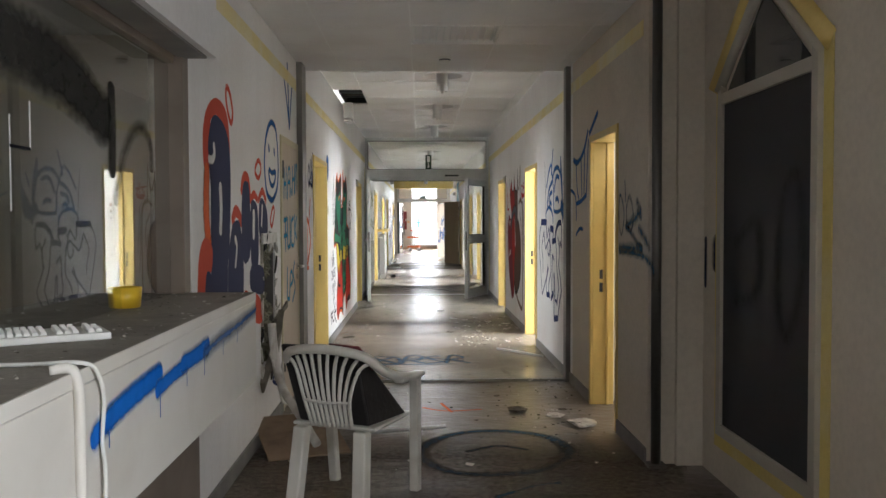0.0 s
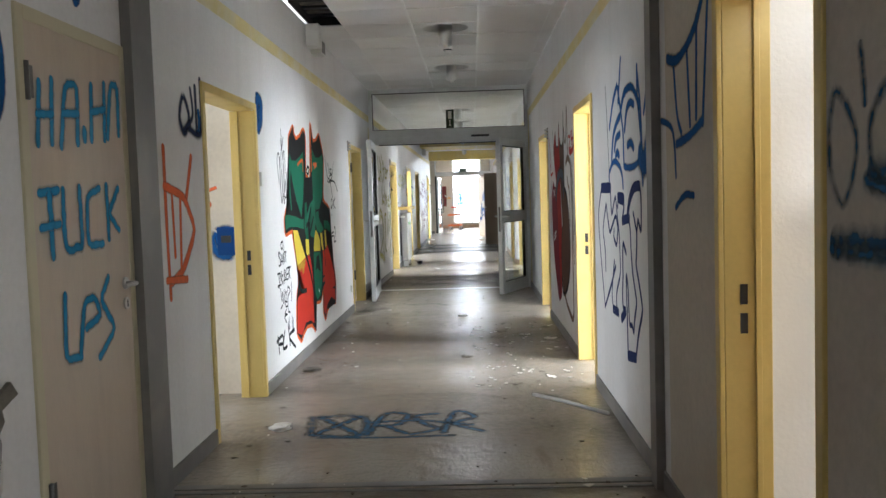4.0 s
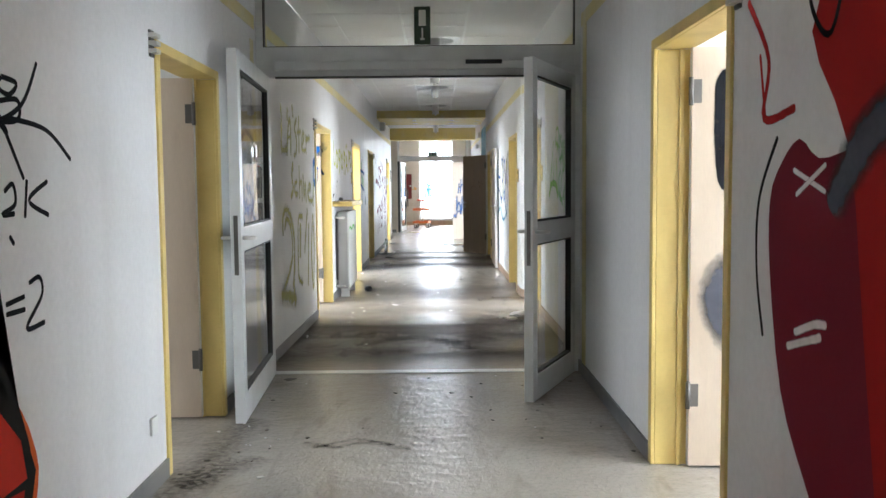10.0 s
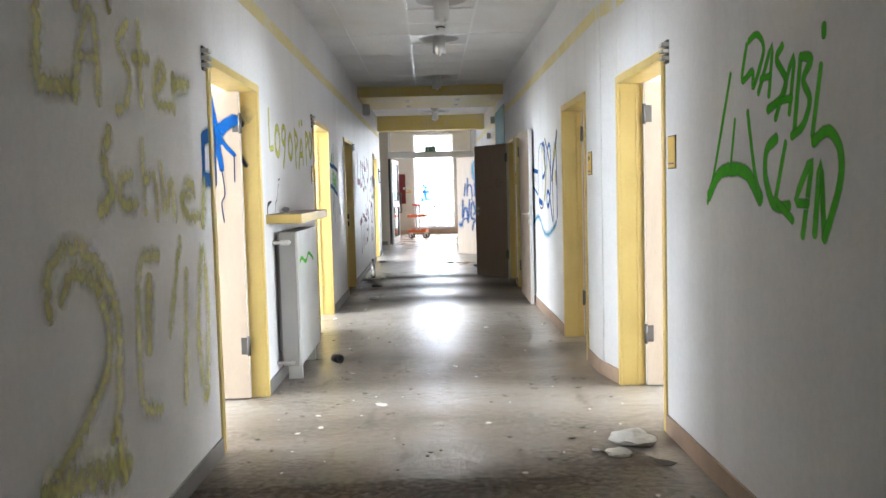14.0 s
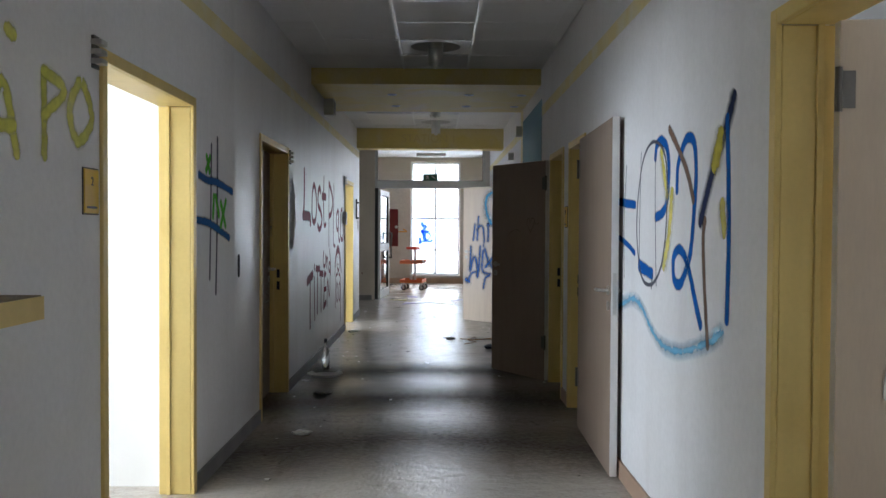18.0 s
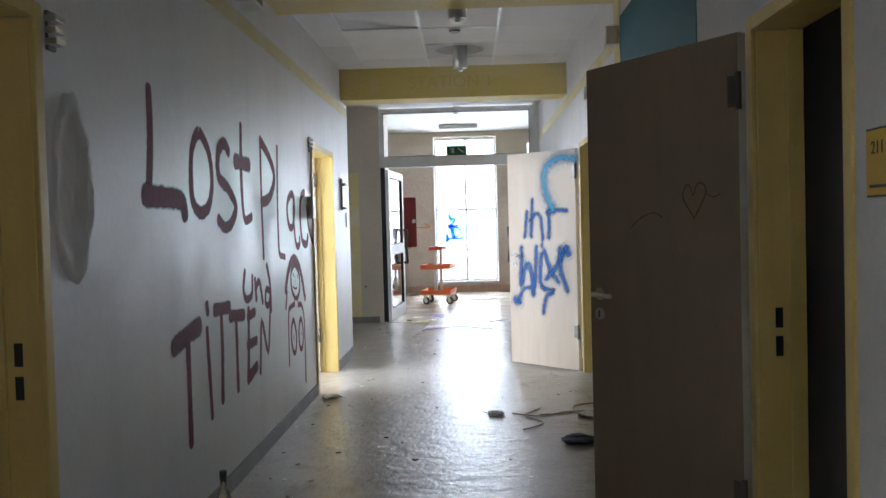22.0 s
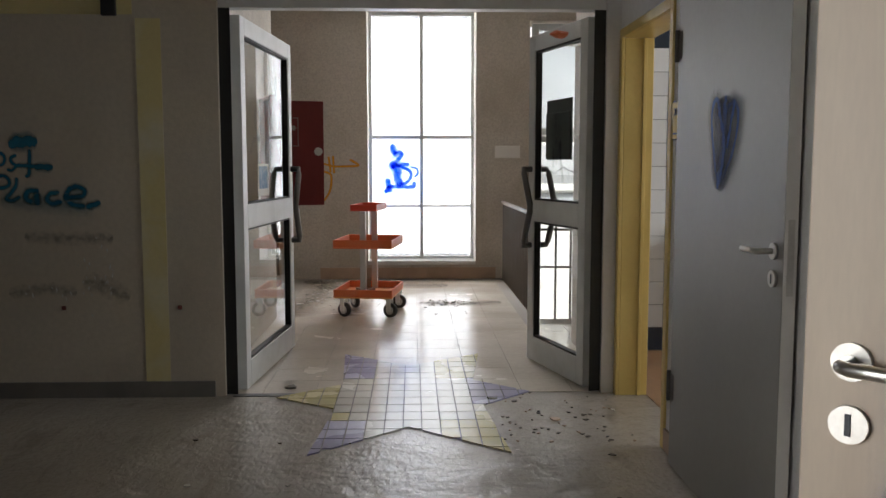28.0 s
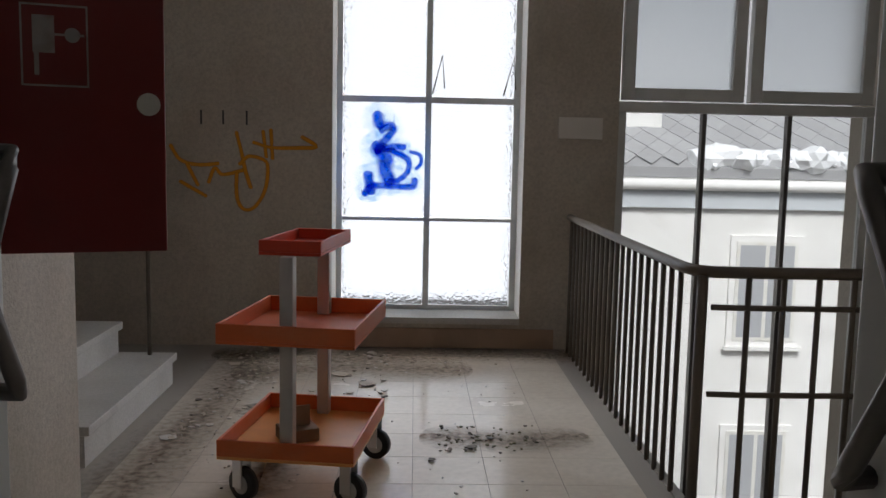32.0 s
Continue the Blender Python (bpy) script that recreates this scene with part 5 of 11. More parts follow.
def wall_box(name, x0, y0, z0, x1, y1, z1, mat, label, category, details=()):
    o = thing(name, pose((x0 + x1) / 2, (y0 + y1) / 2, z0), label, category)
    cx, cy = (x0 + x1) / 2, (y0 + y1) / 2
    part("case", boxed(x0 - cx, y0 - cy, 0, x1 - cx, y1 - cy, z1 - z0, bevel=min(0.006, 0.3 * min(x1 - x0, y1 - y0, z1 - z0))), mat, o)
    for nm, a, m in details:
        part(nm, boxed(a[0] - cx, a[1] - cy, a[2] - z0, a[3] - cx, a[4] - cy, a[5] - z0), m, o)
    return o


# emergency light boxes and loudspeakers high on the walls
wall_box("loudspeaker", 0.857, 13.72, 2.76, 0.96, 13.95, 2.9, WHITE_PL, "grey box loudspeaker high on the wall", "loudspeaker", [("grille", (0.96, 13.74, 2.775, 0.962, 13.93, 2.885), BASE_GREY)])
wall_box("loudspeaker", xl(31) + 0.001, 31.0, 2.62, xl(31) + 0.11, 31.22, 2.8, WHITE_PL, "grey box loudspeaker under the yellow beam", "loudspeaker", [("grille", (xl(31) + 0.11, 31.02, 2.64, xl(31) + 0.112, 31.2, 2.78), BASE_GREY)])
wall_box("alarm_box", 3.1, 31.9, 2.5, 3.175, 32.02, 2.62, WHITE_PL, "small grey alarm box on the wall", "alarm box")
wall_box("alarm_box", 3.1, 33.0, 2.3, 3.175, 33.1, 2.4, WHITE_PL, "small grey alarm box on the wall", "alarm box")


def bracket(x, y, z, side):
    """The little call lamp holder beside each door's top corner."""
    o = thing("call_lamp_bracket", pose(x, y, z), "small metal call lamp bracket beside a door", "bracket", "call lamp brackets")
    s = -side
    part("plate", boxed(min(0, s * 0.012), -0.025, -0.06, max(0, s * 0.012), 0.025, 0.06, bevel=0.002), DARK_STEEL, o)
    for k in range(3):
        part("socket", boxed(min(0, s * 0.04), -0.03, -0.045 + k * 0.035, max(0, s * 0.04), 0.03, -0.025 + k * 0.035, bevel=0.003), STEEL, o)


for side, doors in ((-1, LEFT_DOORS), (1, RIGHT_DOORS)):
    for code, y0, y1 in doors:
        if code in ("L3", "L4", "L5", "L7", "R3", "R4"):
            bracket((xl if side < 0 else xr)(y0), y0 - 0.05, 2.02, side)
        if code == "L6":
            bracket(xl(y1), y1 + 0.06, 1.98, side)


def flat_text(body, size, m, mat, parent, name="lettering"):
    cu = bpy.data.curves.new(name, "FONT")
    cu.body, cu.size, cu.extrude, cu.align_x, cu.align_y = body, size, 0.0008, "CENTER", "CENTER"
    tmp = new(name, cu)
    me = bpy.data.meshes.new_from_object(tmp)
    bpy.data.objects.remove(tmp)
    me.materials.append(mat)
    ob = new(name, me)
    ob.parent = parent
    ob.matrix_parent_inverse = Matrix.Identity(4)
    ob.matrix_basis = m
    return ob


def room_sign(x, y, z, side, number):
    o = thing("room_sign", pose(x, y, z, 0, 0, 90 if side < 0 else -90), "yellow room number sign on the wall", "room sign", "room signs")
    # local x runs along the wall as read, y into the wall
    part("plate", boxed(-0.065, -0.008, -0.08, 0.065, 0.0, 0.08, bevel=0.003), SIGN_YELLOW, o)
    part("frame", boxed(-0.07, -0.004, -0.085, 0.07, 0.001, 0.085), BLACK_PL, o)
    if number:
        flat_text(number, 0.045, pose(0, -0.0095, 0.035, 90, 0, 0), BLACK_PL, o)
    part("small_print", boxed(-0.045, -0.0095, -0.062, 0.045, -0.008, -0.054), BLACK_PL, o)
    return o


room_sign(xl(24.7), 24.69, 1.51, -1, "2")
room_sign(3.18, 22.9, 1.505, 1, "214")
room_sign(3.18, 28.36, 1.48, 1, "211")
room_sign(3.18, 32.95, 1.49, 1, "209")
room_sign(3.178, 37.125, 1.5, 1, "208")
room_sign(XR2, 20.98, 1.5, 1, "")

wall_box("thermostat", 0.857, 11.53, 1.48, 0.875, 11.6, 1.58, WHITE_PL, "small white wall thermostat", "thermostat")
wall_box("call_box", xl(33) + 0.001, 32.96, 1.43, xl(33) + 0.045, 33.08, 1.6, WHITE_PL, "white nurse call box on the wall", "call box")
wall_box("light_switch", 3.165, 32.86, 0.99, 3.178, 32.94, 1.07, WHITE_PL, "white light switch on the wall", "light switch", [("rocker", (3.161, 32.875, 1.005, 3.165, 32.925, 1.055), ALU_WHITE)])
wall_box("power_socket", 0.857, 15.76, 0.26, 0.87, 15.84, 0.34, WHITE_PL, "white wall socket low on the wall", "socket")
wall_box("light_switch", xl(35) + 0.001, 35.0, 1.35, xl(35) + 0.012, 35.08, 1.5, WHITE_PL, "white wall plate near the corner", "wall plate")
wall_box("switch_box", 3.45, 12.642, 1.42, 3.53, 12.658, 1.68, WHITE_PL, "white three-part call switch panel on room wall", "switch", [("red_button", (3.475, 12.637, 1.6, 3.505, 12.642, 1.64), RED), ("green_button", (3.475, 12.637, 1.52, 3.505, 12.642, 1.555), SIGN_GREEN), ("jack", (3.48, 12.637, 1.45, 3.5, 12.642, 1.465), BLACK_PL)])
wall_box("switch_socket", 3.45, 12.642, 0.97, 3.53, 12.658, 1.14, WHITE_PL, "white switch and socket on room wall", "socket", [("hole", (3.475, 12.638, 0.99, 3.505, 12.642, 1.02), BASE_GREY)])
wall_box("switch_box", 0.53, 11.56, 1.0, 0.66, 11.578, 1.2, SWITCH_BLUE, "switch panel overpainted with blue spray", "switch", [("display", (0.56, 11.556, 1.09, 0.63, 11.56, 1.14), BLACK_PL)])
wall_box("door_magnet", 0.34, 38.17, 2.11, 0.42, 38.199, 2.21, BLACK_PL, "black box sensor on the wall", "sensor")
wall_box("cross_bracket", xl(34.7) + 0.001, 34.7, 1.52, xl(34.7) + 0.02, 34.73, 1.83, DARK_STEEL, "dark metal wall bracket", "bracket", [("upper_arm", (xl(34.7) + 0.01, 34.66, 1.76, xl(34.7) + 0.05, 34.79, 1.785), DARK_STEEL), ("lower_arm", (xl(34.7) + 0.01, 34.66, 1.53, xl(34.7) + 0.05, 34.79, 1.55), DARK_STEEL)])


def exit_sign(x, y, z0, w, h, mat, label):
    o = thing("exit_sign", pose(x, y, z0), label, "exit sign")
    part("plate", boxed(-w / 2, -0.012, 0, w / 2, 0.0, h, bevel=0.002), mat, o)
    return o


e = exit_sign(2.055, 18.19, 2.375, 0.115, 0.265, SIGN_GREEN, "narrow dark green emergency exit sign on the transom")
part("door_symbol", boxed(-0.025, -0.0145, 0.13, 0.025, -0.012, 0.24), OFF_WHITE, e)
part("arrow", boxed(-0.006, -0.0145, 0.04, 0.006, -0.012, 0.115), OFF_WHITE, e)
bm = bmesh.new()
prism(bm, [(-0.016, -0.0145), (0.016, -0.0145), (0.016, -0.012), (-0.016, -0.012)], 0.03, 0.045)
part("arrow_head", bm, OFF_WHITE, e)
e = exit_sign(2.03, 38.2, 2.31, 0.28, 0.13, GREEN_EXIT, "dark green emergency exit sign under the transom")
bm = bmesh.new()
for a, b in (((-0.08, 0.03), (-0.05, 0.06)), ((-0.05, 0.06), (-0.06, 0.095)), ((-0.05, 0.06), (-0.03, 0.025)), ((-0.06, 0.09), (-0.09, 0.075)), ((-0.055, 0.085), (-0.03, 0.08))):
    rod(bm, (a[0], -0.014, a[1]), (b[0], -0.014, b[1]), 0.006, 6)
part("figure_symbol", bm, OFF_WHITE, e)
bm = bmesh.new()
rod(bm, (0.02, -0.014, 0.095), (0.1, -0.014, 0.03), 0.007, 6)
part("arrow", bm, OFF_WHITE, e)

# small downlights in the lowered beam, faint letters on the yellow beam
o = None
for y in (30.75, 31.6):
    for x in (1.67, 2.49, 3.05):
        o = thing("spot_lamp", pose(x, y, 2.81), "small round recessed spot lamp, switched off", "spot lamp", "beam spot lamps")
        bm = bmesh.new()
        lathe(bm, [(0.05, 0.0), (0.05, -0.006), (0.038, -0.008), (0.034, 0.0)], 20)
        part("ring", bm, ALU, o)
        bm = bmesh.new()
        lathe(bm, [(0.034, -0.001), (0.0, -0.0012)], 20)
        part("glass", bm, BLACK_PL, o)
o = thing("beam_lettering", pose(2.03, 34.848, 2.77), "pale raised letters on the yellow beam", "lettering")
flat_text("STATION 1", 0.17, pose(0, 0, 0, 90, 0, 0), mat_of("pale_letter", (0.66, 0.52, 0.2), 0.6), o)


# ---- paint on walls, doors and floor ----
def LEFT(u, v, lift):
    return (xl(u) + 0.0004 + lift, u, v)


def RIGHT(u, v, lift):
    return (xr(u) - 0.0004 - lift, u, v)


def GROUND_F(u, v, lift):
    return (u, v, 0.0015 + lift)


def on_x(x):
    s = 1 if x < 2 else -1
    return lambda u, v, lift: (x + s * lift, u, v)


def on_y(y):
    return lambda u, v, lift: (u, y - lift, v)


def on_leaf(hx, hy, angle):
    a = radians(angle)
    d, nrm = Vector((math.cos(a), math.sin(a))), Vector((math.sin(a), -math.cos(a)))
    if nrm.y > 0:
        nrm = -nrm
    return lambda u, v, lift: (hx + d.x * u + nrm.x * (0.0222 + lift), hy + d.y * u + nrm.y * (0.0222 + lift), v)


def hazed(thin, grow, strokes):
    """The strokes with a wide thin overspray laid under them."""
    return [(thin, w * grow, k, p) for _, w, k, p in strokes if k not in ("f", "s")] + strokes


def paint_on(name, label, place, strokes, category="graffiti"):
    """Painted marks: each stroke or filled field is a piece of its own."""
    first = Vector(place(*strokes[0][3][0], 0.0))
    ob = thing(name, Matrix.Translation(first), label, category)

    def at(u, v, lift):
        return Vector(place(u, v, lift)) - first

    for i, (mat, width, kind, pts) in enumerate(strokes):
        bm = bmesh.new()
        uv = bm.loops.layers.uv.new("UVMap")
        lift = 0.00004 * min(i, 45)
        if kind in ("f", "s"):  # filled: rounded or sharp corners
            line = smooth_line(pts, 3, True)[:-1] if kind == "f" else [Vector(p) for p in pts]
            f = bm.faces.new([bm.verts.new(at(p.x, p.y, lift)) for p in line])
            for loop in f.loops:
                loop[uv].uv = (0, 0.5)
            bmesh.ops.triangulate(bm, faces=[f])
        else:
            line = [Vector(p) for p in pts]
            if kind == "p":
                fine = []
                for a, b in zip(line, line[1:]):
                    fine += [a.lerp(b, k / 4) for k in range(4)]
                line = fine + [line[-1]]
                # round the joints a little
                line = [line[0]] + [(line[k - 1] + 2 * line[k] + line[k + 1]) / 4 for k in range(1, len(line) - 1)] + [line[-1]]
            else:
                line = smooth_line(pts, 6, kind == "c")
            if len(line) == 2:
                line = [line[0].lerp(line[1], k / 4) for k in range(5)]
            ribbon(bm, uv, line, width, at, lift)
        part("paint_field" if kind in ("f", "s") else "stroke", bm, mat, ob)
    return ob


MURAL_EDGE = [(12.57, 1.89), (12.77, 2.00), (12.78, 1.93), (12.88, 1.89), (13.04, 1.93), (13.19, 2.00), (13.29, 1.97), (13.23, 1.58), (13.34, 1.58), (13.35, 1.53), (13.46, 1.59), (13.54, 2.12), (13.66, 1.92), (13.82, 1.94), (13.99, 2.02), (14.21, 1.80), (14.07, 1.36), (14.47, 1.28), (14.48, 1.01), (14.25, 1.05), (14.61, 0.64), (14.69, 0.47), (14.62, 0.27), (14.41, 0.35), (14.09, 0.27), (13.98, 0.19), (13.87, 0.28), (13.91, 0.51), (13.76, 0.41), (13.54, 0.42), (13.43, 0.50), (13.46, 0.15), (13.27, 0.25), (13.05, 0.27), (12.87, 0.24), (12.77, 0.18), (12.59, 0.27), (12.64, 0.57), (12.77, 0.69), (12.58, 1.10), (12.58, 1.14), (12.30, 1.11), (12.29, 1.23), (12.49, 1.39)]
paint_on("graffiti_mural", "green, yellow and red spray mural with black outlines on white wall", LEFT, [
    (P_ORANGE, 0.06, "p", MURAL_EDGE + MURAL_EDGE[:1]), (P_BLACK, 0, "s", MURAL_EDGE),
    (P_GREEN, 0, "s", [(12.58, 1.77), (12.64, 1.71), (12.80, 1.71), (13.02, 1.76), (13.16, 1.81), (13.15, 1.57), (13.09, 1.41), (12.98, 1.23), (12.79, 1.37), (12.67, 1.51), (12.60, 1.63), (12.56, 1.49), (12.59, 1.29), (12.55, 1.30), (12.51, 1.44), (12.55, 1.66)]),
    (P_GREEN, 0, "s", [(12.33, 1.26), (12.47, 1.26), (12.72, 1.24), (12.97, 1.21), (13.07, 1.21), (13.06, 1.12), (12.76, 1.15), (12.48, 1.16), (12.32, 1.14)]),
    (P_GREEN, 0, "s", [(13.59, 1.86), (13.75, 1.78), (13.96, 1.79), (14.13, 1.83), (14.16, 1.73), (14.04, 1.40), (13.86, 1.29), (13.68, 1.28), (13.55, 1.36), (13.55, 1.59)]),
    (P_GREEN, 0, "s", [(13.14, 1.35), (13.23, 1.36), (13.25, 1.31), (13.19, 1.20), (13.26, 1.08), (13.26, 1.02), (13.14, 1.02), (13.09, 1.15)]),
    (P_GREEN_MID, 0, "s", [(13.39, 1.34), (13.54, 1.38), (13.65, 1.36), (13.64, 1.17), (13.55, 1.02), (13.38, 1.04), (13.32, 1.07), (13.46, 1.20), (13.27, 1.17), (13.18, 1.14), (13.24, 1.25)]),
    (P_GREEN, 0, "s", [(13.67, 1.26), (13.81, 1.27), (13.83, 1.19), (14.07, 1.08), (13.86, 1.05), (13.70, 1.07), (13.63, 1.15)]),
    (P_GREEN, 0, "s", [(14.09, 1.17), (14.32, 1.16), (14.48, 1.09), (14.46, 1.03), (14.23, 1.08), (14.08, 1.09)]),
    (P_YELLOW, 0, "s", [(12.60, 1.13), (12.78, 1.12), (12.89, 1.02), (13.08, 0.87), (12.72, 0.82), (12.64, 1.01)]),
    (P_RED_M, 0, "s", [(12.73, 0.82), (13.08, 0.87), (13.18, 0.80), (13.30, 0.67), (13.39, 0.53), (13.36, 0.50), (13.37, 0.24), (13.21, 0.29), (12.98, 0.30), (12.80, 0.22), (12.61, 0.27), (12.67, 0.56), (13.01, 0.57), (12.87, 0.62), (12.80, 0.67)]),
    (P_FADE_D, 0, "s", [(12.73, 0.83), (12.90, 0.84), (13.08, 0.86), (13.04, 0.79), (13.03, 0.82), (12.98, 0.74), (12.96, 0.82), (12.92, 0.73), (12.90, 0.80), (12.86, 0.76), (12.83, 0.79), (12.78, 0.78)]),
    (P_YELLOW, 0, "s", [(13.11, 1.03), (13.26, 1.02), (13.27, 0.89), (13.12, 0.88)]),
    (P_RED_M, 0, "s", [(13.14, 0.88), (13.28, 0.88), (13.36, 0.76), (13.41, 0.59), (13.36, 0.56), (13.27, 0.73)]),
    (P_YELLOW, 0, "s", [(13.61, 1.09), (13.70, 1.07), (13.82, 0.99), (13.83, 0.88), (13.48, 0.90), (13.52, 1.00)]),
    (P_YELLOW, 0, "s", [(13.86, 1.05), (13.96, 1.05), (14.01, 0.88), (13.94, 0.88), (13.89, 0.94)]),
    (P_YELLOW, 0, "s", [(14.09, 1.07), (14.17, 1.07), (14.20, 0.91), (14.12, 0.89)]),
    (P_GREEN, 0, "s", [(13.47, 0.89), (13.83, 0.87), (13.88, 0.74), (13.85, 0.57), (13.75, 0.46), (13.58, 0.43), (13.49, 0.49), (13.45, 0.64)]),
    (P_BLACK, 0, "s", [(13.61, 0.84), (13.74, 0.85), (13.70, 0.77), (13.80, 0.68), (13.63, 0.73), (13.55, 0.71)]),
    (P_RED_M, 0, "s", [(13.95, 0.87), (14.12, 0.88), (14.24, 0.92), (14.46, 0.73), (14.60, 0.59), (14.63, 0.46), (14.41, 0.45), (14.61, 0.43), (14.58, 0.31), (14.37, 0.37), (14.10, 0.32), (13.99, 0.23), (13.91, 0.28), (13.94, 0.48), (13.92, 0.60), (14.06, 0.62), (13.93, 0.63)]),
    (P_BLACK, 0.05, "-", [(13.12, 0.88), (13.27, 0.73), (13.40, 0.55), (13.43, 0.42)]),
    (P_BLACK, 0.04, "-", [(12.67, 0.56), (12.77, 0.66), (12.80, 0.62), (12.89, 0.59), (13.07, 0.58)]),
    (P_BLACK, 0.045, "-", [(12.77, 0.68), (12.71, 0.60), (12.68, 0.57)]),
    (P_BLACK, 0.03, "-", [(13.83, 0.88), (13.90, 0.69), (13.88, 0.52), (13.76, 0.41)]),
    (P_BLACK, 0.025, "-", [(13.76, 1.07), (13.89, 0.92), (13.96, 0.80)]),
    (P_BLACK, 0.025, "-", [(13.98, 1.05), (14.05, 0.90), (14.09, 0.72)]),
    (P_BLACK, 0.035, "-", [(13.18, 1.14), (13.29, 1.19), (13.42, 1.30)]),
    (P_BLACK, 0.03, "-", [(13.32, 1.07), (13.41, 1.13), (13.53, 1.22)]),
    (P_BLACK, 0.03, "-", [(14.23, 1.07), (14.48, 0.86), (14.63, 0.58), (14.65, 0.43)]),
    (P_BLACK, 0.035, "-", [(13.91, 0.54), (14.01, 0.56)]),
    (P_ORANGE, 0.03, "-", [(12.89, 1.68), (13.04, 1.72), (13.12, 1.72), (13.12, 1.63)]),
    (P_ORANGE, 0.03, "-", [(13.63, 1.71), (13.80, 1.72), (13.68, 1.68)]),
    (P_ORANGE, 0.04, "-", [(13.54, 2.09), (13.53, 1.85), (13.53, 1.65)]),
    (P_WHITE, 0.025, "-", [(13.66, 0.52), (13.69, 0.50)]),
])
paint_on("graffiti_tag", "small black zero painted on white wall", LEFT, [
    (INK, 0.03, "c", [(13.35, 1.68), (13.41, 1.66), (13.35, 1.61), (13.29, 1.64)]),
])
paint_on("graffiti_tag", "black marker script running down a white wall", LEFT, [
    (INK, 0.016, "-", [(12.29, 1.94), (12.30, 1.86), (12.30, 1.79)]),
    (INK, 0.016, "-", [(12.26, 1.86), (12.29, 1.80), (12.32, 1.81), (12.36, 1.88)]),
    (INK, 0.016, "-", [(12.16, 1.51), (12.12, 1.66), (12.14, 1.73), (12.18, 1.74), (12.20, 1.67), (12.21, 1.44), (12.23, 1.36), (12.27, 1.44), (12.25, 1.64), (12.27, 1.76), (12.31, 1.77), (12.34, 1.59), (12.34, 1.44), (12.31, 1.35), (12.29, 1.44), (12.32, 1.65), (12.36, 1.77), (12.39, 1.73), (12.39, 1.59)]),
    (INK, 0.016, "-", [(12.44, 1.60), (12.40, 1.48), (12.41, 1.44), (12.38, 1.40), (12.34, 1.42), (12.39, 1.54)]),
    (INK, 0.016, "-", [(12.21, 1.72), (12.20, 1.54), (12.21, 1.41), (12.24, 1.36)]),
    (INK, 0.016, "-", [(12.19, 1.06), (12.14, 1.05), (12.12, 1.02), (12.16, 1.00), (12.20, 1.02), (12.19, 1.06)]),
    (INK, 0.016, "-", [(12.10, 0.96), (12.05, 0.98), (12.03, 0.96), (12.09, 0.92), (12.08, 0.88), (12.03, 0.88)]),
    (INK, 0.016, "-", [(12.10, 0.88), (12.15, 0.96), (12.17, 0.88)]),
    (INK, 0.016, "-", [(12.11, 0.91), (12.17, 0.90)]),
    (INK, 0.016, "-", [(12.19, 0.89), (12.20, 0.96), (12.23, 0.89), (12.25, 0.97)]),
    (INK, 0.016, "-", [(12.23, 0.97), (12.30, 0.97)]),
    (INK, 0.016, "-", [(12.27, 0.97), (12.28, 0.89)]),
    (INK, 0.016, "-", [(12.22, 1.00), (12.20, 0.92)]),
    (INK, 0.016, "-", [(11.97, 0.82), (12.06, 0.82)]),
    (INK, 0.016, "-", [(12.01, 0.82), (12.02, 0.72), (11.97, 0.73), (12.08, 0.73)]),
    (INK, 0.016, "-", [(12.04, 0.75), (12.06, 0.82), (12.10, 0.76), (12.11, 0.83)]),
    (INK, 0.016, "-", [(12.15, 0.80), (12.11, 0.78), (12.13, 0.73), (12.16, 0.75)]),
    (INK, 0.016, "-", [(12.19, 0.73), (12.20, 0.83), (12.24, 0.81), (12.21, 0.79), (12.25, 0.76), (12.19, 0.75)]),
    (INK, 0.016, "-", [(12.27, 0.75), (12.28, 0.83), (12.34, 0.84)]),
    (INK, 0.016, "-", [(12.27, 0.79), (12.33, 0.79)]),
    (INK, 0.016, "-", [(12.28, 0.75), (12.34, 0.75)]),
    (INK, 0.016, "-", [(12.34, 0.75), (12.35, 0.84), (12.40, 0.82), (12.36, 0.80), (12.41, 0.75)]),
    (INK, 0.016, "-", [(12.33, 0.84), (12.44, 0.84)]),
    (INK, 0.016, "-", [(12.38, 0.84), (12.39, 0.75)]),
    (INK, 0.016, "-", [(12.05, 0.70), (12.08, 0.60), (12.11, 0.67), (12.14, 0.57), (12.17, 0.68)]),
    (INK, 0.016, "-", [(12.19, 0.59), (12.25, 0.58), (12.24, 0.66), (12.19, 0.63), (12.20, 0.55), (12.27, 0.54)]),
    (INK, 0.016, "-", [(12.29, 0.65), (12.31, 0.69), (12.39, 0.65), (12.30, 0.61), (12.29, 0.50), (12.36, 0.48)]),
    (INK, 0.016, "-", [(12.10, 0.57), (12.04, 0.55)]),
    (INK, 0.016, "-", [(12.23, 0.52), (12.16, 0.49), (12.25, 0.48), (12.15, 0.47), (12.21, 0.42)]),
    (INK, 0.016, "-", [(12.44, 0.71), (12.43, 0.56)]),
    (INK, 0.016, "-", [(12.31, 0.44), (12.31, 0.35)]),
    (INK, 0.016, "-", [(12.42, 0.44), (12.42, 0.32)]),
    (INK, 0.016, "-", [(12.46, 0.42), (12.45, 0.30)]),
    (INK, 0.016, "-", [(12.27, 0.41), (12.29, 0.35)]),
])
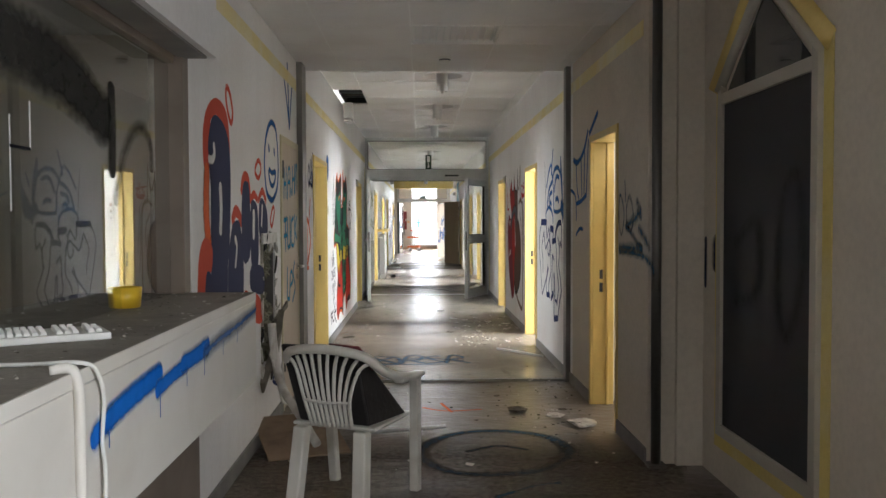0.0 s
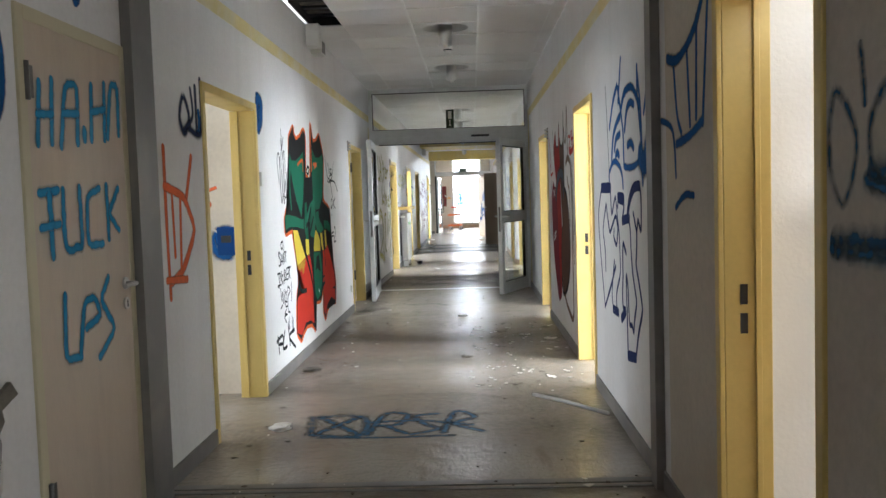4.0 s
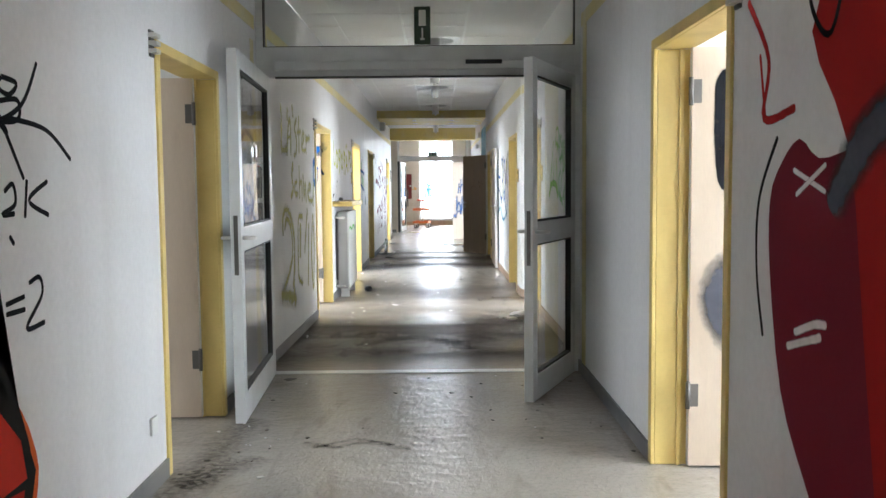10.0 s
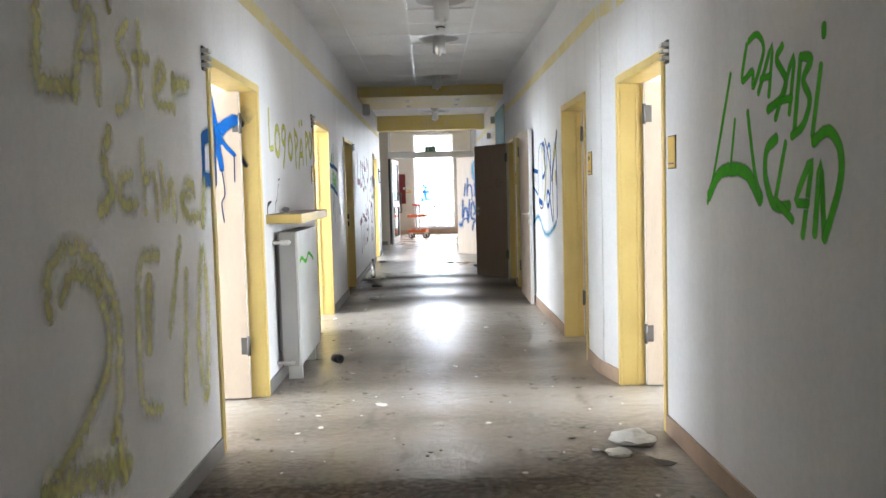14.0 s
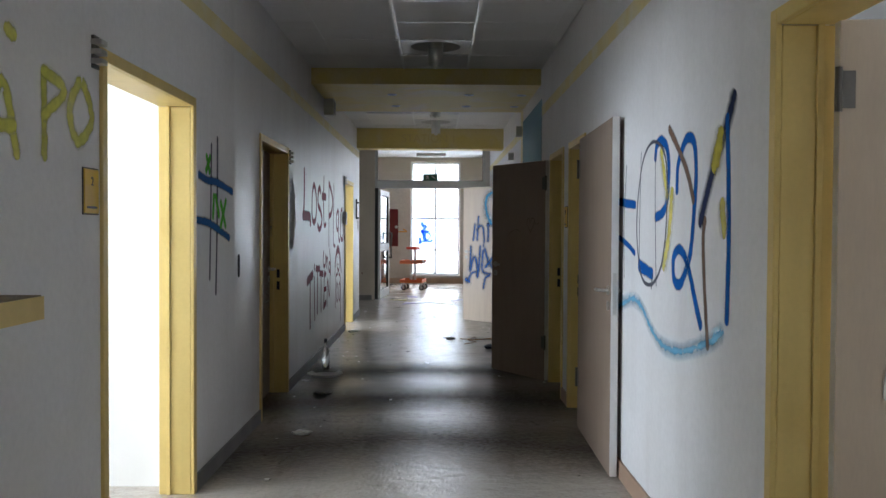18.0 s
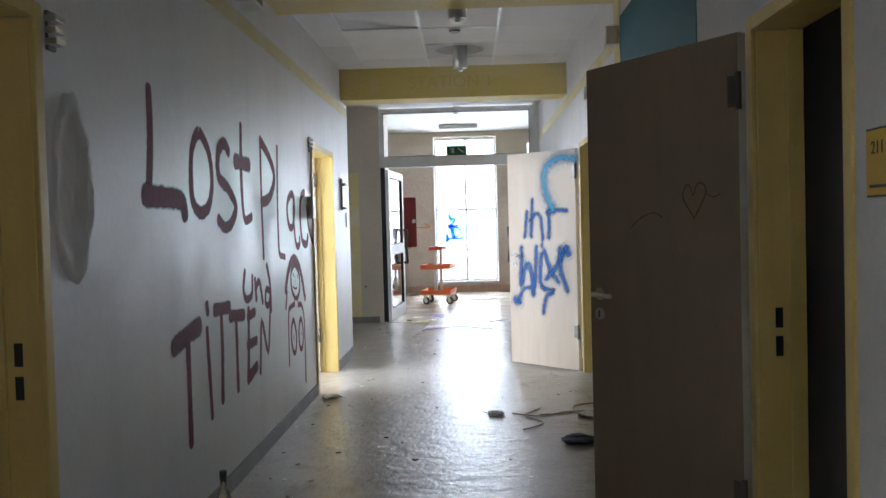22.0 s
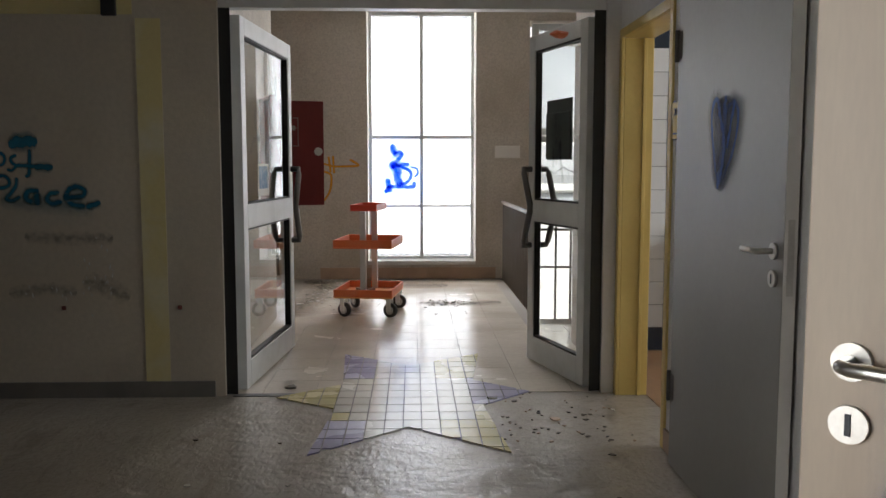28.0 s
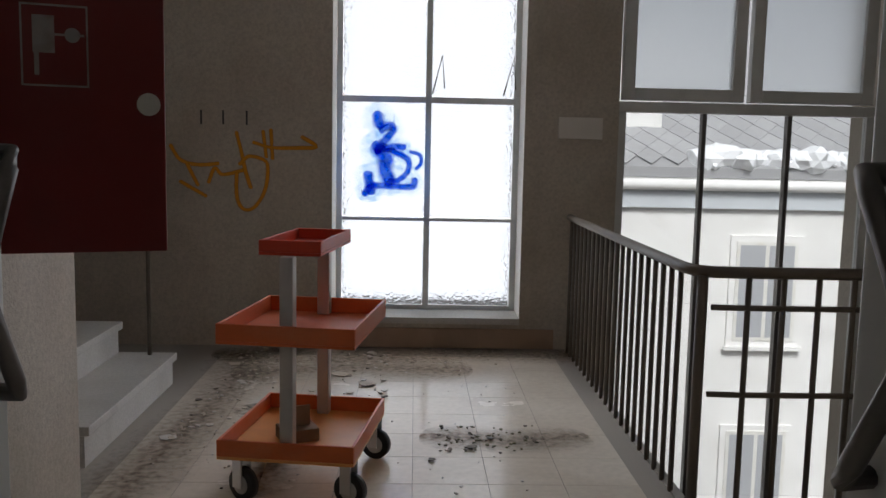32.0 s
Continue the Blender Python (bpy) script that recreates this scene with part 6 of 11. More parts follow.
paint_on("graffiti_tag", "short black marker tag near the skirting", LEFT, [
    (INK, 0.03, "-", [(11.90, 0.35), (11.93, 0.22)]),
    (INK, 0.03, "-", [(11.86, 0.32), (12.05, 0.34), (12.06, 0.28), (11.94, 0.29)]),
    (INK, 0.03, "-", [(12.14, 0.36), (12.06, 0.24), (12.20, 0.23)]),
    (INK, 0.03, "-", [(12.27, 0.38), (12.31, 0.22)]),
    (INK, 0.03, "-", [(12.49, 0.32), (12.29, 0.29), (12.51, 0.17)]),
])
paint_on("graffiti_tag", "small black marker scrawl beside a mural", LEFT, [
    (INK, 0.018, "-", [(14.28, 1.82), (14.40, 1.62), (14.52, 1.59)]),
    (INK, 0.018, "-", [(14.46, 1.76), (14.51, 1.65)]),
    (INK, 0.018, "-", [(14.58, 1.70), (14.67, 1.69), (14.62, 1.65), (14.55, 1.67), (14.58, 1.70)]),
    (INK, 0.018, "-", [(14.81, 1.77), (14.70, 1.63), (14.52, 1.56), (14.39, 1.57)]),
    (INK, 0.018, "-", [(14.53, 1.62), (14.67, 1.64), (14.67, 1.58), (14.54, 1.57), (14.53, 1.62)]),
    (INK, 0.018, "-", [(14.52, 1.59), (14.60, 1.53), (14.56, 1.58)]),
    (INK, 0.018, "-", [(14.61, 1.58), (14.86, 1.56), (15.04, 1.47)]),
    (INK, 0.018, "-", [(14.58, 1.55), (14.69, 1.40)]),
    (INK, 0.018, "-", [(14.57, 1.36), (14.62, 1.38), (14.63, 1.32), (14.55, 1.29), (14.62, 1.29)]),
    (INK, 0.018, "-", [(14.71, 1.39), (14.69, 1.28)]),
    (INK, 0.018, "-", [(14.85, 1.39), (14.72, 1.33), (14.85, 1.28)]),
    (INK, 0.018, "-", [(14.59, 1.22), (14.61, 1.20)]),
    (INK, 0.018, "-", [(14.70, 1.07), (14.77, 1.08), (14.78, 1.02), (14.67, 0.93), (14.79, 0.93)]),
    (INK, 0.018, "-", [(14.55, 1.02), (14.66, 1.03)]),
    (INK, 0.018, "-", [(14.55, 0.99), (14.66, 0.99)]),
])
paint_on("graffiti_mural", "dark red and brown fruit mural with spiky crown on white wall", RIGHT, [
    (P_MAROON, 0, "f", [(14.59, 1.42), (14.46, 1.49), (14.33, 1.43), (14.14, 1.45), (13.90, 1.49), (13.78, 1.44), (13.74, 1.20), (13.72, 0.99), (13.81, 0.72), (13.81, 0.47), (13.85, 0.39), (13.98, 0.32), (14.15, 0.31), (14.38, 0.51), (14.56, 0.73), (14.66, 1.08), (14.67, 1.31)]),
    (P_CHERRY, 0, "f", [(14.39, 1.78), (14.17, 1.97), (14.08, 1.83), (13.89, 1.83), (13.82, 2.03), (13.77, 1.86), (13.78, 1.44), (13.74, 1.20), (13.72, 0.99), (13.82, 0.61), (13.93, 0.38), (14.06, 0.97), (14.16, 1.45)]),
    (P_BROWN, 0, "f", [(13.79, 1.89), (13.63, 1.81), (13.47, 1.85), (13.41, 2.09), (13.43, 1.41), (13.58, 1.26), (13.65, 1.08), (13.71, 1.26), (13.77, 1.52)]),
    (P_BROWN, 0, "f", [(13.44, 1.41), (13.29, 1.36), (13.15, 1.22), (13.09, 1.05), (13.07, 0.85), (13.12, 0.68), (13.26, 0.55), (13.50, 0.44), (13.70, 0.43), (13.80, 0.56), (13.82, 0.74), (13.75, 0.97), (13.65, 1.08), (13.58, 1.26)]),
    (INK, 0.05, "-", [(13.42, 1.41), (13.27, 1.35), (13.14, 1.21), (13.07, 1.00), (13.07, 0.83), (13.14, 0.67), (13.30, 0.53), (13.54, 0.43), (13.72, 0.43), (13.80, 0.56)]),
    (INK, 0.02, "-", [(13.65, 1.08), (13.75, 0.97), (13.82, 0.74)]),
    (GREY_SPRAY, 0.16, "-", [(14.22, 1.33), (14.06, 1.48), (13.84, 1.55), (13.65, 1.55), (13.54, 1.48), (13.53, 1.36)]),
    (BROWN_SPRAY, 0.07, "-", [(13.27, 1.63), (13.16, 1.67), (13.03, 1.66), (12.92, 1.60), (12.88, 1.41), (12.86, 1.17), (12.87, 0.86), (12.88, 0.54), (12.89, 0.33), (12.99, 0.27), (13.13, 0.29), (13.38, 0.34), (13.56, 0.41)]),
    (BROWN_SPRAY, 0.05, "-", [(13.18, 1.51), (13.12, 1.44), (13.04, 1.39), (13.02, 1.27), (13.03, 1.09)]),
    (INK, 0.03, "-", [(12.87, 1.64), (12.83, 1.47), (12.80, 1.23), (12.79, 1.01), (12.77, 0.77)]),
    (INK, 0.025, "-", [(12.79, 1.61), (12.77, 1.41), (12.73, 1.17), (12.70, 1.02)]),
    (BROWN_SPRAY, 0.05, "-", [(13.39, 1.95), (13.32, 1.83), (13.22, 1.86), (13.13, 2.12), (13.11, 1.88), (13.11, 1.69)]),
    (INK, 0.02, "-", [(14.44, 2.01), (14.39, 1.84), (14.27, 1.76), (14.16, 1.98), (14.11, 1.85), (13.91, 1.83), (13.82, 2.04)]),
    (INK, 0.02, "-", [(13.82, 2.04), (13.79, 1.88), (13.63, 1.81), (13.47, 1.85), (13.41, 2.10), (13.43, 1.42)]),
    (INK, 0.02, "-", [(14.62, 1.50), (14.76, 1.31), (14.77, 1.08), (14.71, 0.88)]),
    (WHITE_SPRAY, 0.03, "-", [(14.46, 0.93), (14.34, 0.97), (14.27, 0.98)]),
    (WHITE_SPRAY, 0.03, "-", [(14.51, 0.88), (14.30, 0.94)]),
    (WHITE_SPRAY, 0.02, "-", [(14.49, 1.40), (14.29, 1.34)]),
    (WHITE_SPRAY, 0.02, "-", [(14.29, 1.41), (14.47, 1.33)]),
])
paint_on("graffiti_tag", "red sprayed number 2.14 underlined on white wall", RIGHT, [
    (RED_SPRAY, 0.03, "-", [(13.02, 1.85), (12.95, 1.85), (12.91, 1.82), (13.00, 1.74), (12.87, 1.75)]),
    (RED_SPRAY, 0.03, "-", [(12.89, 1.85), (12.87, 1.84)]),
    (RED_SPRAY, 0.03, "-", [(12.83, 1.88), (12.80, 1.77)]),
    (RED_SPRAY, 0.03, "-", [(12.78, 1.89), (12.80, 1.82), (12.68, 1.82)]),
    (RED_SPRAY, 0.03, "-", [(12.75, 1.87), (12.71, 1.76)]),
    (RED_SPRAY, 0.03, "-", [(12.98, 1.71), (12.81, 1.73), (12.66, 1.75)]),
    (RED_SPRAY, 0.03, "-", [(12.93, 1.69), (12.70, 1.72)]),
    (RED_SPRAY, 0.03, "-", [(14.88, 1.96), (14.70, 1.75), (14.73, 1.57), (14.50, 1.58)]),
    (RED_SPRAY, 0.02, "-", [(14.72, 1.57), (14.77, 1.77)]),
])
paint_on("graffiti_tag", "navy outlined letter graffiti on white wall", RIGHT, [
    (NAVY, 0.07, "-", [(11.18, 1.39), (10.82, 1.39)]),
    (NAVY, 0.03, "-", [(11.18, 1.39), (11.33, 1.21), (11.27, 0.97), (11.12, 0.62)]),
    (NAVY, 0.03, "p", [(11.12, 0.62), (10.81, 0.82), (10.68, 0.92)]),
    (NAVY, 0.03, "p", [(10.82, 1.39), (10.80, 1.21), (10.64, 1.35), (10.59, 1.22), (10.53, 1.11), (10.51, 0.89), (10.66, 0.77), (10.68, 0.69), (10.61, 0.64)]),
    (NAVY, 0.06, "-", [(10.80, 0.65), (10.61, 0.65)]),
    (NAVY, 0.03, "p", [(10.80, 0.65), (10.84, 0.75), (10.72, 0.95)]),
    (NAVY, 0.03, "p", [(11.00, 1.29), (11.16, 1.12), (11.07, 1.00), (11.06, 0.86)]),
    (NAVY, 0.03, "p", [(11.00, 1.29), (10.93, 1.18), (10.87, 1.11), (10.79, 1.15), (10.64, 1.23), (10.57, 1.15), (10.63, 1.04), (10.73, 1.09), (10.71, 1.14)]),
    (NAVY, 0.07, "-", [(10.55, 1.33), (10.37, 1.32)]),
    (NAVY, 0.03, "p", [(10.55, 1.33), (10.57, 1.27)]),
    (NAVY, 0.035, "p", [(10.37, 1.32), (10.36, 1.28), (10.42, 1.20)]),
    (NAVY, 0.06, "-", [(10.42, 1.20), (10.21, 1.22)]),
    (NAVY, 0.035, "p", [(10.22, 1.22), (10.18, 1.15), (10.17, 1.03), (10.13, 0.92), (10.08, 0.85), (10.03, 0.78), (10.11, 0.67), (10.13, 0.60), (10.17, 0.64), (10.25, 0.63), (10.27, 0.73), (10.28, 0.84), (10.32, 0.90)]),
    (NAVY, 0.035, "p", [(10.32, 1.02), (10.41, 1.08), (10.43, 1.01), (10.43, 0.88), (10.46, 0.78), (10.45, 0.70), (10.37, 0.70)]),
    (NAVY, 0.06, "-", [(10.50, 0.63), (10.37, 0.69)]),
    (NAVY, 0.06, "-", [(10.25, 1.24), (10.18, 1.32), (10.06, 1.38), (9.91, 1.39)]),
    (NAVY, 0.03, "p", [(9.91, 1.39), (9.87, 1.34), (9.88, 1.15), (9.94, 1.20), (9.96, 1.22), (10.00, 1.15), (10.09, 1.25)]),
    (NAVY, 0.035, "p", [(10.00, 1.15), (10.01, 1.05), (10.04, 0.98), (9.96, 0.89), (9.87, 0.76), (10.00, 0.62), (10.08, 0.48)]),
    (NAVY, 0.06, "-", [(10.08, 0.48), (10.31, 0.45)]),
    (NAVY, 0.035, "p", [(10.31, 0.45), (10.32, 0.70), (10.33, 0.89)]),
])
paint_on("graffiti_tag", "blue sprayed loops and arcs high on white wall", RIGHT, [
    (BLUE_SPRAY, 0.05, "-", [(10.85, 1.42), (10.85, 1.48), (10.69, 1.54), (10.52, 1.52), (10.41, 1.46), (10.38, 1.39)]),
    (BLUE_SPRAY, 0.05, "-", [(10.50, 1.95), (10.40, 1.79), (10.35, 1.68), (10.34, 1.54), (10.31, 1.50), (10.11, 1.49), (9.94, 1.51), (9.87, 1.56)]),
    (BLUE_SPRAY, 0.05, "-", [(9.87, 1.56), (9.85, 1.61), (9.89, 1.74), (9.93, 1.85), (9.93, 1.99)]),
    (BLUE_SPRAY, 0.06, "-", [(10.40, 1.83), (10.29, 1.90), (10.10, 1.91), (9.96, 1.85), (9.89, 1.79)]),
    (BLUE_SPRAY, 0.06, "-", [(10.30, 1.70), (10.23, 1.80), (10.13, 1.83), (10.03, 1.81)]),
    (BLUE_SPRAY, 0.06, "-", [(10.75, 1.56), (10.68, 1.69), (10.55, 1.76), (10.44, 1.79)]),
    (BLUE_SPRAY, 0.06, "-", [(10.64, 1.61), (10.58, 1.67), (10.45, 1.69)]),
    (BLUE_SPRAY, 0.06, "-", [(10.60, 1.57), (10.55, 1.59), (10.49, 1.57)]),
    (BLUE_SPRAY, 0.06, "-", [(10.22, 1.61), (10.12, 1.62), (10.05, 1.59)]),
    (BLUE_SPRAY, 0.2, "-", [(9.87, 1.53), (9.77, 1.50), (9.68, 1.57), (9.57, 1.69)]),
    (BLUE_SPRAY, 0.05, "-", [(9.92, 1.95), (9.85, 1.75), (9.82, 1.40)]),
    (BLUE_SPRAY, 0.05, "-", [(10.81, 1.75), (10.67, 1.89), (10.52, 1.97)]),
    (INK, 0.015, "-", [(10.95, 2.02), (10.90, 1.81), (10.85, 1.45)]),
    (BLUE_SPRAY, 0.05, "-", [(10.39, 2.10), (10.49, 1.87)]),
    (BLUE_SPRAY, 0.04, "-", [(9.71, 1.84), (9.77, 1.74)]),
])
paint_on("graffiti_tag", "blue sprayed tag round a door frame", RIGHT, [
    (BLUE_SPRAY, 0.04, "-", [(9.39, 1.67), (9.18, 1.61), (9.13, 1.42)]),
    (BLUE_SPRAY, 0.04, "-", [(9.15, 1.89), (9.10, 1.68), (9.03, 1.59)]),
    (BLUE_SPRAY, 0.04, "-", [(8.93, 1.92), (8.89, 1.61)]),
    (BLUE_SPRAY, 0.04, "-", [(8.78, 2.00), (8.80, 1.63)]),
    (BLUE_SPRAY, 0.06, "-", [(8.65, 2.10), (8.82, 1.96), (9.07, 1.89), (9.26, 1.92)]),
    (BLUE_SPRAY, 0.04, "-", [(8.63, 2.03), (8.71, 1.60)]),
    (BLUE_SPRAY, 0.06, "-", [(8.29, 2.20), (8.58, 2.08)]),
    (BLUE_SPRAY, 0.04, "-", [(9.14, 1.29), (8.99, 1.34), (8.85, 1.34)]),
    (BLUE_SPRAY, 0.05, "-", [(9.11, 1.55), (8.90, 1.57), (8.72, 1.61)]),
])
paint_on("graffiti_tag", "faded blue sprayed tag with thick underline on white wall", RIGHT, [
    (FADED_BLUE, 0.04, "c", [(7.57, 1.58), (7.50, 1.53), (7.46, 1.45), (7.49, 1.36), (7.54, 1.32), (7.60, 1.40), (7.60, 1.51)]),
    (FADED_BLUE, 0.04, "-", [(7.44, 1.66), (7.43, 1.60), (7.42, 1.54)]),
    (FADED_BLUE, 0.04, "c", [(7.31, 1.56), (7.24, 1.49), (7.23, 1.41), (7.28, 1.35), (7.37, 1.38), (7.40, 1.47), (7.36, 1.54)]),
    (FADED_BLUE, 0.09, "-", [(7.38, 1.38), (7.22, 1.41), (7.10, 1.45)]),
    (FADED_BLUE, 0.09, "-", [(7.13, 1.52), (7.06, 1.47), (7.04, 1.44)]),
    (FADED_BLUE, 0.06, "-", [(7.41, 1.37), (7.27, 1.33), (7.13, 1.28), (7.02, 1.25)]),
    (FADED_BLUE, 0.09, "-", [(7.57, 1.23), (7.33, 1.24), (7.02, 1.24)]),
    (FADED_BLUE, 0.07, "-", [(7.58, 1.21), (7.28, 1.21), (7.00, 1.20), (6.81, 1.16), (6.76, 1.12)]),
    (FADED_BLUE, 0.08, "-", [(7.08, 1.36), (7.00, 1.33), (6.86, 1.26)]),
])
paint_on("graffiti_smiley", "blue sprayed smiley on white wall", LEFT, [
    (BLUE_SPRAY, 0.055, "c", [(7.95, 2.09), (8.14, 2.08), (8.23, 1.97), (8.26, 1.81), (8.22, 1.67), (8.10, 1.59), (7.97, 1.56), (7.80, 1.60), (7.73, 1.70), (7.71, 1.83), (7.78, 1.98)]),
    (BLUE_SPRAY, 0.06, "-", [(7.88, 1.92), (7.89, 1.90)]),
    (BLUE_SPRAY, 0.06, "-", [(8.09, 1.91), (8.10, 1.89)]),
    (BLUE_SPRAY, 0.05, "c", [(7.87, 1.76), (8.00, 1.75), (8.14, 1.76), (8.11, 1.70), (8.02, 1.66), (7.92, 1.68)]),
])
paint_on("graffiti_arrow", "blue sprayed arrow pointing down over a door", LEFT, [
    (BLUE_SPRAY, 0.05, "-", [(8.58, 2.49), (8.70, 2.34), (8.81, 2.16)]),
    (BLUE_SPRAY, 0.05, "-", [(9.01, 2.54), (8.92, 2.38), (8.83, 2.16)]),
    (BLUE_SPRAY, 0.06, "-", [(8.74, 2.63), (8.78, 2.39), (8.81, 2.15)]),
])
paint_on("graffiti_words", "faded blue sprayed words on a beige door", on_x(0.867), [
    (DOOR_BLUE, 0.05, "-", [(8.47, 1.80), (8.44, 1.59)]),
    (DOOR_BLUE, 0.05, "-", [(8.56, 1.82), (8.54, 1.60)]),
    (DOOR_BLUE, 0.05, "-", [(8.45, 1.69), (8.55, 1.70)]),
    (DOOR_BLUE, 0.05, "p", [(8.61, 1.59), (8.66, 1.82), (8.76, 1.83), (8.74, 1.61)]),
    (DOOR_BLUE, 0.05, "-", [(8.64, 1.71), (8.75, 1.72)]),
    (DOOR_BLUE, 0.06, "-", [(8.80, 1.66), (8.80, 1.63)]),
    (DOOR_BLUE, 0.05, "-", [(8.88, 1.84), (8.86, 1.63)]),
    (DOOR_BLUE, 0.05, "-", [(9.00, 1.86), (8.98, 1.64)]),
    (DOOR_BLUE, 0.05, "-", [(8.88, 1.74), (8.99, 1.76)]),
    (DOOR_BLUE, 0.05, "p", [(9.01, 1.65), (9.06, 1.87), (9.13, 1.87), (9.12, 1.67)]),
    (DOOR_BLUE, 0.05, "-", [(8.43, 1.42), (8.56, 1.43)]),
    (DOOR_BLUE, 0.06, "-", [(8.50, 1.41), (8.50, 1.20)]),
    (DOOR_BLUE, 0.05, "-", [(8.43, 1.30), (8.56, 1.31)]),
    (DOOR_BLUE, 0.05, "-", [(8.60, 1.43), (8.60, 1.23), (8.69, 1.22), (8.73, 1.24), (8.73, 1.44)]),
    (DOOR_BLUE, 0.05, "p", [(8.90, 1.44), (8.79, 1.41), (8.78, 1.22), (8.91, 1.22)]),
    (DOOR_BLUE, 0.05, "-", [(8.97, 1.45), (8.97, 1.24)]),
    (DOOR_BLUE, 0.05, "p", [(9.08, 1.44), (8.98, 1.34), (9.07, 1.27)]),
    (DOOR_BLUE, 0.05, "p", [(8.57, 1.05), (8.55, 0.82), (8.67, 0.81)]),
    (DOOR_BLUE, 0.05, "p", [(8.67, 0.83), (8.72, 1.01), (8.81, 1.02), (8.86, 0.94), (8.73, 0.91)]),
    (DOOR_BLUE, 0.05, "p", [(8.94, 1.08), (8.86, 1.00), (8.99, 0.87), (8.83, 0.78)]),
])
paint_on("graffiti_tag", "pale orange zigzag tag on white wall", LEFT, [
    (ORANGE_SPRAY, 0.05, "-", [(9.67, 1.65), (9.67, 1.21), (9.68, 0.91)]),
    (ORANGE_SPRAY, 0.05, "-", [(10.08, 1.62), (9.96, 1.37)]),
    (ORANGE_SPRAY, 0.06, "p", [(9.66, 1.46), (9.94, 1.41), (10.10, 1.23), (9.88, 1.03), (9.69, 0.98)]),
    (ORANGE_SPRAY, 0.04, "-", [(9.76, 1.41), (9.77, 1.11)]),
    (ORANGE_SPRAY, 0.04, "-", [(9.88, 1.41), (9.85, 1.03)]),
    (ORANGE_SPRAY, 0.05, "-", [(9.64, 1.00), (9.93, 0.98)]),
])
paint_on("graffiti_tag", "dark blue scrawl beside a door frame", LEFT, [
    (DARK_SPRAY, 0.06, "c", [(10.00, 1.93), (10.08, 1.83), (10.00, 1.74), (9.93, 1.82)]),
    (DARK_SPRAY, 0.06, "-", [(10.20, 2.00), (10.20, 1.77)]),
    (DARK_SPRAY, 0.06, "-", [(10.29, 2.05), (10.27, 1.76), (10.07, 1.77)]),
    (DARK_SPRAY, 0.05, "-", [(10.12, 1.98), (10.14, 1.84), (10.00, 1.76)]),
])
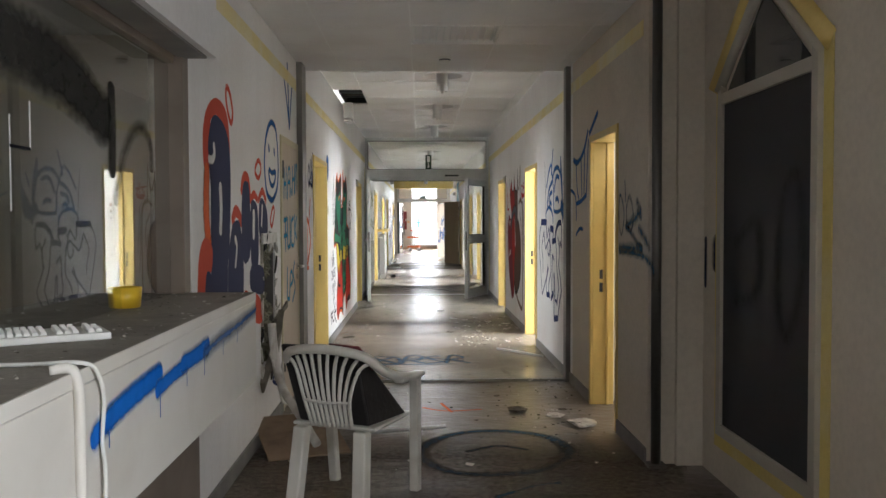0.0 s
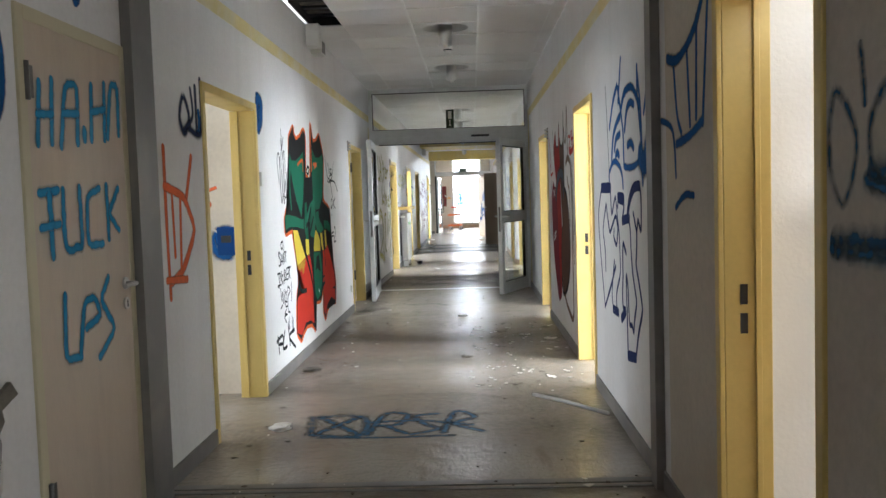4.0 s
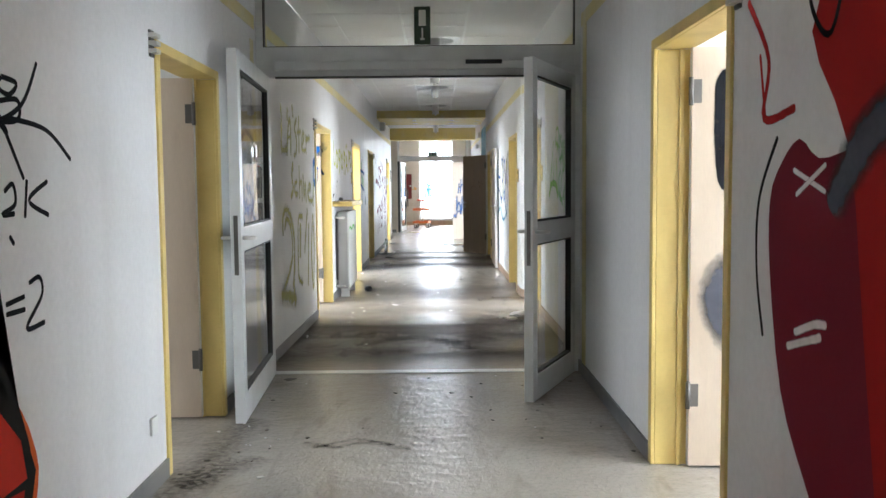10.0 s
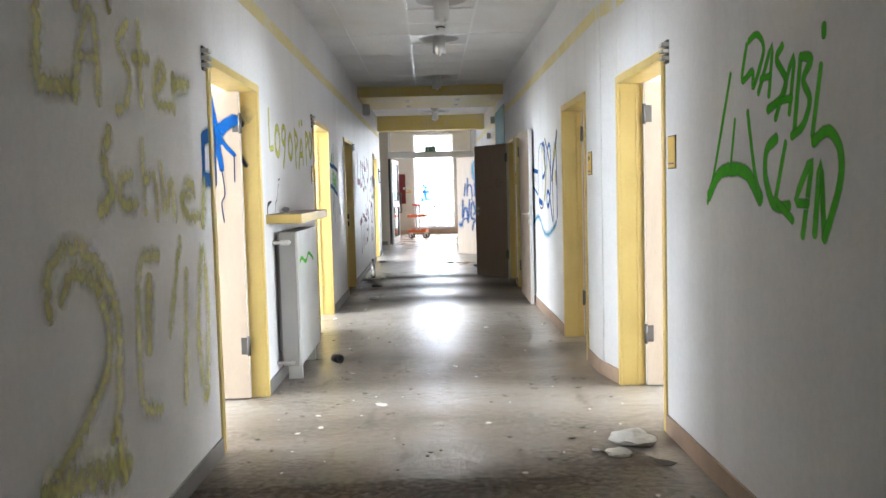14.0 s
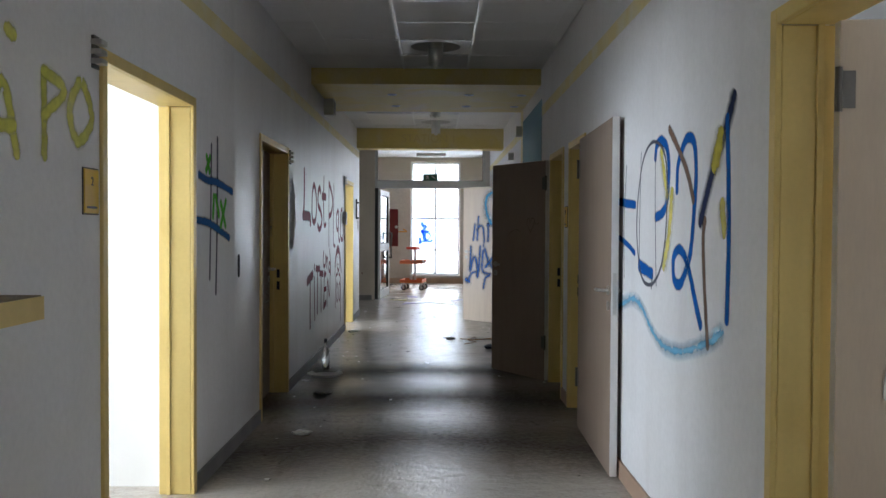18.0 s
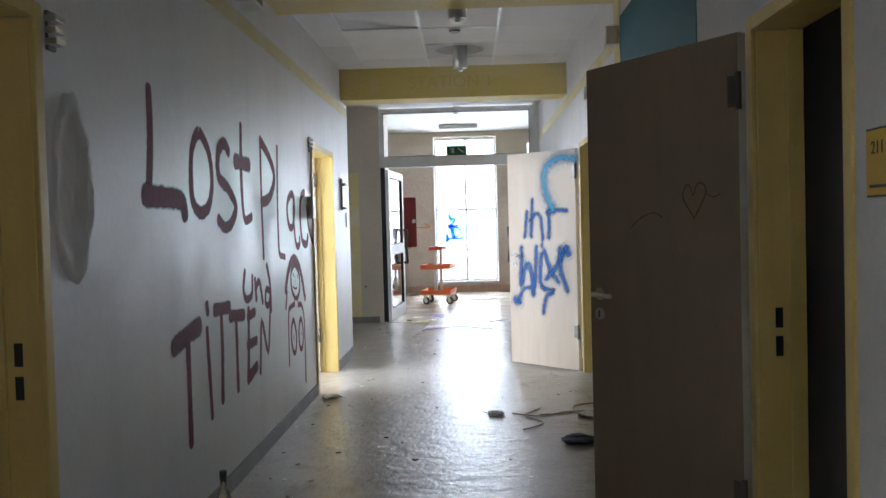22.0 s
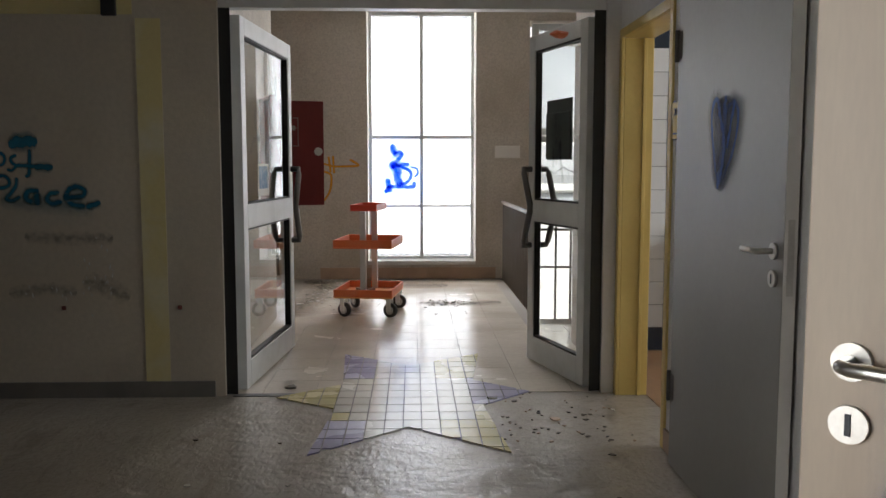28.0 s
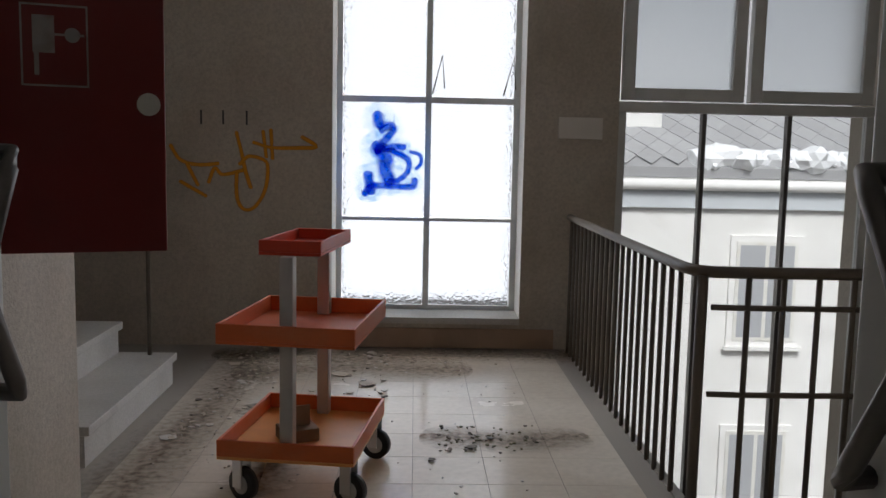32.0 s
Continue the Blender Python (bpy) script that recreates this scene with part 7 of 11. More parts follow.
paint_on("graffiti_mural", "slate blue and salmon drop-shaped mural on white wall", LEFT, [
    (P_SALMON, 0, "f", [(6.10, 1.69), (6.09, 1.83), (6.16, 1.95), (6.32, 2.03), (6.50, 2.03), (6.63, 1.96), (6.67, 1.78), (6.56, 1.89), (6.40, 1.95), (6.28, 1.93), (6.21, 1.86), (6.18, 1.72), (6.21, 1.67), (6.14, 1.66)]),
    (P_SLATE, 0, "f", [(6.21, 1.84), (6.28, 1.93), (6.40, 1.95), (6.56, 1.91), (6.66, 1.81), (6.68, 1.59), (6.64, 1.30), (6.58, 1.14), (6.53, 0.86), (6.21, 0.92), (6.24, 1.25), (6.26, 1.57), (6.21, 1.69), (6.19, 1.78)]),
    (ORANGE_SPRAY, 0.14, "-", [(6.16, 1.65), (6.14, 1.47), (6.18, 1.28), (6.15, 1.24)]),
    (P_SALMON, 0.16, "-", [(6.02, 1.03), (6.06, 1.19), (6.12, 1.25), (6.20, 1.23)]),
    (P_SLATE, 0, "f", [(6.10, 0.98), (6.12, 1.15), (6.19, 1.17), (6.25, 1.11), (6.24, 0.95)]),
    (WHITE_SPRAY, 0.08, "-", [(6.44, 1.59), (6.45, 1.47), (6.43, 1.37)]),
    (WHITE_SPRAY, 0.06, "-", [(6.31, 1.79), (6.32, 1.75), (6.27, 1.72), (6.21, 1.72)]),
    (P_SALMON, 0.035, "c", [(6.61, 2.13), (6.69, 2.10), (6.75, 2.01), (6.71, 1.95), (6.64, 1.99), (6.59, 2.07)]),
    (P_SALMON, 0.07, "-", [(6.72, 1.42), (6.77, 1.46), (6.83, 1.47), (6.91, 1.44), (6.95, 1.41)]),
    (P_SLATE, 0, "f", [(6.69, 1.37), (6.75, 1.41), (6.85, 1.42), (6.92, 1.39), (6.99, 1.24), (6.99, 1.00), (6.90, 0.80), (6.61, 0.85), (6.60, 1.19)]),
    (WHITE_SPRAY, 0.05, "-", [(6.78, 1.32), (6.82, 1.27), (6.78, 1.17)]),
    (P_SALMON, 0.06, "-", [(6.96, 1.59), (7.00, 1.65), (7.07, 1.68), (7.16, 1.66), (7.20, 1.57)]),
    (P_SLATE, 0, "f", [(7.00, 1.62), (7.10, 1.65), (7.19, 1.61), (7.22, 1.36), (7.18, 1.20), (7.00, 1.18), (6.95, 1.42)]),
    (P_SALMON, 0.035, "c", [(7.49, 1.80), (7.58, 1.76), (7.50, 1.69), (7.39, 1.71), (7.39, 1.75)]),
    (P_SALMON, 0.05, "-", [(7.22, 1.54), (7.33, 1.58), (7.44, 1.55)]),
    (P_SLATE, 0, "f", [(7.23, 1.52), (7.34, 1.54), (7.45, 1.48), (7.47, 1.21), (7.38, 1.07), (7.24, 1.14), (7.21, 1.31)]),
    (WHITE_SPRAY, 0.09, "-", [(7.32, 1.46), (7.31, 1.33)]),
    (P_SALMON, 0.05, "-", [(7.48, 1.55), (7.62, 1.61), (7.74, 1.55)]),
    (P_SLATE, 0, "f", [(7.51, 1.53), (7.63, 1.56), (7.78, 1.48), (7.79, 1.32), (7.61, 1.28), (7.48, 1.36)]),
    (WHITE_SPRAY, 0.05, "-", [(7.61, 1.51), (7.58, 1.39)]),
    (P_SLATE, 0, "f", [(7.22, 1.14), (7.62, 1.11), (7.64, 0.95), (7.39, 0.96), (7.19, 1.01)]),
    (P_SALMON, 0, "f", [(7.02, 1.01), (7.23, 0.97), (7.39, 0.96), (7.58, 0.87), (7.55, 0.76), (7.27, 0.80), (7.07, 0.90)]),
    (P_SALMON, 0, "f", [(6.79, 0.89), (6.87, 0.91), (6.95, 0.79), (6.88, 0.74), (6.80, 0.78)]),
    (P_SLATE, 0, "f", [(6.96, 0.89), (7.13, 0.86), (7.09, 0.74), (6.97, 0.75)]),
    (P_SALMON, 0.09, "-", [(6.94, 0.66), (7.03, 0.61), (7.12, 0.59), (7.22, 0.64)]),
    (P_SALMON, 0.03, "c", [(8.01, 1.51), (8.07, 1.48), (7.97, 1.38), (7.91, 1.42)]),
])
paint_on("graffiti_words", "faded yellow sprayed words on white wall", LEFT, [
    (LIME_FAINT, 0.12, "p", [(19.08, 2.02), (19.09, 1.85), (19.06, 1.67), (19.32, 1.69)]),
    (LIME_FAINT, 0.1, "p", [(19.33, 1.67), (19.39, 1.85), (19.47, 1.97), (19.53, 1.92), (19.52, 1.68)]),
    (LIME_FAINT, 0.07, "-", [(19.39, 1.80), (19.52, 1.81)]),
    (LIME_FAINT, 0.11, "-", [(19.38, 2.02), (19.37, 1.97)]),
    (LIME_FAINT, 0.11, "-", [(19.63, 2.07), (19.65, 2.02)]),
    (LIME_FAINT, 0.09, "-", [(19.83, 1.98), (19.73, 1.90), (19.83, 1.81), (19.80, 1.69), (19.70, 1.66)]),
    (LIME_FAINT, 0.09, "-", [(19.96, 2.00), (19.96, 1.71)]),
    (LIME_FAINT, 0.08, "-", [(19.89, 1.87), (20.06, 1.89)]),
    (LIME_FAINT, 0.09, "-", [(20.15, 1.78), (20.27, 1.85), (20.21, 1.89), (20.13, 1.81), (20.15, 1.72), (20.33, 1.73)]),
    (LIME_FAINT, 0.09, "-", [(20.39, 1.86), (20.38, 1.72)]),
    (LIME_FAINT, 0.1, "-", [(20.38, 1.83), (20.61, 1.86)]),
    (LIME_FAINT, 0.12, "-", [(19.60, 1.56), (19.54, 1.47), (19.60, 1.36), (19.50, 1.30)]),
    (LIME_FAINT, 0.1, "-", [(19.79, 1.42), (19.70, 1.40), (19.70, 1.32), (19.84, 1.31)]),
    (LIME_FAINT, 0.08, "-", [(19.94, 1.55), (19.94, 1.29)]),
    (LIME_FAINT, 0.08, "-", [(19.95, 1.40), (20.07, 1.42), (20.09, 1.26)]),
    (LIME_FAINT, 0.09, "p", [(20.16, 1.47), (20.20, 1.25), (20.29, 1.44), (20.33, 1.25)]),
    (LIME_FAINT, 0.1, "-", [(20.44, 1.33), (20.64, 1.36), (20.53, 1.40), (20.44, 1.31), (20.54, 1.24), (20.71, 1.24)]),
    (LIME_FAINT, 0.14, "-", [(20.82, 1.39), (20.77, 1.22)]),
    (LIME_FAINT, 0.12, "-", [(19.06, 1.01), (19.07, 1.12), (19.22, 1.19), (19.43, 1.12), (19.59, 0.92), (19.57, 0.63), (19.50, 0.52)]),
    (LIME_FAINT, 0.1, "-", [(19.15, 1.04), (19.23, 1.10), (19.37, 1.07), (19.49, 0.94), (19.49, 0.78), (19.34, 0.65), (19.05, 0.52)]),
    (LIME_FAINT, 0.22, "-", [(19.01, 0.49), (19.26, 0.45), (19.59, 0.38)]),
    (LIME_FAINT, 0.14, "-", [(19.55, 0.53), (19.58, 0.36)]),
    (LIME_FAINT, 0.1, "p", [(20.06, 1.10), (19.82, 1.11), (19.78, 0.54), (20.01, 0.48)]),
    (LIME_FAINT, 0.16, "-", [(19.94, 0.99), (19.91, 0.77)]),
    (LIME_FAINT, 0.1, "-", [(20.37, 1.14), (20.18, 0.77)]),
    (LIME_FAINT, 0.1, "-", [(20.45, 0.99), (20.36, 0.44)]),
    (LIME_FAINT, 0.12, "c", [(20.73, 1.09), (20.79, 0.76), (20.70, 0.36), (20.61, 0.71)]),
])
paint_on("graffiti_words", "green sprayed words and swoops on white wall", RIGHT, [
    (GREEN_SPRAY, 0.035, "-", [(19.94, 1.87), (19.99, 1.74), (19.88, 1.76), (19.87, 1.70), (19.77, 1.82), (19.83, 1.89), (19.92, 1.88)]),
    (GREEN_SPRAY, 0.035, "p", [(19.82, 1.67), (19.68, 1.85), (19.72, 1.65)]),
    (GREEN_SPRAY, 0.03, "-", [(19.80, 1.72), (19.70, 1.72)]),
    (GREEN_SPRAY, 0.04, "-", [(19.60, 1.81), (19.65, 1.77), (19.57, 1.69), (19.61, 1.63), (19.73, 1.60)]),
    (GREEN_SPRAY, 0.035, "p", [(19.66, 1.56), (19.49, 1.79), (19.54, 1.57)]),
    (GREEN_SPRAY, 0.035, "-", [(19.61, 1.62), (19.52, 1.62)]),
    (GREEN_SPRAY, 0.04, "-", [(19.50, 1.50), (19.45, 1.75)]),
    (GREEN_SPRAY, 0.04, "-", [(19.45, 1.75), (19.37, 1.73), (19.43, 1.67), (19.38, 1.60), (19.43, 1.52), (19.52, 1.49)]),
    (GREEN_SPRAY, 0.035, "-", [(19.30, 1.70), (19.36, 1.48)]),
    (GREEN_SPRAY, 0.04, "-", [(19.28, 1.82), (19.28, 1.79)]),
    (GREEN_SPRAY, 0.035, "-", [(20.12, 1.78), (20.33, 1.38), (20.42, 1.25)]),
    (GREEN_SPRAY, 0.07, "-", [(20.40, 1.28), (20.27, 1.37), (20.12, 1.39), (19.94, 1.37), (19.80, 1.27)]),
    (GREEN_SPRAY, 0.035, "-", [(19.93, 1.61), (19.86, 1.38), (19.80, 1.27)]),
    (GREEN_SPRAY, 0.03, "-", [(20.07, 1.59), (20.12, 1.41)]),
    (GREEN_SPRAY, 0.05, "-", [(19.65, 1.49), (19.74, 1.45), (19.75, 1.35), (19.67, 1.25), (19.54, 1.25)]),
    (GREEN_SPRAY, 0.035, "-", [(19.57, 1.47), (19.66, 1.27)]),
    (GREEN_SPRAY, 0.04, "-", [(19.64, 1.26), (19.51, 1.20)]),
    (GREEN_SPRAY, 0.04, "p", [(19.39, 1.26), (19.50, 1.26), (19.35, 1.43), (19.43, 1.15)]),
    (GREEN_SPRAY, 0.045, "p", [(19.34, 1.16), (19.30, 1.42), (19.27, 1.15)]),
    (GREEN_SPRAY, 0.05, "-", [(19.27, 1.15), (19.17, 1.32), (19.17, 1.43), (19.25, 1.49), (19.35, 1.46)]),
])
paint_on("graffiti_words", "bright blue sprayed letters with light blue wave on white wall", RIGHT, [
    (BRIGHT_BLUE, 0.054, "-", [(26.41, 1.54), (26.01, 1.51)]),
    (BRIGHT_BLUE, 0.041, "-", [(26.41, 1.34), (26.17, 1.30), (26.01, 1.26)]),
    (GREY_SPRAY, 0.014, "-", [(26.22, 1.73), (26.27, 1.41), (26.25, 1.12)]),
    (GREY_SPRAY, 0.014, "-", [(25.89, 1.77), (25.91, 1.41), (25.91, 1.20)]),
    (BRIGHT_BLUE, 0.075, "-", [(25.91, 1.20), (25.65, 1.17)]),
    (GREY_SPRAY, 0.017, "-", [(25.64, 1.17), (25.66, 1.10)]),
    (BRIGHT_BLUE, 0.058, "-", [(25.61, 1.72), (25.58, 1.78), (25.49, 1.79), (25.40, 1.74), (25.37, 1.64), (25.40, 1.51), (25.47, 1.46), (25.59, 1.44)]),
    (GREY_SPRAY, 0.014, "-", [(25.61, 1.74), (25.60, 1.45), (25.57, 1.12)]),
    (BRIGHT_BLUE, 0.058, "-", [(25.24, 1.55), (25.23, 1.65), (25.17, 1.72), (25.09, 1.76), (25.00, 1.73), (24.97, 1.61), (24.99, 1.46), (25.03, 1.30), (25.09, 1.22), (25.18, 1.15), (25.27, 1.17), (25.28, 1.26), (25.20, 1.30), (25.11, 1.27), (25.03, 1.19), (24.95, 1.08), (24.89, 1.01)]),
    (CYAN_SPRAY, 0.093, "-", [(26.41, 0.94), (26.22, 0.99), (26.02, 1.02), (25.83, 0.99), (25.66, 0.91), (25.47, 0.86), (25.23, 0.86), (24.97, 0.91), (24.78, 0.96), (24.65, 1.01)]),
    (DARK_SPRAY, 0.1, "-", [(24.55, 1.84), (24.61, 1.76), (24.72, 1.66), (24.85, 1.49), (24.90, 1.42)]),
    (BRIGHT_BLUE, 0.054, "-", [(24.61, 1.78), (24.59, 1.56), (24.58, 1.32), (24.59, 1.06)]),
    (BROWN_SPRAY, 0.048, "-", [(24.85, 1.42), (24.87, 1.33), (24.84, 1.13), (24.80, 0.94)]),
    (BROWN_SPRAY, 0.048, "-", [(25.37, 1.83), (25.24, 1.74), (25.09, 1.62), (25.00, 1.50)]),
    (YELLOW_SPRAY, 0.1, "-", [(25.50, 1.73), (25.40, 1.55)]),
    (YELLOW_SPRAY, 0.12, "-", [(25.32, 1.53), (25.36, 1.36), (25.43, 1.23)]),
    (YELLOW_SPRAY, 0.16, "-", [(24.69, 1.71), (24.73, 1.64)]),
    (YELLOW_SPRAY, 0.12, "-", [(24.65, 1.46), (24.63, 1.39)]),
    (GREY_SPRAY, 0.025, "c", [(25.97, 1.41), (25.87, 1.70), (25.66, 1.80), (25.43, 1.71), (25.40, 1.45), (25.47, 1.23), (25.66, 1.12), (25.87, 1.16)]),
])
paint_on("graffiti_game", "dark blue and green noughts and crosses grid on white wall", LEFT, [
    (GREY_SPRAY, 0.04, "-", [(26.36, 1.84), (26.34, 1.42), (26.32, 1.10)]),
    (GREY_SPRAY, 0.045, "-", [(26.49, 1.89), (26.48, 1.42), (26.45, 1.01)]),
    (BLUE_SPRAY, 0.06, "-", [(26.11, 1.66), (26.28, 1.64), (26.47, 1.64), (26.67, 1.62), (26.84, 1.60)]),
    (BLUE_SPRAY, 0.06, "-", [(26.06, 1.42), (26.27, 1.41), (26.51, 1.37), (26.76, 1.32)]),
    (GREEN_SPRAY, 0.05, "-", [(26.26, 1.77), (26.32, 1.69)]),
    (GREEN_SPRAY, 0.05, "-", [(26.33, 1.77), (26.25, 1.69)]),
    (GREEN_SPRAY, 0.05, "-", [(26.41, 1.56), (26.39, 1.44)]),
    (GREEN_SPRAY, 0.05, "-", [(26.45, 1.56), (26.52, 1.45)]),
    (GREEN_SPRAY, 0.05, "-", [(26.56, 1.53), (26.67, 1.39)]),
    (GREEN_SPRAY, 0.05, "-", [(26.68, 1.54), (26.56, 1.39)]),
    (INK, 0.07, "-", [(27.01, 1.19), (27.01, 1.09)]),
])
paint_on("graffiti_words", "large maroon brushed words on white wall", LEFT, [
    (MAROON, 0.076, "-", [(29.67, 1.93), (29.67, 1.74), (29.64, 1.53)]),
    (MAROON, 0.105, "-", [(29.59, 1.50), (29.82, 1.50), (30.02, 1.49), (30.06, 1.43)]),
    (MAROON, 0.072, "c", [(30.30, 1.82), (30.44, 1.74), (30.48, 1.60), (30.42, 1.48), (30.29, 1.44), (30.18, 1.49), (30.16, 1.60), (30.19, 1.74)]),
    (MAROON, 0.076, "-", [(30.79, 1.77), (30.71, 1.81), (30.60, 1.75), (30.60, 1.63), (30.77, 1.57), (30.90, 1.48), (30.80, 1.39), (30.68, 1.37), (30.57, 1.41)]),
    (MAROON, 0.064, "-", [(31.05, 1.94), (31.03, 1.64), (31.07, 1.42), (31.23, 1.43)]),
    (MAROON, 0.093, "-", [(30.91, 1.73), (31.21, 1.73)]),
    (MAROON, 0.051, "-", [(31.49, 1.90), (31.48, 1.57), (31.49, 1.18)]),
    (MAROON, 0.076, "-", [(31.49, 1.90), (31.72, 1.81), (31.84, 1.69), (31.70, 1.56), (31.48, 1.52)]),
    (MAROON, 0.051, "p", [(31.95, 1.90), (31.91, 1.52), (31.91, 1.18), (32.09, 1.16)]),
    (MAROON, 0.051, "-", [(31.04, 1.12), (31.00, 1.02), (31.06, 0.96), (31.18, 0.98), (31.20, 1.08)]),
    (MAROON, 0.051, "-", [(31.26, 1.06), (31.28, 0.94)]),
    (MAROON, 0.051, "-", [(31.26, 1.00), (31.36, 1.04), (31.43, 0.91)]),
    (MAROON, 0.051, "c", [(31.53, 0.98), (31.63, 0.95), (31.58, 0.88), (31.50, 0.90)]),
    (MAROON, 0.051, "-", [(31.56, 1.13), (31.63, 1.00), (31.64, 0.84)]),
    (MAROON, 0.105, "-", [(29.86, 0.86), (30.04, 0.89), (30.21, 0.91)]),
    (MAROON, 0.072, "-", [(30.04, 0.88), (30.04, 0.64), (30.04, 0.40)]),
    (MAROON, 0.055, "-", [(30.32, 0.88), (30.34, 0.65), (30.36, 0.45)]),
    (MAROON, 0.06, "-", [(30.33, 1.00), (30.34, 0.96)]),
    (MAROON, 0.081, "-", [(30.45, 0.96), (30.71, 0.95)]),
    (MAROON, 0.06, "-", [(30.56, 0.93), (30.56, 0.73), (30.54, 0.49)]),
    (MAROON, 0.081, "-", [(30.72, 0.90), (30.99, 0.88)]),
    (MAROON, 0.06, "-", [(30.83, 0.87), (30.83, 0.68), (30.83, 0.49)]),
    (MAROON, 0.06, "-", [(31.09, 0.90), (31.07, 0.67), (31.04, 0.50)]),
    (MAROON, 0.068, "-", [(31.06, 0.70), (31.25, 0.70)]),
    (MAROON, 0.076, "-", [(31.04, 0.51), (31.24, 0.55)]),
    (MAROON, 0.06, "-", [(31.07, 0.86), (31.23, 0.87)]),
    (MAROON, 0.051, "p", [(31.32, 0.50), (31.38, 0.84), (31.53, 0.55), (31.62, 0.87)]),
])
paint_on("graffiti_words", "maroon brushed letters and loops beside a door", LEFT, [
    (MAROON, 0.064, "c", [(32.36, 1.60), (32.44, 1.57), (32.45, 1.48), (32.38, 1.37), (32.27, 1.37), (32.21, 1.45), (32.23, 1.54)]),
    (MAROON, 0.06, "-", [(32.44, 1.58), (32.42, 1.42), (32.46, 1.27), (32.53, 1.22), (32.61, 1.24), (32.61, 1.28)]),
    (MAROON, 0.068, "-", [(32.85, 1.63), (32.73, 1.60), (32.66, 1.49), (32.67, 1.34), (32.73, 1.25), (32.88, 1.23), (32.94, 1.29)]),
    (MAROON, 0.06, "-", [(32.93, 1.52), (32.97, 1.38), (33.09, 1.27), (33.20, 1.22)]),
    (MAROON, 0.074, "-", [(32.08, 0.93), (32.18, 1.05), (32.30, 1.12), (32.43, 1.13), (32.60, 1.04), (32.75, 0.82)]),
    (MAROON, 0.043, "-", [(32.13, 0.41), (32.15, 0.75), (32.22, 0.80), (32.35, 0.81)]),
    (MAROON, 0.043, "-", [(32.69, 0.19), (32.69, 0.65), (32.60, 0.78), (32.49, 0.79)]),
    (MAROON, 0.047, "c", [(32.31, 0.70), (32.39, 0.59), (32.37, 0.49), (32.29, 0.47), (32.22, 0.57), (32.24, 0.66)]),
    (MAROON, 0.047, "c", [(32.58, 0.68), (32.64, 0.57), (32.60, 0.47), (32.52, 0.47), (32.48, 0.56), (32.51, 0.65)]),
    (MAROON, 0.043, "c", [(32.41, 1.09), (32.55, 1.01), (32.56, 0.92), (32.50, 0.86), (32.40, 0.85), (32.29, 0.91), (32.26, 0.98), (32.28, 1.05)]),
    (MAROON, 0.019, "-", [(32.34, 1.03), (32.36, 1.01)]),
    (MAROON, 0.019, "-", [(32.48, 1.01), (32.50, 0.99)]),
    (MAROON, 0.01, "-", [(32.40, 1.01), (32.40, 0.95)]),
    (MAROON, 0.017, "-", [(32.32, 0.94), (32.39, 0.92), (32.45, 0.92)]),
    (MAROON, 0.025, "-", [(32.36, 0.86), (32.36, 0.80)]),
    (MAROON, 0.025, "-", [(32.48, 0.84), (32.48, 0.78)]),
    (MAROON, 0.025, "-", [(32.30, 0.59), (32.30, 0.56)]),
    (MAROON, 0.025, "-", [(32.58, 0.58), (32.59, 0.56)]),
    (MAROON, 0.043, "-", [(32.12, 0.92), (32.07, 0.81)]),
])
paint_on("graffiti_tag", "dark blue sprayed vertical strokes on white wall", RIGHT, hazed(DARK_THIN, 1.9, [
    (DARK_SPRAY, 0.11, "-", [(32.70, 1.78), (32.71, 1.60), (32.71, 1.32), (32.69, 0.99)]),
    (DARK_SPRAY, 0.11, "-", [(32.59, 1.88), (32.56, 1.50), (32.54, 1.01)]),
    (DARK_THIN, 0.16, "-", [(32.43, 1.61), (32.33, 1.55), (32.31, 1.32), (32.30, 1.08)]),
]))
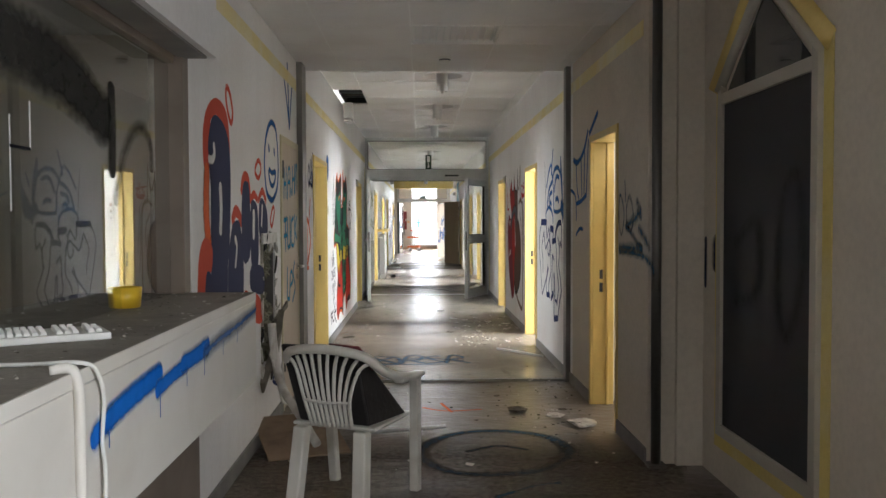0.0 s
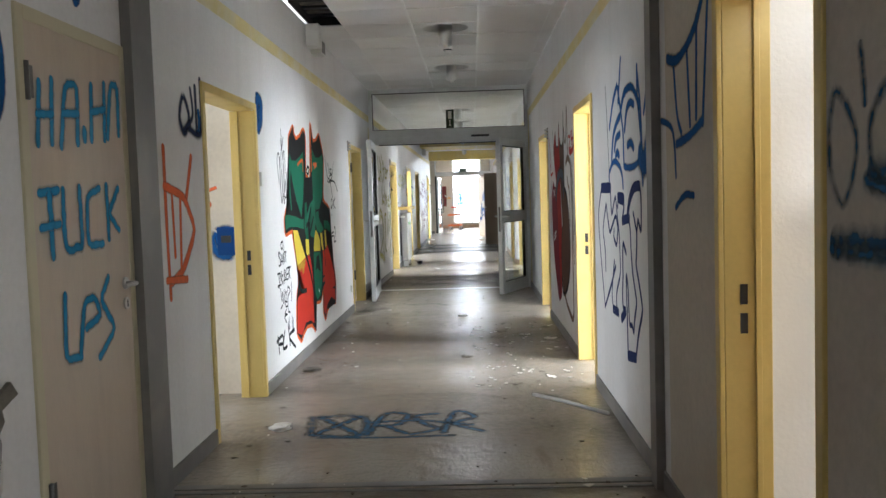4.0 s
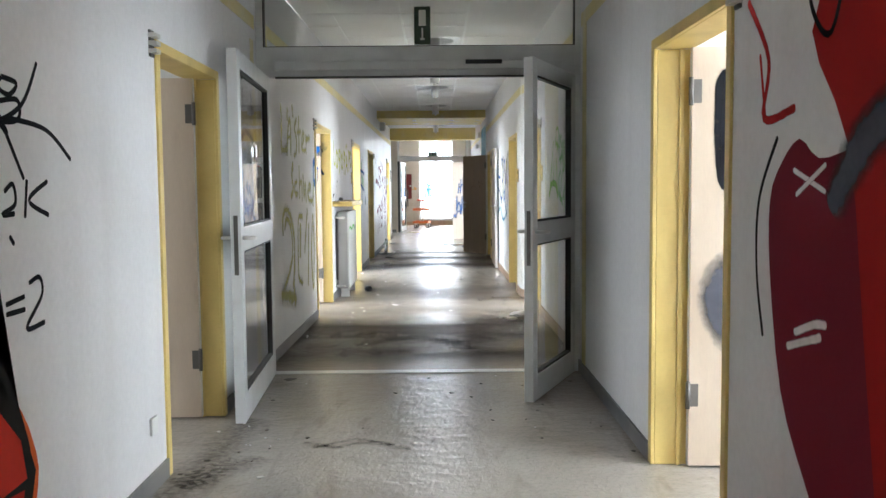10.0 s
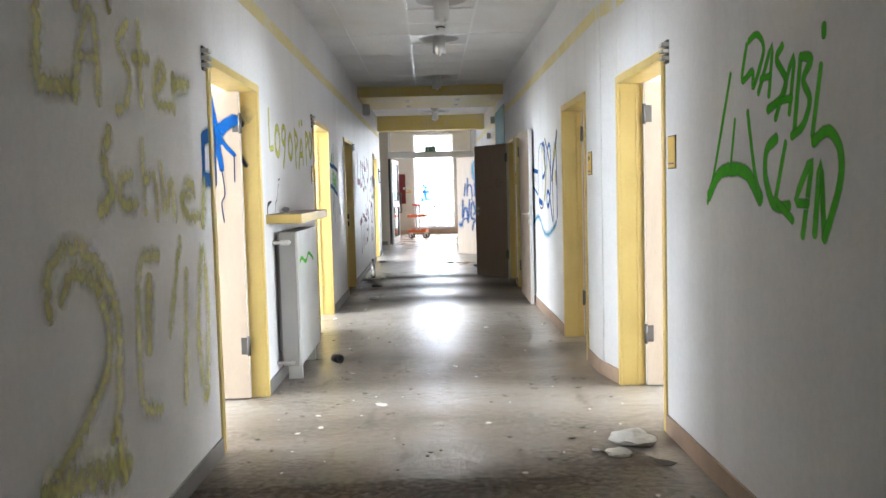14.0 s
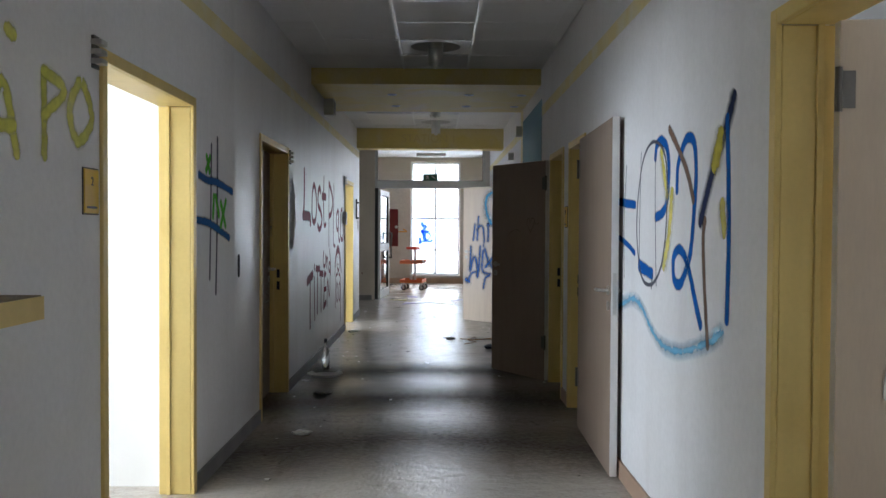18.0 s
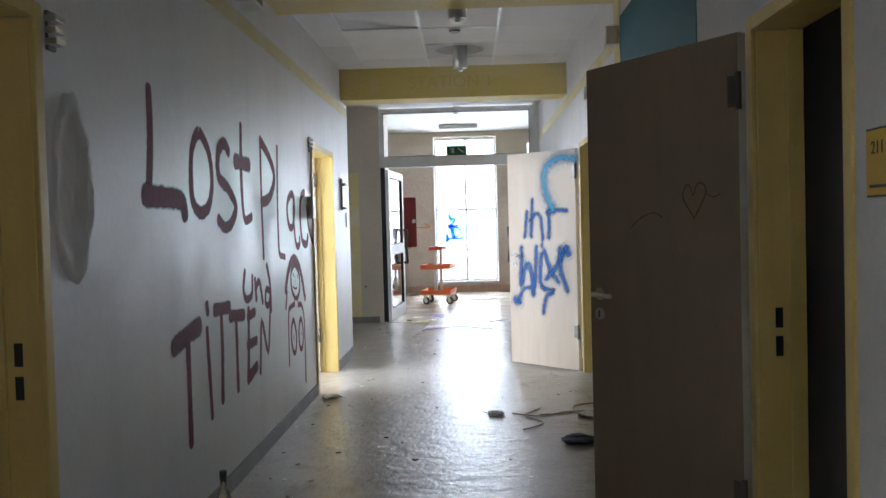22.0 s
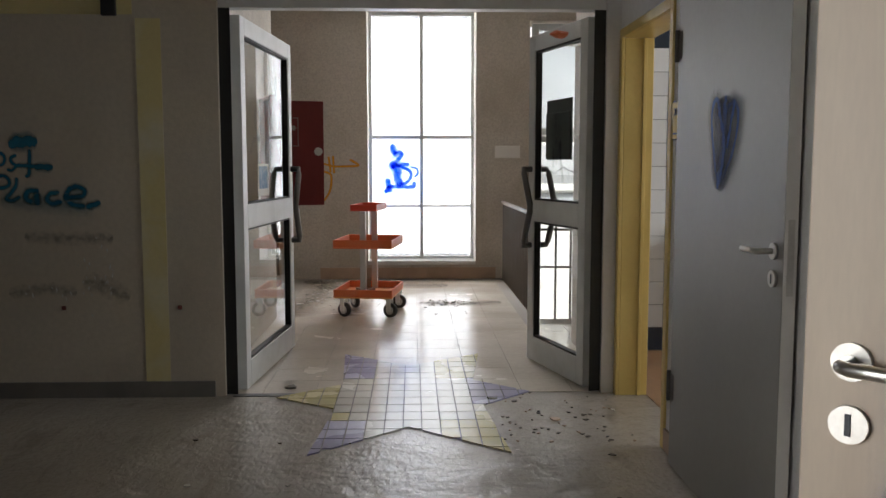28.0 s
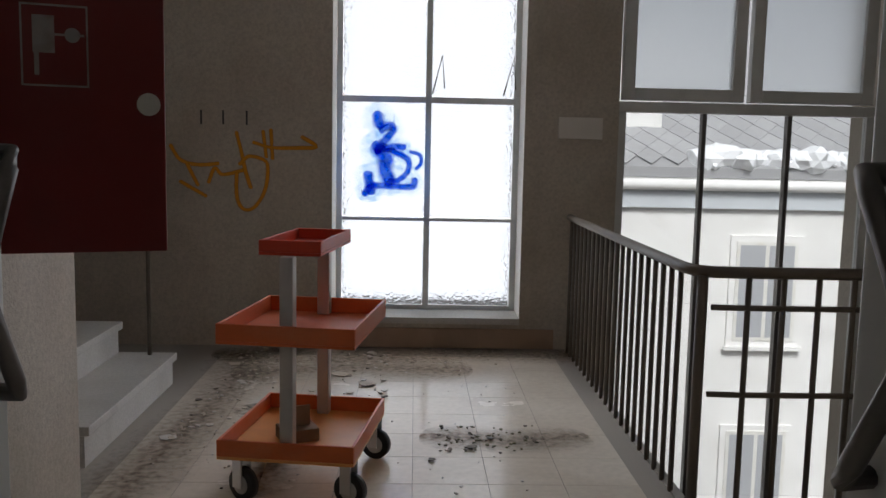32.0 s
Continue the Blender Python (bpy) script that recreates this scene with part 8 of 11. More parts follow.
paint_on("graffiti_words", "blue sprayed words with a light blue arc on a beige door", on_leaf(3.15, 33.95, 134), hazed(HAZE_THIN, 1.9, [
    (HAZE_BLUE, 0.055, "-", [(0.59, 1.45), (0.62, 1.22)]),
    (HAZE_BLUE, 0.055, "-", [(0.52, 1.56), (0.54, 1.22)]),
    (HAZE_BLUE, 0.055, "-", [(0.54, 1.37), (0.48, 1.43), (0.42, 1.39), (0.40, 1.19)]),
    (HAZE_BLUE, 0.06, "-", [(0.32, 1.45), (0.32, 1.21)]),
    (HAZE_BLUE, 0.06, "-", [(0.33, 1.44), (0.24, 1.46), (0.11, 1.45)]),
    (HAZE_BLUE, 0.07, "-", [(0.67, 1.11), (0.68, 0.76)]),
    (HAZE_BLUE, 0.07, "p", [(0.67, 0.80), (0.62, 0.96), (0.57, 0.96), (0.53, 0.79), (0.53, 0.68)]),
    (HAZE_BLUE, 0.06, "-", [(0.48, 1.12), (0.50, 0.85), (0.53, 0.68)]),
    (HAZE_BLUE, 0.06, "-", [(0.42, 1.05), (0.44, 0.80), (0.39, 0.73)]),
    (HAZE_BLUE, 0.05, "-", [(0.41, 1.14), (0.41, 1.13)]),
    (HAZE_BLUE, 0.07, "-", [(0.38, 1.08), (0.31, 0.90), (0.23, 0.81)]),
    (HAZE_BLUE, 0.07, "-", [(0.36, 0.83), (0.23, 0.96), (0.14, 1.09)]),
    (HAZE_BLUE, 0.12, "-", [(0.12, 1.10), (0.10, 1.07)]),
    (HAZE_BLUE, 0.08, "-", [(0.20, 1.10), (0.19, 0.91), (0.12, 0.73)]),
    (HAZE_BLUE, 0.12, "-", [(0.75, 0.61), (0.72, 0.60)]),
    (HAZE_BLUE, 0.05, "-", [(0.72, 0.61), (0.65, 0.72), (0.57, 0.74)]),
    (HAZE_BLUE, 0.06, "-", [(0.41, 0.74), (0.28, 0.71), (0.37, 0.66), (0.41, 0.51)]),
    (CYAN_SPRAY, 0.13, "-", [(0.02, 1.91), (0.13, 1.93), (0.25, 1.91), (0.34, 1.85), (0.37, 1.75), (0.35, 1.61), (0.28, 1.49)]),
]))
paint_on("graffiti_tag", "amber sprayed tag on speckled plaster", on_y(43.297), [
    (TAG_ORANGE, 0.03, "-", [(0.47, 1.30), (0.53, 1.21), (0.64, 1.18), (0.77, 1.19)]),
    (TAG_ORANGE, 0.03, "-", [(0.53, 1.07), (0.69, 0.98)]),
    (TAG_ORANGE, 0.03, "-", [(0.57, 1.19), (0.64, 1.05)]),
    (TAG_ORANGE, 0.03, "-", [(0.71, 1.07), (0.75, 1.16), (0.80, 1.12), (0.93, 1.15)]),
    (TAG_ORANGE, 0.03, "-", [(0.89, 1.39), (0.92, 1.27), (0.95, 1.13), (0.98, 1.04)]),
    (TAG_ORANGE, 0.03, "-", [(0.89, 1.13), (0.89, 0.98), (0.93, 0.90), (1.00, 0.91), (1.07, 1.02), (1.09, 1.17), (1.06, 1.22), (0.97, 1.24), (0.91, 1.19)]),
    (TAG_ORANGE, 0.03, "-", [(1.06, 1.40), (1.08, 1.24)]),
    (TAG_ORANGE, 0.03, "-", [(1.11, 1.41), (1.12, 1.23)]),
    (TAG_ORANGE, 0.03, "-", [(1.00, 1.33), (1.11, 1.30), (1.26, 1.30), (1.40, 1.31), (1.31, 1.37)]),
])
paint_on("graffiti_tag", "bright blue spray paint on frosted window glass", on_y(43.41), hazed(PANE_HAZE, 2.6, [
    (PANE_BLUE, 0.1, "-", [(1.79, 1.52), (1.80, 1.47)]),
    (PANE_BLUE, 0.07, "-", [(1.82, 1.43), (1.87, 1.46), (1.89, 1.43), (1.84, 1.36), (1.79, 1.30)]),
    (PANE_BLUE, 0.12, "-", [(1.79, 1.32), (1.85, 1.24), (1.84, 1.18), (1.87, 1.10)]),
    (PANE_BLUE, 0.06, "-", [(1.79, 1.29), (1.89, 1.32), (1.96, 1.32)]),
    (PANE_BLUE, 0.05, "-", [(1.87, 1.30), (1.99, 1.24), (1.99, 1.16), (1.93, 1.10), (1.88, 1.10)]),
    (PANE_BLUE, 0.06, "-", [(1.71, 1.01), (1.76, 1.06), (1.91, 1.06), (2.02, 1.06), (2.04, 1.10)]),
    (PANE_BLUE, 0.09, "-", [(1.73, 1.13), (1.75, 1.03)]),
    (PANE_BLUE, 0.03, "-", [(2.01, 1.29), (2.07, 1.27), (2.08, 1.22), (2.05, 1.18)]),
]))
paint_on("graffiti_words", "yellow sprayed word above a radiator shelf", LEFT, [
    (LIME, 0.05, "p", [(22.60, 1.93), (22.59, 1.65), (22.73, 1.67)]),
    (LIME, 0.07, "c", [(22.92, 1.83), (23.01, 1.75), (22.94, 1.63), (22.83, 1.66), (22.83, 1.77)]),
    (LIME, 0.06, "c", [(23.16, 1.85), (23.27, 1.82), (23.20, 1.73), (23.10, 1.76)]),
    (LIME, 0.06, "-", [(23.25, 1.80), (23.21, 1.66), (23.13, 1.55)]),
    (LIME, 0.06, "c", [(23.50, 1.81), (23.58, 1.71), (23.49, 1.62), (23.39, 1.67), (23.41, 1.76)]),
    (LIME, 0.06, "-", [(23.72, 1.87), (23.74, 1.56)]),
    (LIME, 0.06, "-", [(23.71, 1.86), (23.87, 1.79), (23.73, 1.70)]),
    (LIME, 0.06, "p", [(23.89, 1.56), (24.07, 1.84), (24.15, 1.60)]),
    (LIME, 0.06, "-", [(23.97, 1.67), (24.13, 1.68)]),
    (LIME, 0.07, "-", [(23.98, 1.94), (24.00, 1.93)]),
    (LIME, 0.07, "-", [(24.10, 1.96), (24.13, 1.95)]),
    (LIME, 0.06, "-", [(24.33, 1.88), (24.33, 1.61)]),
    (LIME, 0.06, "-", [(24.33, 1.88), (24.48, 1.84), (24.33, 1.74)]),
    (LIME, 0.07, "c", [(24.62, 1.89), (24.71, 1.77), (24.59, 1.68), (24.52, 1.78)]),
])
paint_on("graffiti_tag", "bright blue tag with drips on an open beige door", on_y(22.115), [
    (BRIGHT_BLUE, 0.06, "-", [(0.442, 1.910), (0.503, 1.916), (0.560, 1.899)]),
    (BRIGHT_BLUE, 0.035, "-", [(0.442, 1.823), (0.482, 1.809), (0.511, 1.755), (0.517, 1.666), (0.528, 1.543)]),
    (BRIGHT_BLUE, 0.03, "-", [(0.571, 1.852), (0.577, 1.730), (0.590, 1.608), (0.588, 1.538)]),
    (BRIGHT_BLUE, 0.04, "-", [(0.605, 1.969), (0.630, 1.810), (0.645, 1.648), (0.662, 1.504)]),
    (BRIGHT_BLUE, 0.1, "-", [(0.639, 1.737), (0.686, 1.780), (0.753, 1.816)]),
    (BRIGHT_BLUE, 0.06, "-", [(0.639, 1.737), (0.653, 1.680)]),
    (BRIGHT_BLUE, 0.03, "-", [(0.651, 1.721), (0.698, 1.650), (0.748, 1.594)]),
    (BRIGHT_BLUE, 0.035, "-", [(0.569, 1.119), (0.559, 1.164), (0.497, 1.193), (0.454, 1.154), (0.462, 1.083), (0.523, 1.020), (0.576, 1.016), (0.591, 1.053), (0.543, 1.106), (0.469, 1.132)]),
    (BRIGHT_BLUE, 0.06, "-", [(0.446, 1.041), (0.459, 1.011), (0.489, 1.016)]),
    (NAVY, 0.008, "-", [(0.528, 1.543), (0.539, 1.478), (0.536, 1.420)]),
    (NAVY, 0.008, "-", [(0.594, 1.534), (0.593, 1.436), (0.574, 1.367)]),
    (NAVY, 0.008, "-", [(0.662, 1.504), (0.676, 1.352), (0.653, 1.287), (0.665, 1.168)]),
    (NAVY, 0.008, "-", [(0.579, 1.014), (0.566, 0.864)]),
    (NAVY, 0.008, "-", [(0.745, 1.594), (0.742, 1.425)]),
])
paint_on("graffiti_mark", "blue sprayed square around a bare patch", LEFT, [
    (BLUE_SPRAY, 0.1, "-", [(20.84, 1.62), (20.94, 1.64), (21.06, 1.65), (21.06, 1.54), (21.05, 1.42)]),
    (BLUE_SPRAY, 0.1, "-", [(21.05, 1.42), (20.92, 1.42), (20.83, 1.42)]),
    (BLUE_SPRAY, 0.08, "-", [(20.84, 1.62), (20.83, 1.42)]),
])
paint_on("graffiti_tag", "green sprayed squiggle on a white radiator", on_x(1.062), [
    (GREEN_SPRAY, 0.03, "-", [(22.62, 0.86), (22.72, 0.88), (22.91, 0.84), (23.07, 0.89), (23.30, 0.83)]),
])
paint_on("graffiti_words", "blurred teal sprayed words on dirty wall", on_y(38.197), [
    (WORD_TEAL, 0.055, "-", [(-0.327, 1.432), (-0.342, 1.37), (-0.355, 1.311), (-0.319, 1.314), (-0.284, 1.324)]),
    (WORD_TEAL, 0.03, "-", [(-0.262, 1.357), (-0.277, 1.331), (-0.258, 1.304), (-0.225, 1.314), (-0.215, 1.347), (-0.235, 1.37), (-0.262, 1.357)]),
    (WORD_TEAL, 0.03, "-", [(-0.16, 1.357), (-0.183, 1.344), (-0.176, 1.319), (-0.157, 1.301), (-0.179, 1.277), (-0.197, 1.281)]),
    (WORD_TEAL, 0.035, "-", [(-0.079, 1.382), (-0.082, 1.316), (-0.088, 1.257), (-0.098, 1.247)]),
    (WORD_TEAL, 0.04, "-", [(-0.14, 1.304), (-0.075, 1.301), (-0.035, 1.297)]),
    (WORD_TEAL, 0.065, "-", [(-0.035, 1.296), (0.022, 1.294)]),
    (WORD_TEAL, 0.12, "-", [(-0.153, 1.427), (-0.108, 1.434), (-0.075, 1.434)]),
    (WORD_TEAL, 0.035, "-", [(-0.303, 1.083), (-0.284, 1.158), (-0.261, 1.221)]),
    (WORD_TEAL, 0.035, "-", [(-0.293, 1.221), (-0.238, 1.249), (-0.202, 1.232), (-0.199, 1.199), (-0.228, 1.183), (-0.261, 1.179)]),
    (WORD_TEAL, 0.035, "-", [(-0.157, 1.227), (-0.163, 1.191), (-0.192, 1.149), (-0.215, 1.121), (-0.183, 1.111), (-0.149, 1.128)]),
    (WORD_TEAL, 0.055, "-", [(-0.056, 1.164), (-0.098, 1.161), (-0.108, 1.121), (-0.069, 1.108), (-0.053, 1.149), (-0.049, 1.104)]),
    (WORD_TEAL, 0.045, "-", [(0.058, 1.154), (0.019, 1.148), (0.006, 1.114), (0.032, 1.094), (0.071, 1.101)]),
    (WORD_TEAL, 0.05, "-", [(0.107, 1.128), (0.152, 1.131), (0.201, 1.138), (0.207, 1.171), (0.165, 1.188), (0.123, 1.168), (0.11, 1.121), (0.146, 1.088), (0.194, 1.081)]),
    (WORD_TEAL_THIN, 0.12, "-", [(-0.205, 1.116), (-0.108, 1.099), (0.006, 1.091), (0.12, 1.078), (0.217, 1.074)]),
    (WORD_TEAL, 0.06, "-", [(0.233, 1.081), (0.276, 1.094)]),
    (WORD_TEAL_THIN, 0.1, "-", [(0.16, 1.158), (0.168, 1.133)]),
])
paint_on("wall_stain", "brown stain and blistered flecks of paint on dirty wall", on_y(38.1968), [
    (WALL_SMEAR, 0.08, "-", [(-0.1, 0.91), (0.1, 0.9), (0.33, 0.9)]), (WALL_SMEAR, 0.08, "-", [(-0.2, 0.6), (0.0, 0.62), (0.12, 0.6)]), (WALL_SMEAR, 0.12, "-", [(0.22, 0.66), (0.33, 0.62), (0.4, 0.58)])] + [
    (WHITE_SPRAY, _r.uniform(0.004, 0.011), "-", [(x, z), (x + _r.uniform(-0.006, 0.006), z - _r.uniform(0.006, 0.02))]) for _r in (random.Random(8),) for x, z in [(_r.gauss(0.27, 0.06), _r.gauss(0.66, 0.08)) for _ in range(26)] + [(_r.gauss(0.02, 0.1), _r.gauss(0.6, 0.03)) for _ in range(10)]], "stain")
for x in (0.072, 0.713):
    wall_box("wall_plug", x - 0.012, 38.188, 0.5, x + 0.012, 38.1985, 0.524, WALL_PLUG, "small dark red plug in the wall", "plug")
paint_on("graffiti_heart", "soft blue sprayed heart on a grey door", on_x(3.121), [
    (HEART_BLUE, 0.1, "c", [(36.50, 1.54), (36.54, 1.48), (36.51, 1.36), (36.45, 1.25), (36.33, 1.34), (36.28, 1.46), (36.32, 1.52), (36.41, 1.50)]),
    (HEART_BLUE, 0.2, "-", [(36.41, 1.48), (36.41, 1.40), (36.44, 1.28)]),
    (HEART_BLUE, 0.14, "-", [(36.46, 1.49), (36.41, 1.40), (36.42, 1.30)]),
    (HEART_BLUE, 0.12, "-", [(36.33, 1.49), (36.36, 1.40)]),
])
paint_on("graffiti_ring", "faded dark blue sprayed ring on the lino floor", GROUND_F, [
    (FLOOR_BLUE, 0.12, "c", [(1.88, 7.20), (2.05, 7.57), (2.36, 7.70), (2.68, 7.55), (2.79, 7.16), (2.57, 6.79), (2.24, 6.71), (1.99, 6.83)]),
    (FLOOR_BLUE, 0.05, "-", [(2.17, 7.19), (2.36, 7.31), (2.53, 7.22)]),
    (FLOOR_BLUE, 0.05, "-", [(2.27, 6.32), (2.46, 6.48), (2.63, 6.55)]),
])
paint_on("graffiti_tag", "faded blue sprayed letters on the lino floor", GROUND_F, [
    (FLOOR_BLUE, 0.09, "-", [(1.30, 10.86), (1.36, 10.45)]), (FLOOR_BLUE, 0.09, "-", [(1.34, 10.86), (1.62, 10.84), (1.66, 10.42), (1.38, 10.44)]),
    (FLOOR_BLUE, 0.08, "-", [(1.36, 10.84), (1.5, 10.64), (1.64, 10.44)]), (FLOOR_BLUE, 0.08, "-", [(1.6, 10.84), (1.48, 10.62), (1.38, 10.46)]),
    (FLOOR_BLUE, 0.07, "-", [(1.7, 10.42), (1.76, 10.9), (1.9, 10.86), (1.86, 10.64), (1.74, 10.62)]), (FLOOR_BLUE, 0.07, "-", [(1.78, 10.62), (1.92, 10.44)]),
    (FLOOR_BLUE, 0.07, "-", [(2.08, 10.88), (1.95, 10.82), (2.02, 10.64), (2.1, 10.52), (1.96, 10.42)]), (FLOOR_BLUE, 0.07, "-", [(2.14, 10.44), (2.2, 10.92), (2.32, 10.78), (2.2, 10.64), (2.36, 10.46)]),
    (FLOOR_BLUE, 0.06, "-", [(1.7, 10.7), (1.98, 10.72), (2.3, 10.6)]), (FLOOR_BLUE, 0.05, "-", [(1.42, 10.38), (1.8, 10.36), (2.2, 10.38)]),
])
paint_on("graffiti_mark", "faded red spray mark on the lino floor", GROUND_F, [
    (ORANGE_SPRAY, 0.03, "-", [(1.90, 8.43), (2.07, 8.31), (2.33, 8.35)]),
    (ORANGE_SPRAY, 0.03, "-", [(2.04, 8.58), (2.11, 8.27)]),
])
paint_on("graffiti_mark", "orange zigzag on white room wall", on_y(11.577), [
    (ORANGE_SPRAY, 0.03, "p", [(0.53, 1.48), (0.36, 1.42), (0.47, 1.39), (0.49, 1.36), (0.44, 1.32), (0.47, 1.30)]),
    (ORANGE_SPRAY, 0.035, "p", [(0.30, 1.26), (0.43, 1.28), (0.35, 1.23), (0.42, 1.22), (0.38, 1.18)]),
])
paint_on("graffiti_mark", "black sprayed ring and square on an open door", on_y(16.02), [
    (INK, 0.07, "p", [(3.72, 1.89), (3.51, 1.88), (3.48, 1.83), (3.48, 1.62), (3.49, 1.40), (3.51, 1.35), (3.74, 1.36)]),
    (INK, 0.05, "-", [(3.51, 1.86), (3.50, 1.62), (3.50, 1.38)]),
    (INK, 0.07, "c", [(3.66, 0.93), (3.58, 0.88), (3.55, 0.81), (3.59, 0.73), (3.67, 0.69), (3.74, 0.74), (3.76, 0.81), (3.73, 0.89)]),
    (GREY_SPRAY, 0.2, "c", [(3.64, 1.01), (3.51, 0.92), (3.47, 0.81), (3.53, 0.67), (3.67, 0.60), (3.82, 0.69), (3.83, 0.86)]),
])
paint_on("graffiti_mark", "white paint drips on an open door", on_y(24.07), [
    (WHITE_SPRAY, 0.05, "-", [(3.57, 1.20), (3.59, 1.14)]),
    (WHITE_SPRAY, 0.012, "-", [(3.59, 1.18), (3.59, 0.98), (3.57, 0.77), (3.53, 0.40)]),
    (WHITE_SPRAY, 0.03, "-", [(3.48, 0.89), (3.49, 0.96), (3.54, 0.99), (3.63, 1.00)]),
])
paint_on("graffiti_mark", "dark blue spray patch beside a door frame", LEFT, [
    (BLUE_SPRAY, 0.16, "-", [(11.58, 2.09), (11.58, 2.00), (11.57, 1.90)]),
    (BLUE_SPRAY, 0.12, "c", [(11.57, 2.08), (11.67, 2.08), (11.67, 2.01), (11.64, 1.93), (11.55, 1.91)]),
])
paint_on("graffiti_mark", "dark blue spray patch before a door frame", LEFT, [
    (BLUE_SPRAY, 0.06, "-", [(10.24, 1.87), (10.25, 1.82), (10.24, 1.77)]),
    (BLUE_SPRAY, 0.03, "-", [(10.19, 1.76), (10.30, 1.78)]),
])
paint_on("graffiti_mark", "blue spray patch round a wall switch", on_y(11.577), [
    (BLUE_SPRAY, 0.12, "c", [(0.54, 1.15), (0.61, 1.16), (0.61, 1.08), (0.60, 1.01), (0.54, 1.02), (0.53, 1.08)]),
    (BLUE_SPRAY, 0.14, "-", [(0.56, 1.11), (0.59, 1.05)]),
])
paint_on("graffiti_mark", "light blue spray mark on a cream door frame", LEFT, [
    (DOOR_BLUE, 0.06, "-", [(9.28, 1.17), (9.27, 0.99), (9.24, 0.81)]),
])
paint_on("graffiti_tag", "navy painted strokes below the broken duct", LEFT, [
    (NAVY, 0.03, "-", [(8.16, 0.40), (8.06, 0.34), (7.94, 0.31), (8.12, 0.25)]),
    (NAVY, 0.05, "-", [(7.85, 0.49), (7.91, 0.46)]),
])
paint_on("graffiti_words", "faint chalk letters on a beige door", on_x(0.79), [
    (CHALK, 0.03, "p", [(28.16, 1.30), (28.19, 1.43), (28.27, 1.42), (28.29, 1.35), (28.20, 1.31)]),
    (CHALK, 0.03, "p", [(28.32, 1.30), (28.36, 1.43), (28.44, 1.43), (28.43, 1.37), (28.35, 1.36)]),
    (CHALK, 0.03, "p", [(28.47, 1.30), (28.49, 1.44)]),
    (CHALK, 0.03, "p", [(28.47, 1.31), (28.55, 1.31)]),
    (CHALK, 0.03, "p", [(28.58, 1.31), (28.60, 1.46)]),
    (CHALK, 0.03, "p", [(28.66, 1.32), (28.67, 1.46)]),
    (CHALK, 0.03, "p", [(28.59, 1.38), (28.66, 1.39)]),
    (CHALK, 0.035, "p", [(27.97, 0.83), (28.01, 0.97), (28.07, 0.88), (28.14, 0.96), (28.15, 0.82)]),
    (CHALK, 0.035, "p", [(28.20, 0.82), (28.23, 0.95), (28.32, 0.93), (28.31, 0.88), (28.23, 0.88), (28.34, 0.86), (28.33, 0.80), (28.21, 0.81)]),
    (CHALK, 0.035, "p", [(28.40, 0.79), (28.43, 0.94), (28.52, 0.92), (28.52, 0.87), (28.43, 0.87), (28.55, 0.84), (28.55, 0.79), (28.41, 0.79)]),
])
paint_on("graffiti_heart", "pencilled heart and scribbles on a dark door", on_leaf(3.15, 29.3, 122), [
    (PENCIL, 0.008, "-", [(0.22, 1.36), (0.27, 1.43), (0.26, 1.47), (0.24, 1.48), (0.22, 1.44), (0.20, 1.48), (0.17, 1.48), (0.16, 1.44), (0.22, 1.35)]),
    (PENCIL, 0.006, "-", [(0.56, 1.32), (0.50, 1.36), (0.43, 1.38), (0.38, 1.36)]),
    (PENCIL, 0.006, "-", [(0.15, 1.44), (0.12, 1.43), (0.09, 1.44)]),
])


# ---- the front: counter, chair, broken duct ----
o = thing("reception_counter", pose(0.75, 2.4, 0), "long cream counter with dusty dark top and blue painted streak", "counter")
part("worktop", boxed(-0.4, -3.6, 1.06, 0.385, 3.46, 1.097, bevel=0.003), COUNTER_TOP, o, "dusty dark worktop")
part("apron", boxed(0.35, -3.6, 0.7, 0.39, 3.46, 1.06, bevel=0.003), COUNTER, o, "cream front panel")
part("edge_strip", boxed(0.386, -3.6, 1.062, 0.391, 3.46, 1.096), COUNTER, o)
paint_on("graffiti_streak", "bright blue sprayed streak with drips on the counter front", on_x(1.1425), [
    (STREAK_BLUE, 0.075, "-", [(3.93, 0.93), (4.1, 0.965), (4.25, 0.98), (4.42, 0.99)]),
    (STREAK_BLUE, 0.08, "-", [(4.02, 0.95), (4.2, 0.97), (4.42, 0.985)]),
    (STREAK_BLUE, 0.07, "-", [(4.4, 0.945), (4.55, 0.96), (4.7, 0.965)]),
    (STREAK_BLUE, 0.08, "-", [(4.66, 0.975), (4.8, 0.975), (4.97, 0.985)]),
    (STREAK_PALE, 0.08, "-", [(4.93, 0.965), (5.15, 0.985), (5.45, 0.995), (5.83, 1.02)]),
    (BRIGHT_BLUE, 0.008, "-", [(4.02, 0.93), (4.02, 0.885)]),
    (BRIGHT_BLUE, 0.008, "-", [(4.42, 0.94), (4.42, 0.865)]),
    (BRIGHT_BLUE, 0.008, "-", [(4.7, 0.96), (4.7, 0.9)]),
    (BRIGHT_BLUE, 0.008, "-", [(4.92, 0.96), (4.92, 0.895)]),
    (BRIGHT_BLUE, 0.008, "-", [(5.2, 0.97), (5.2, 0.92)]),
    (BRIGHT_BLUE, 0.006, "-", [(5.45, 0.98), (5.45, 0.93)]),
])
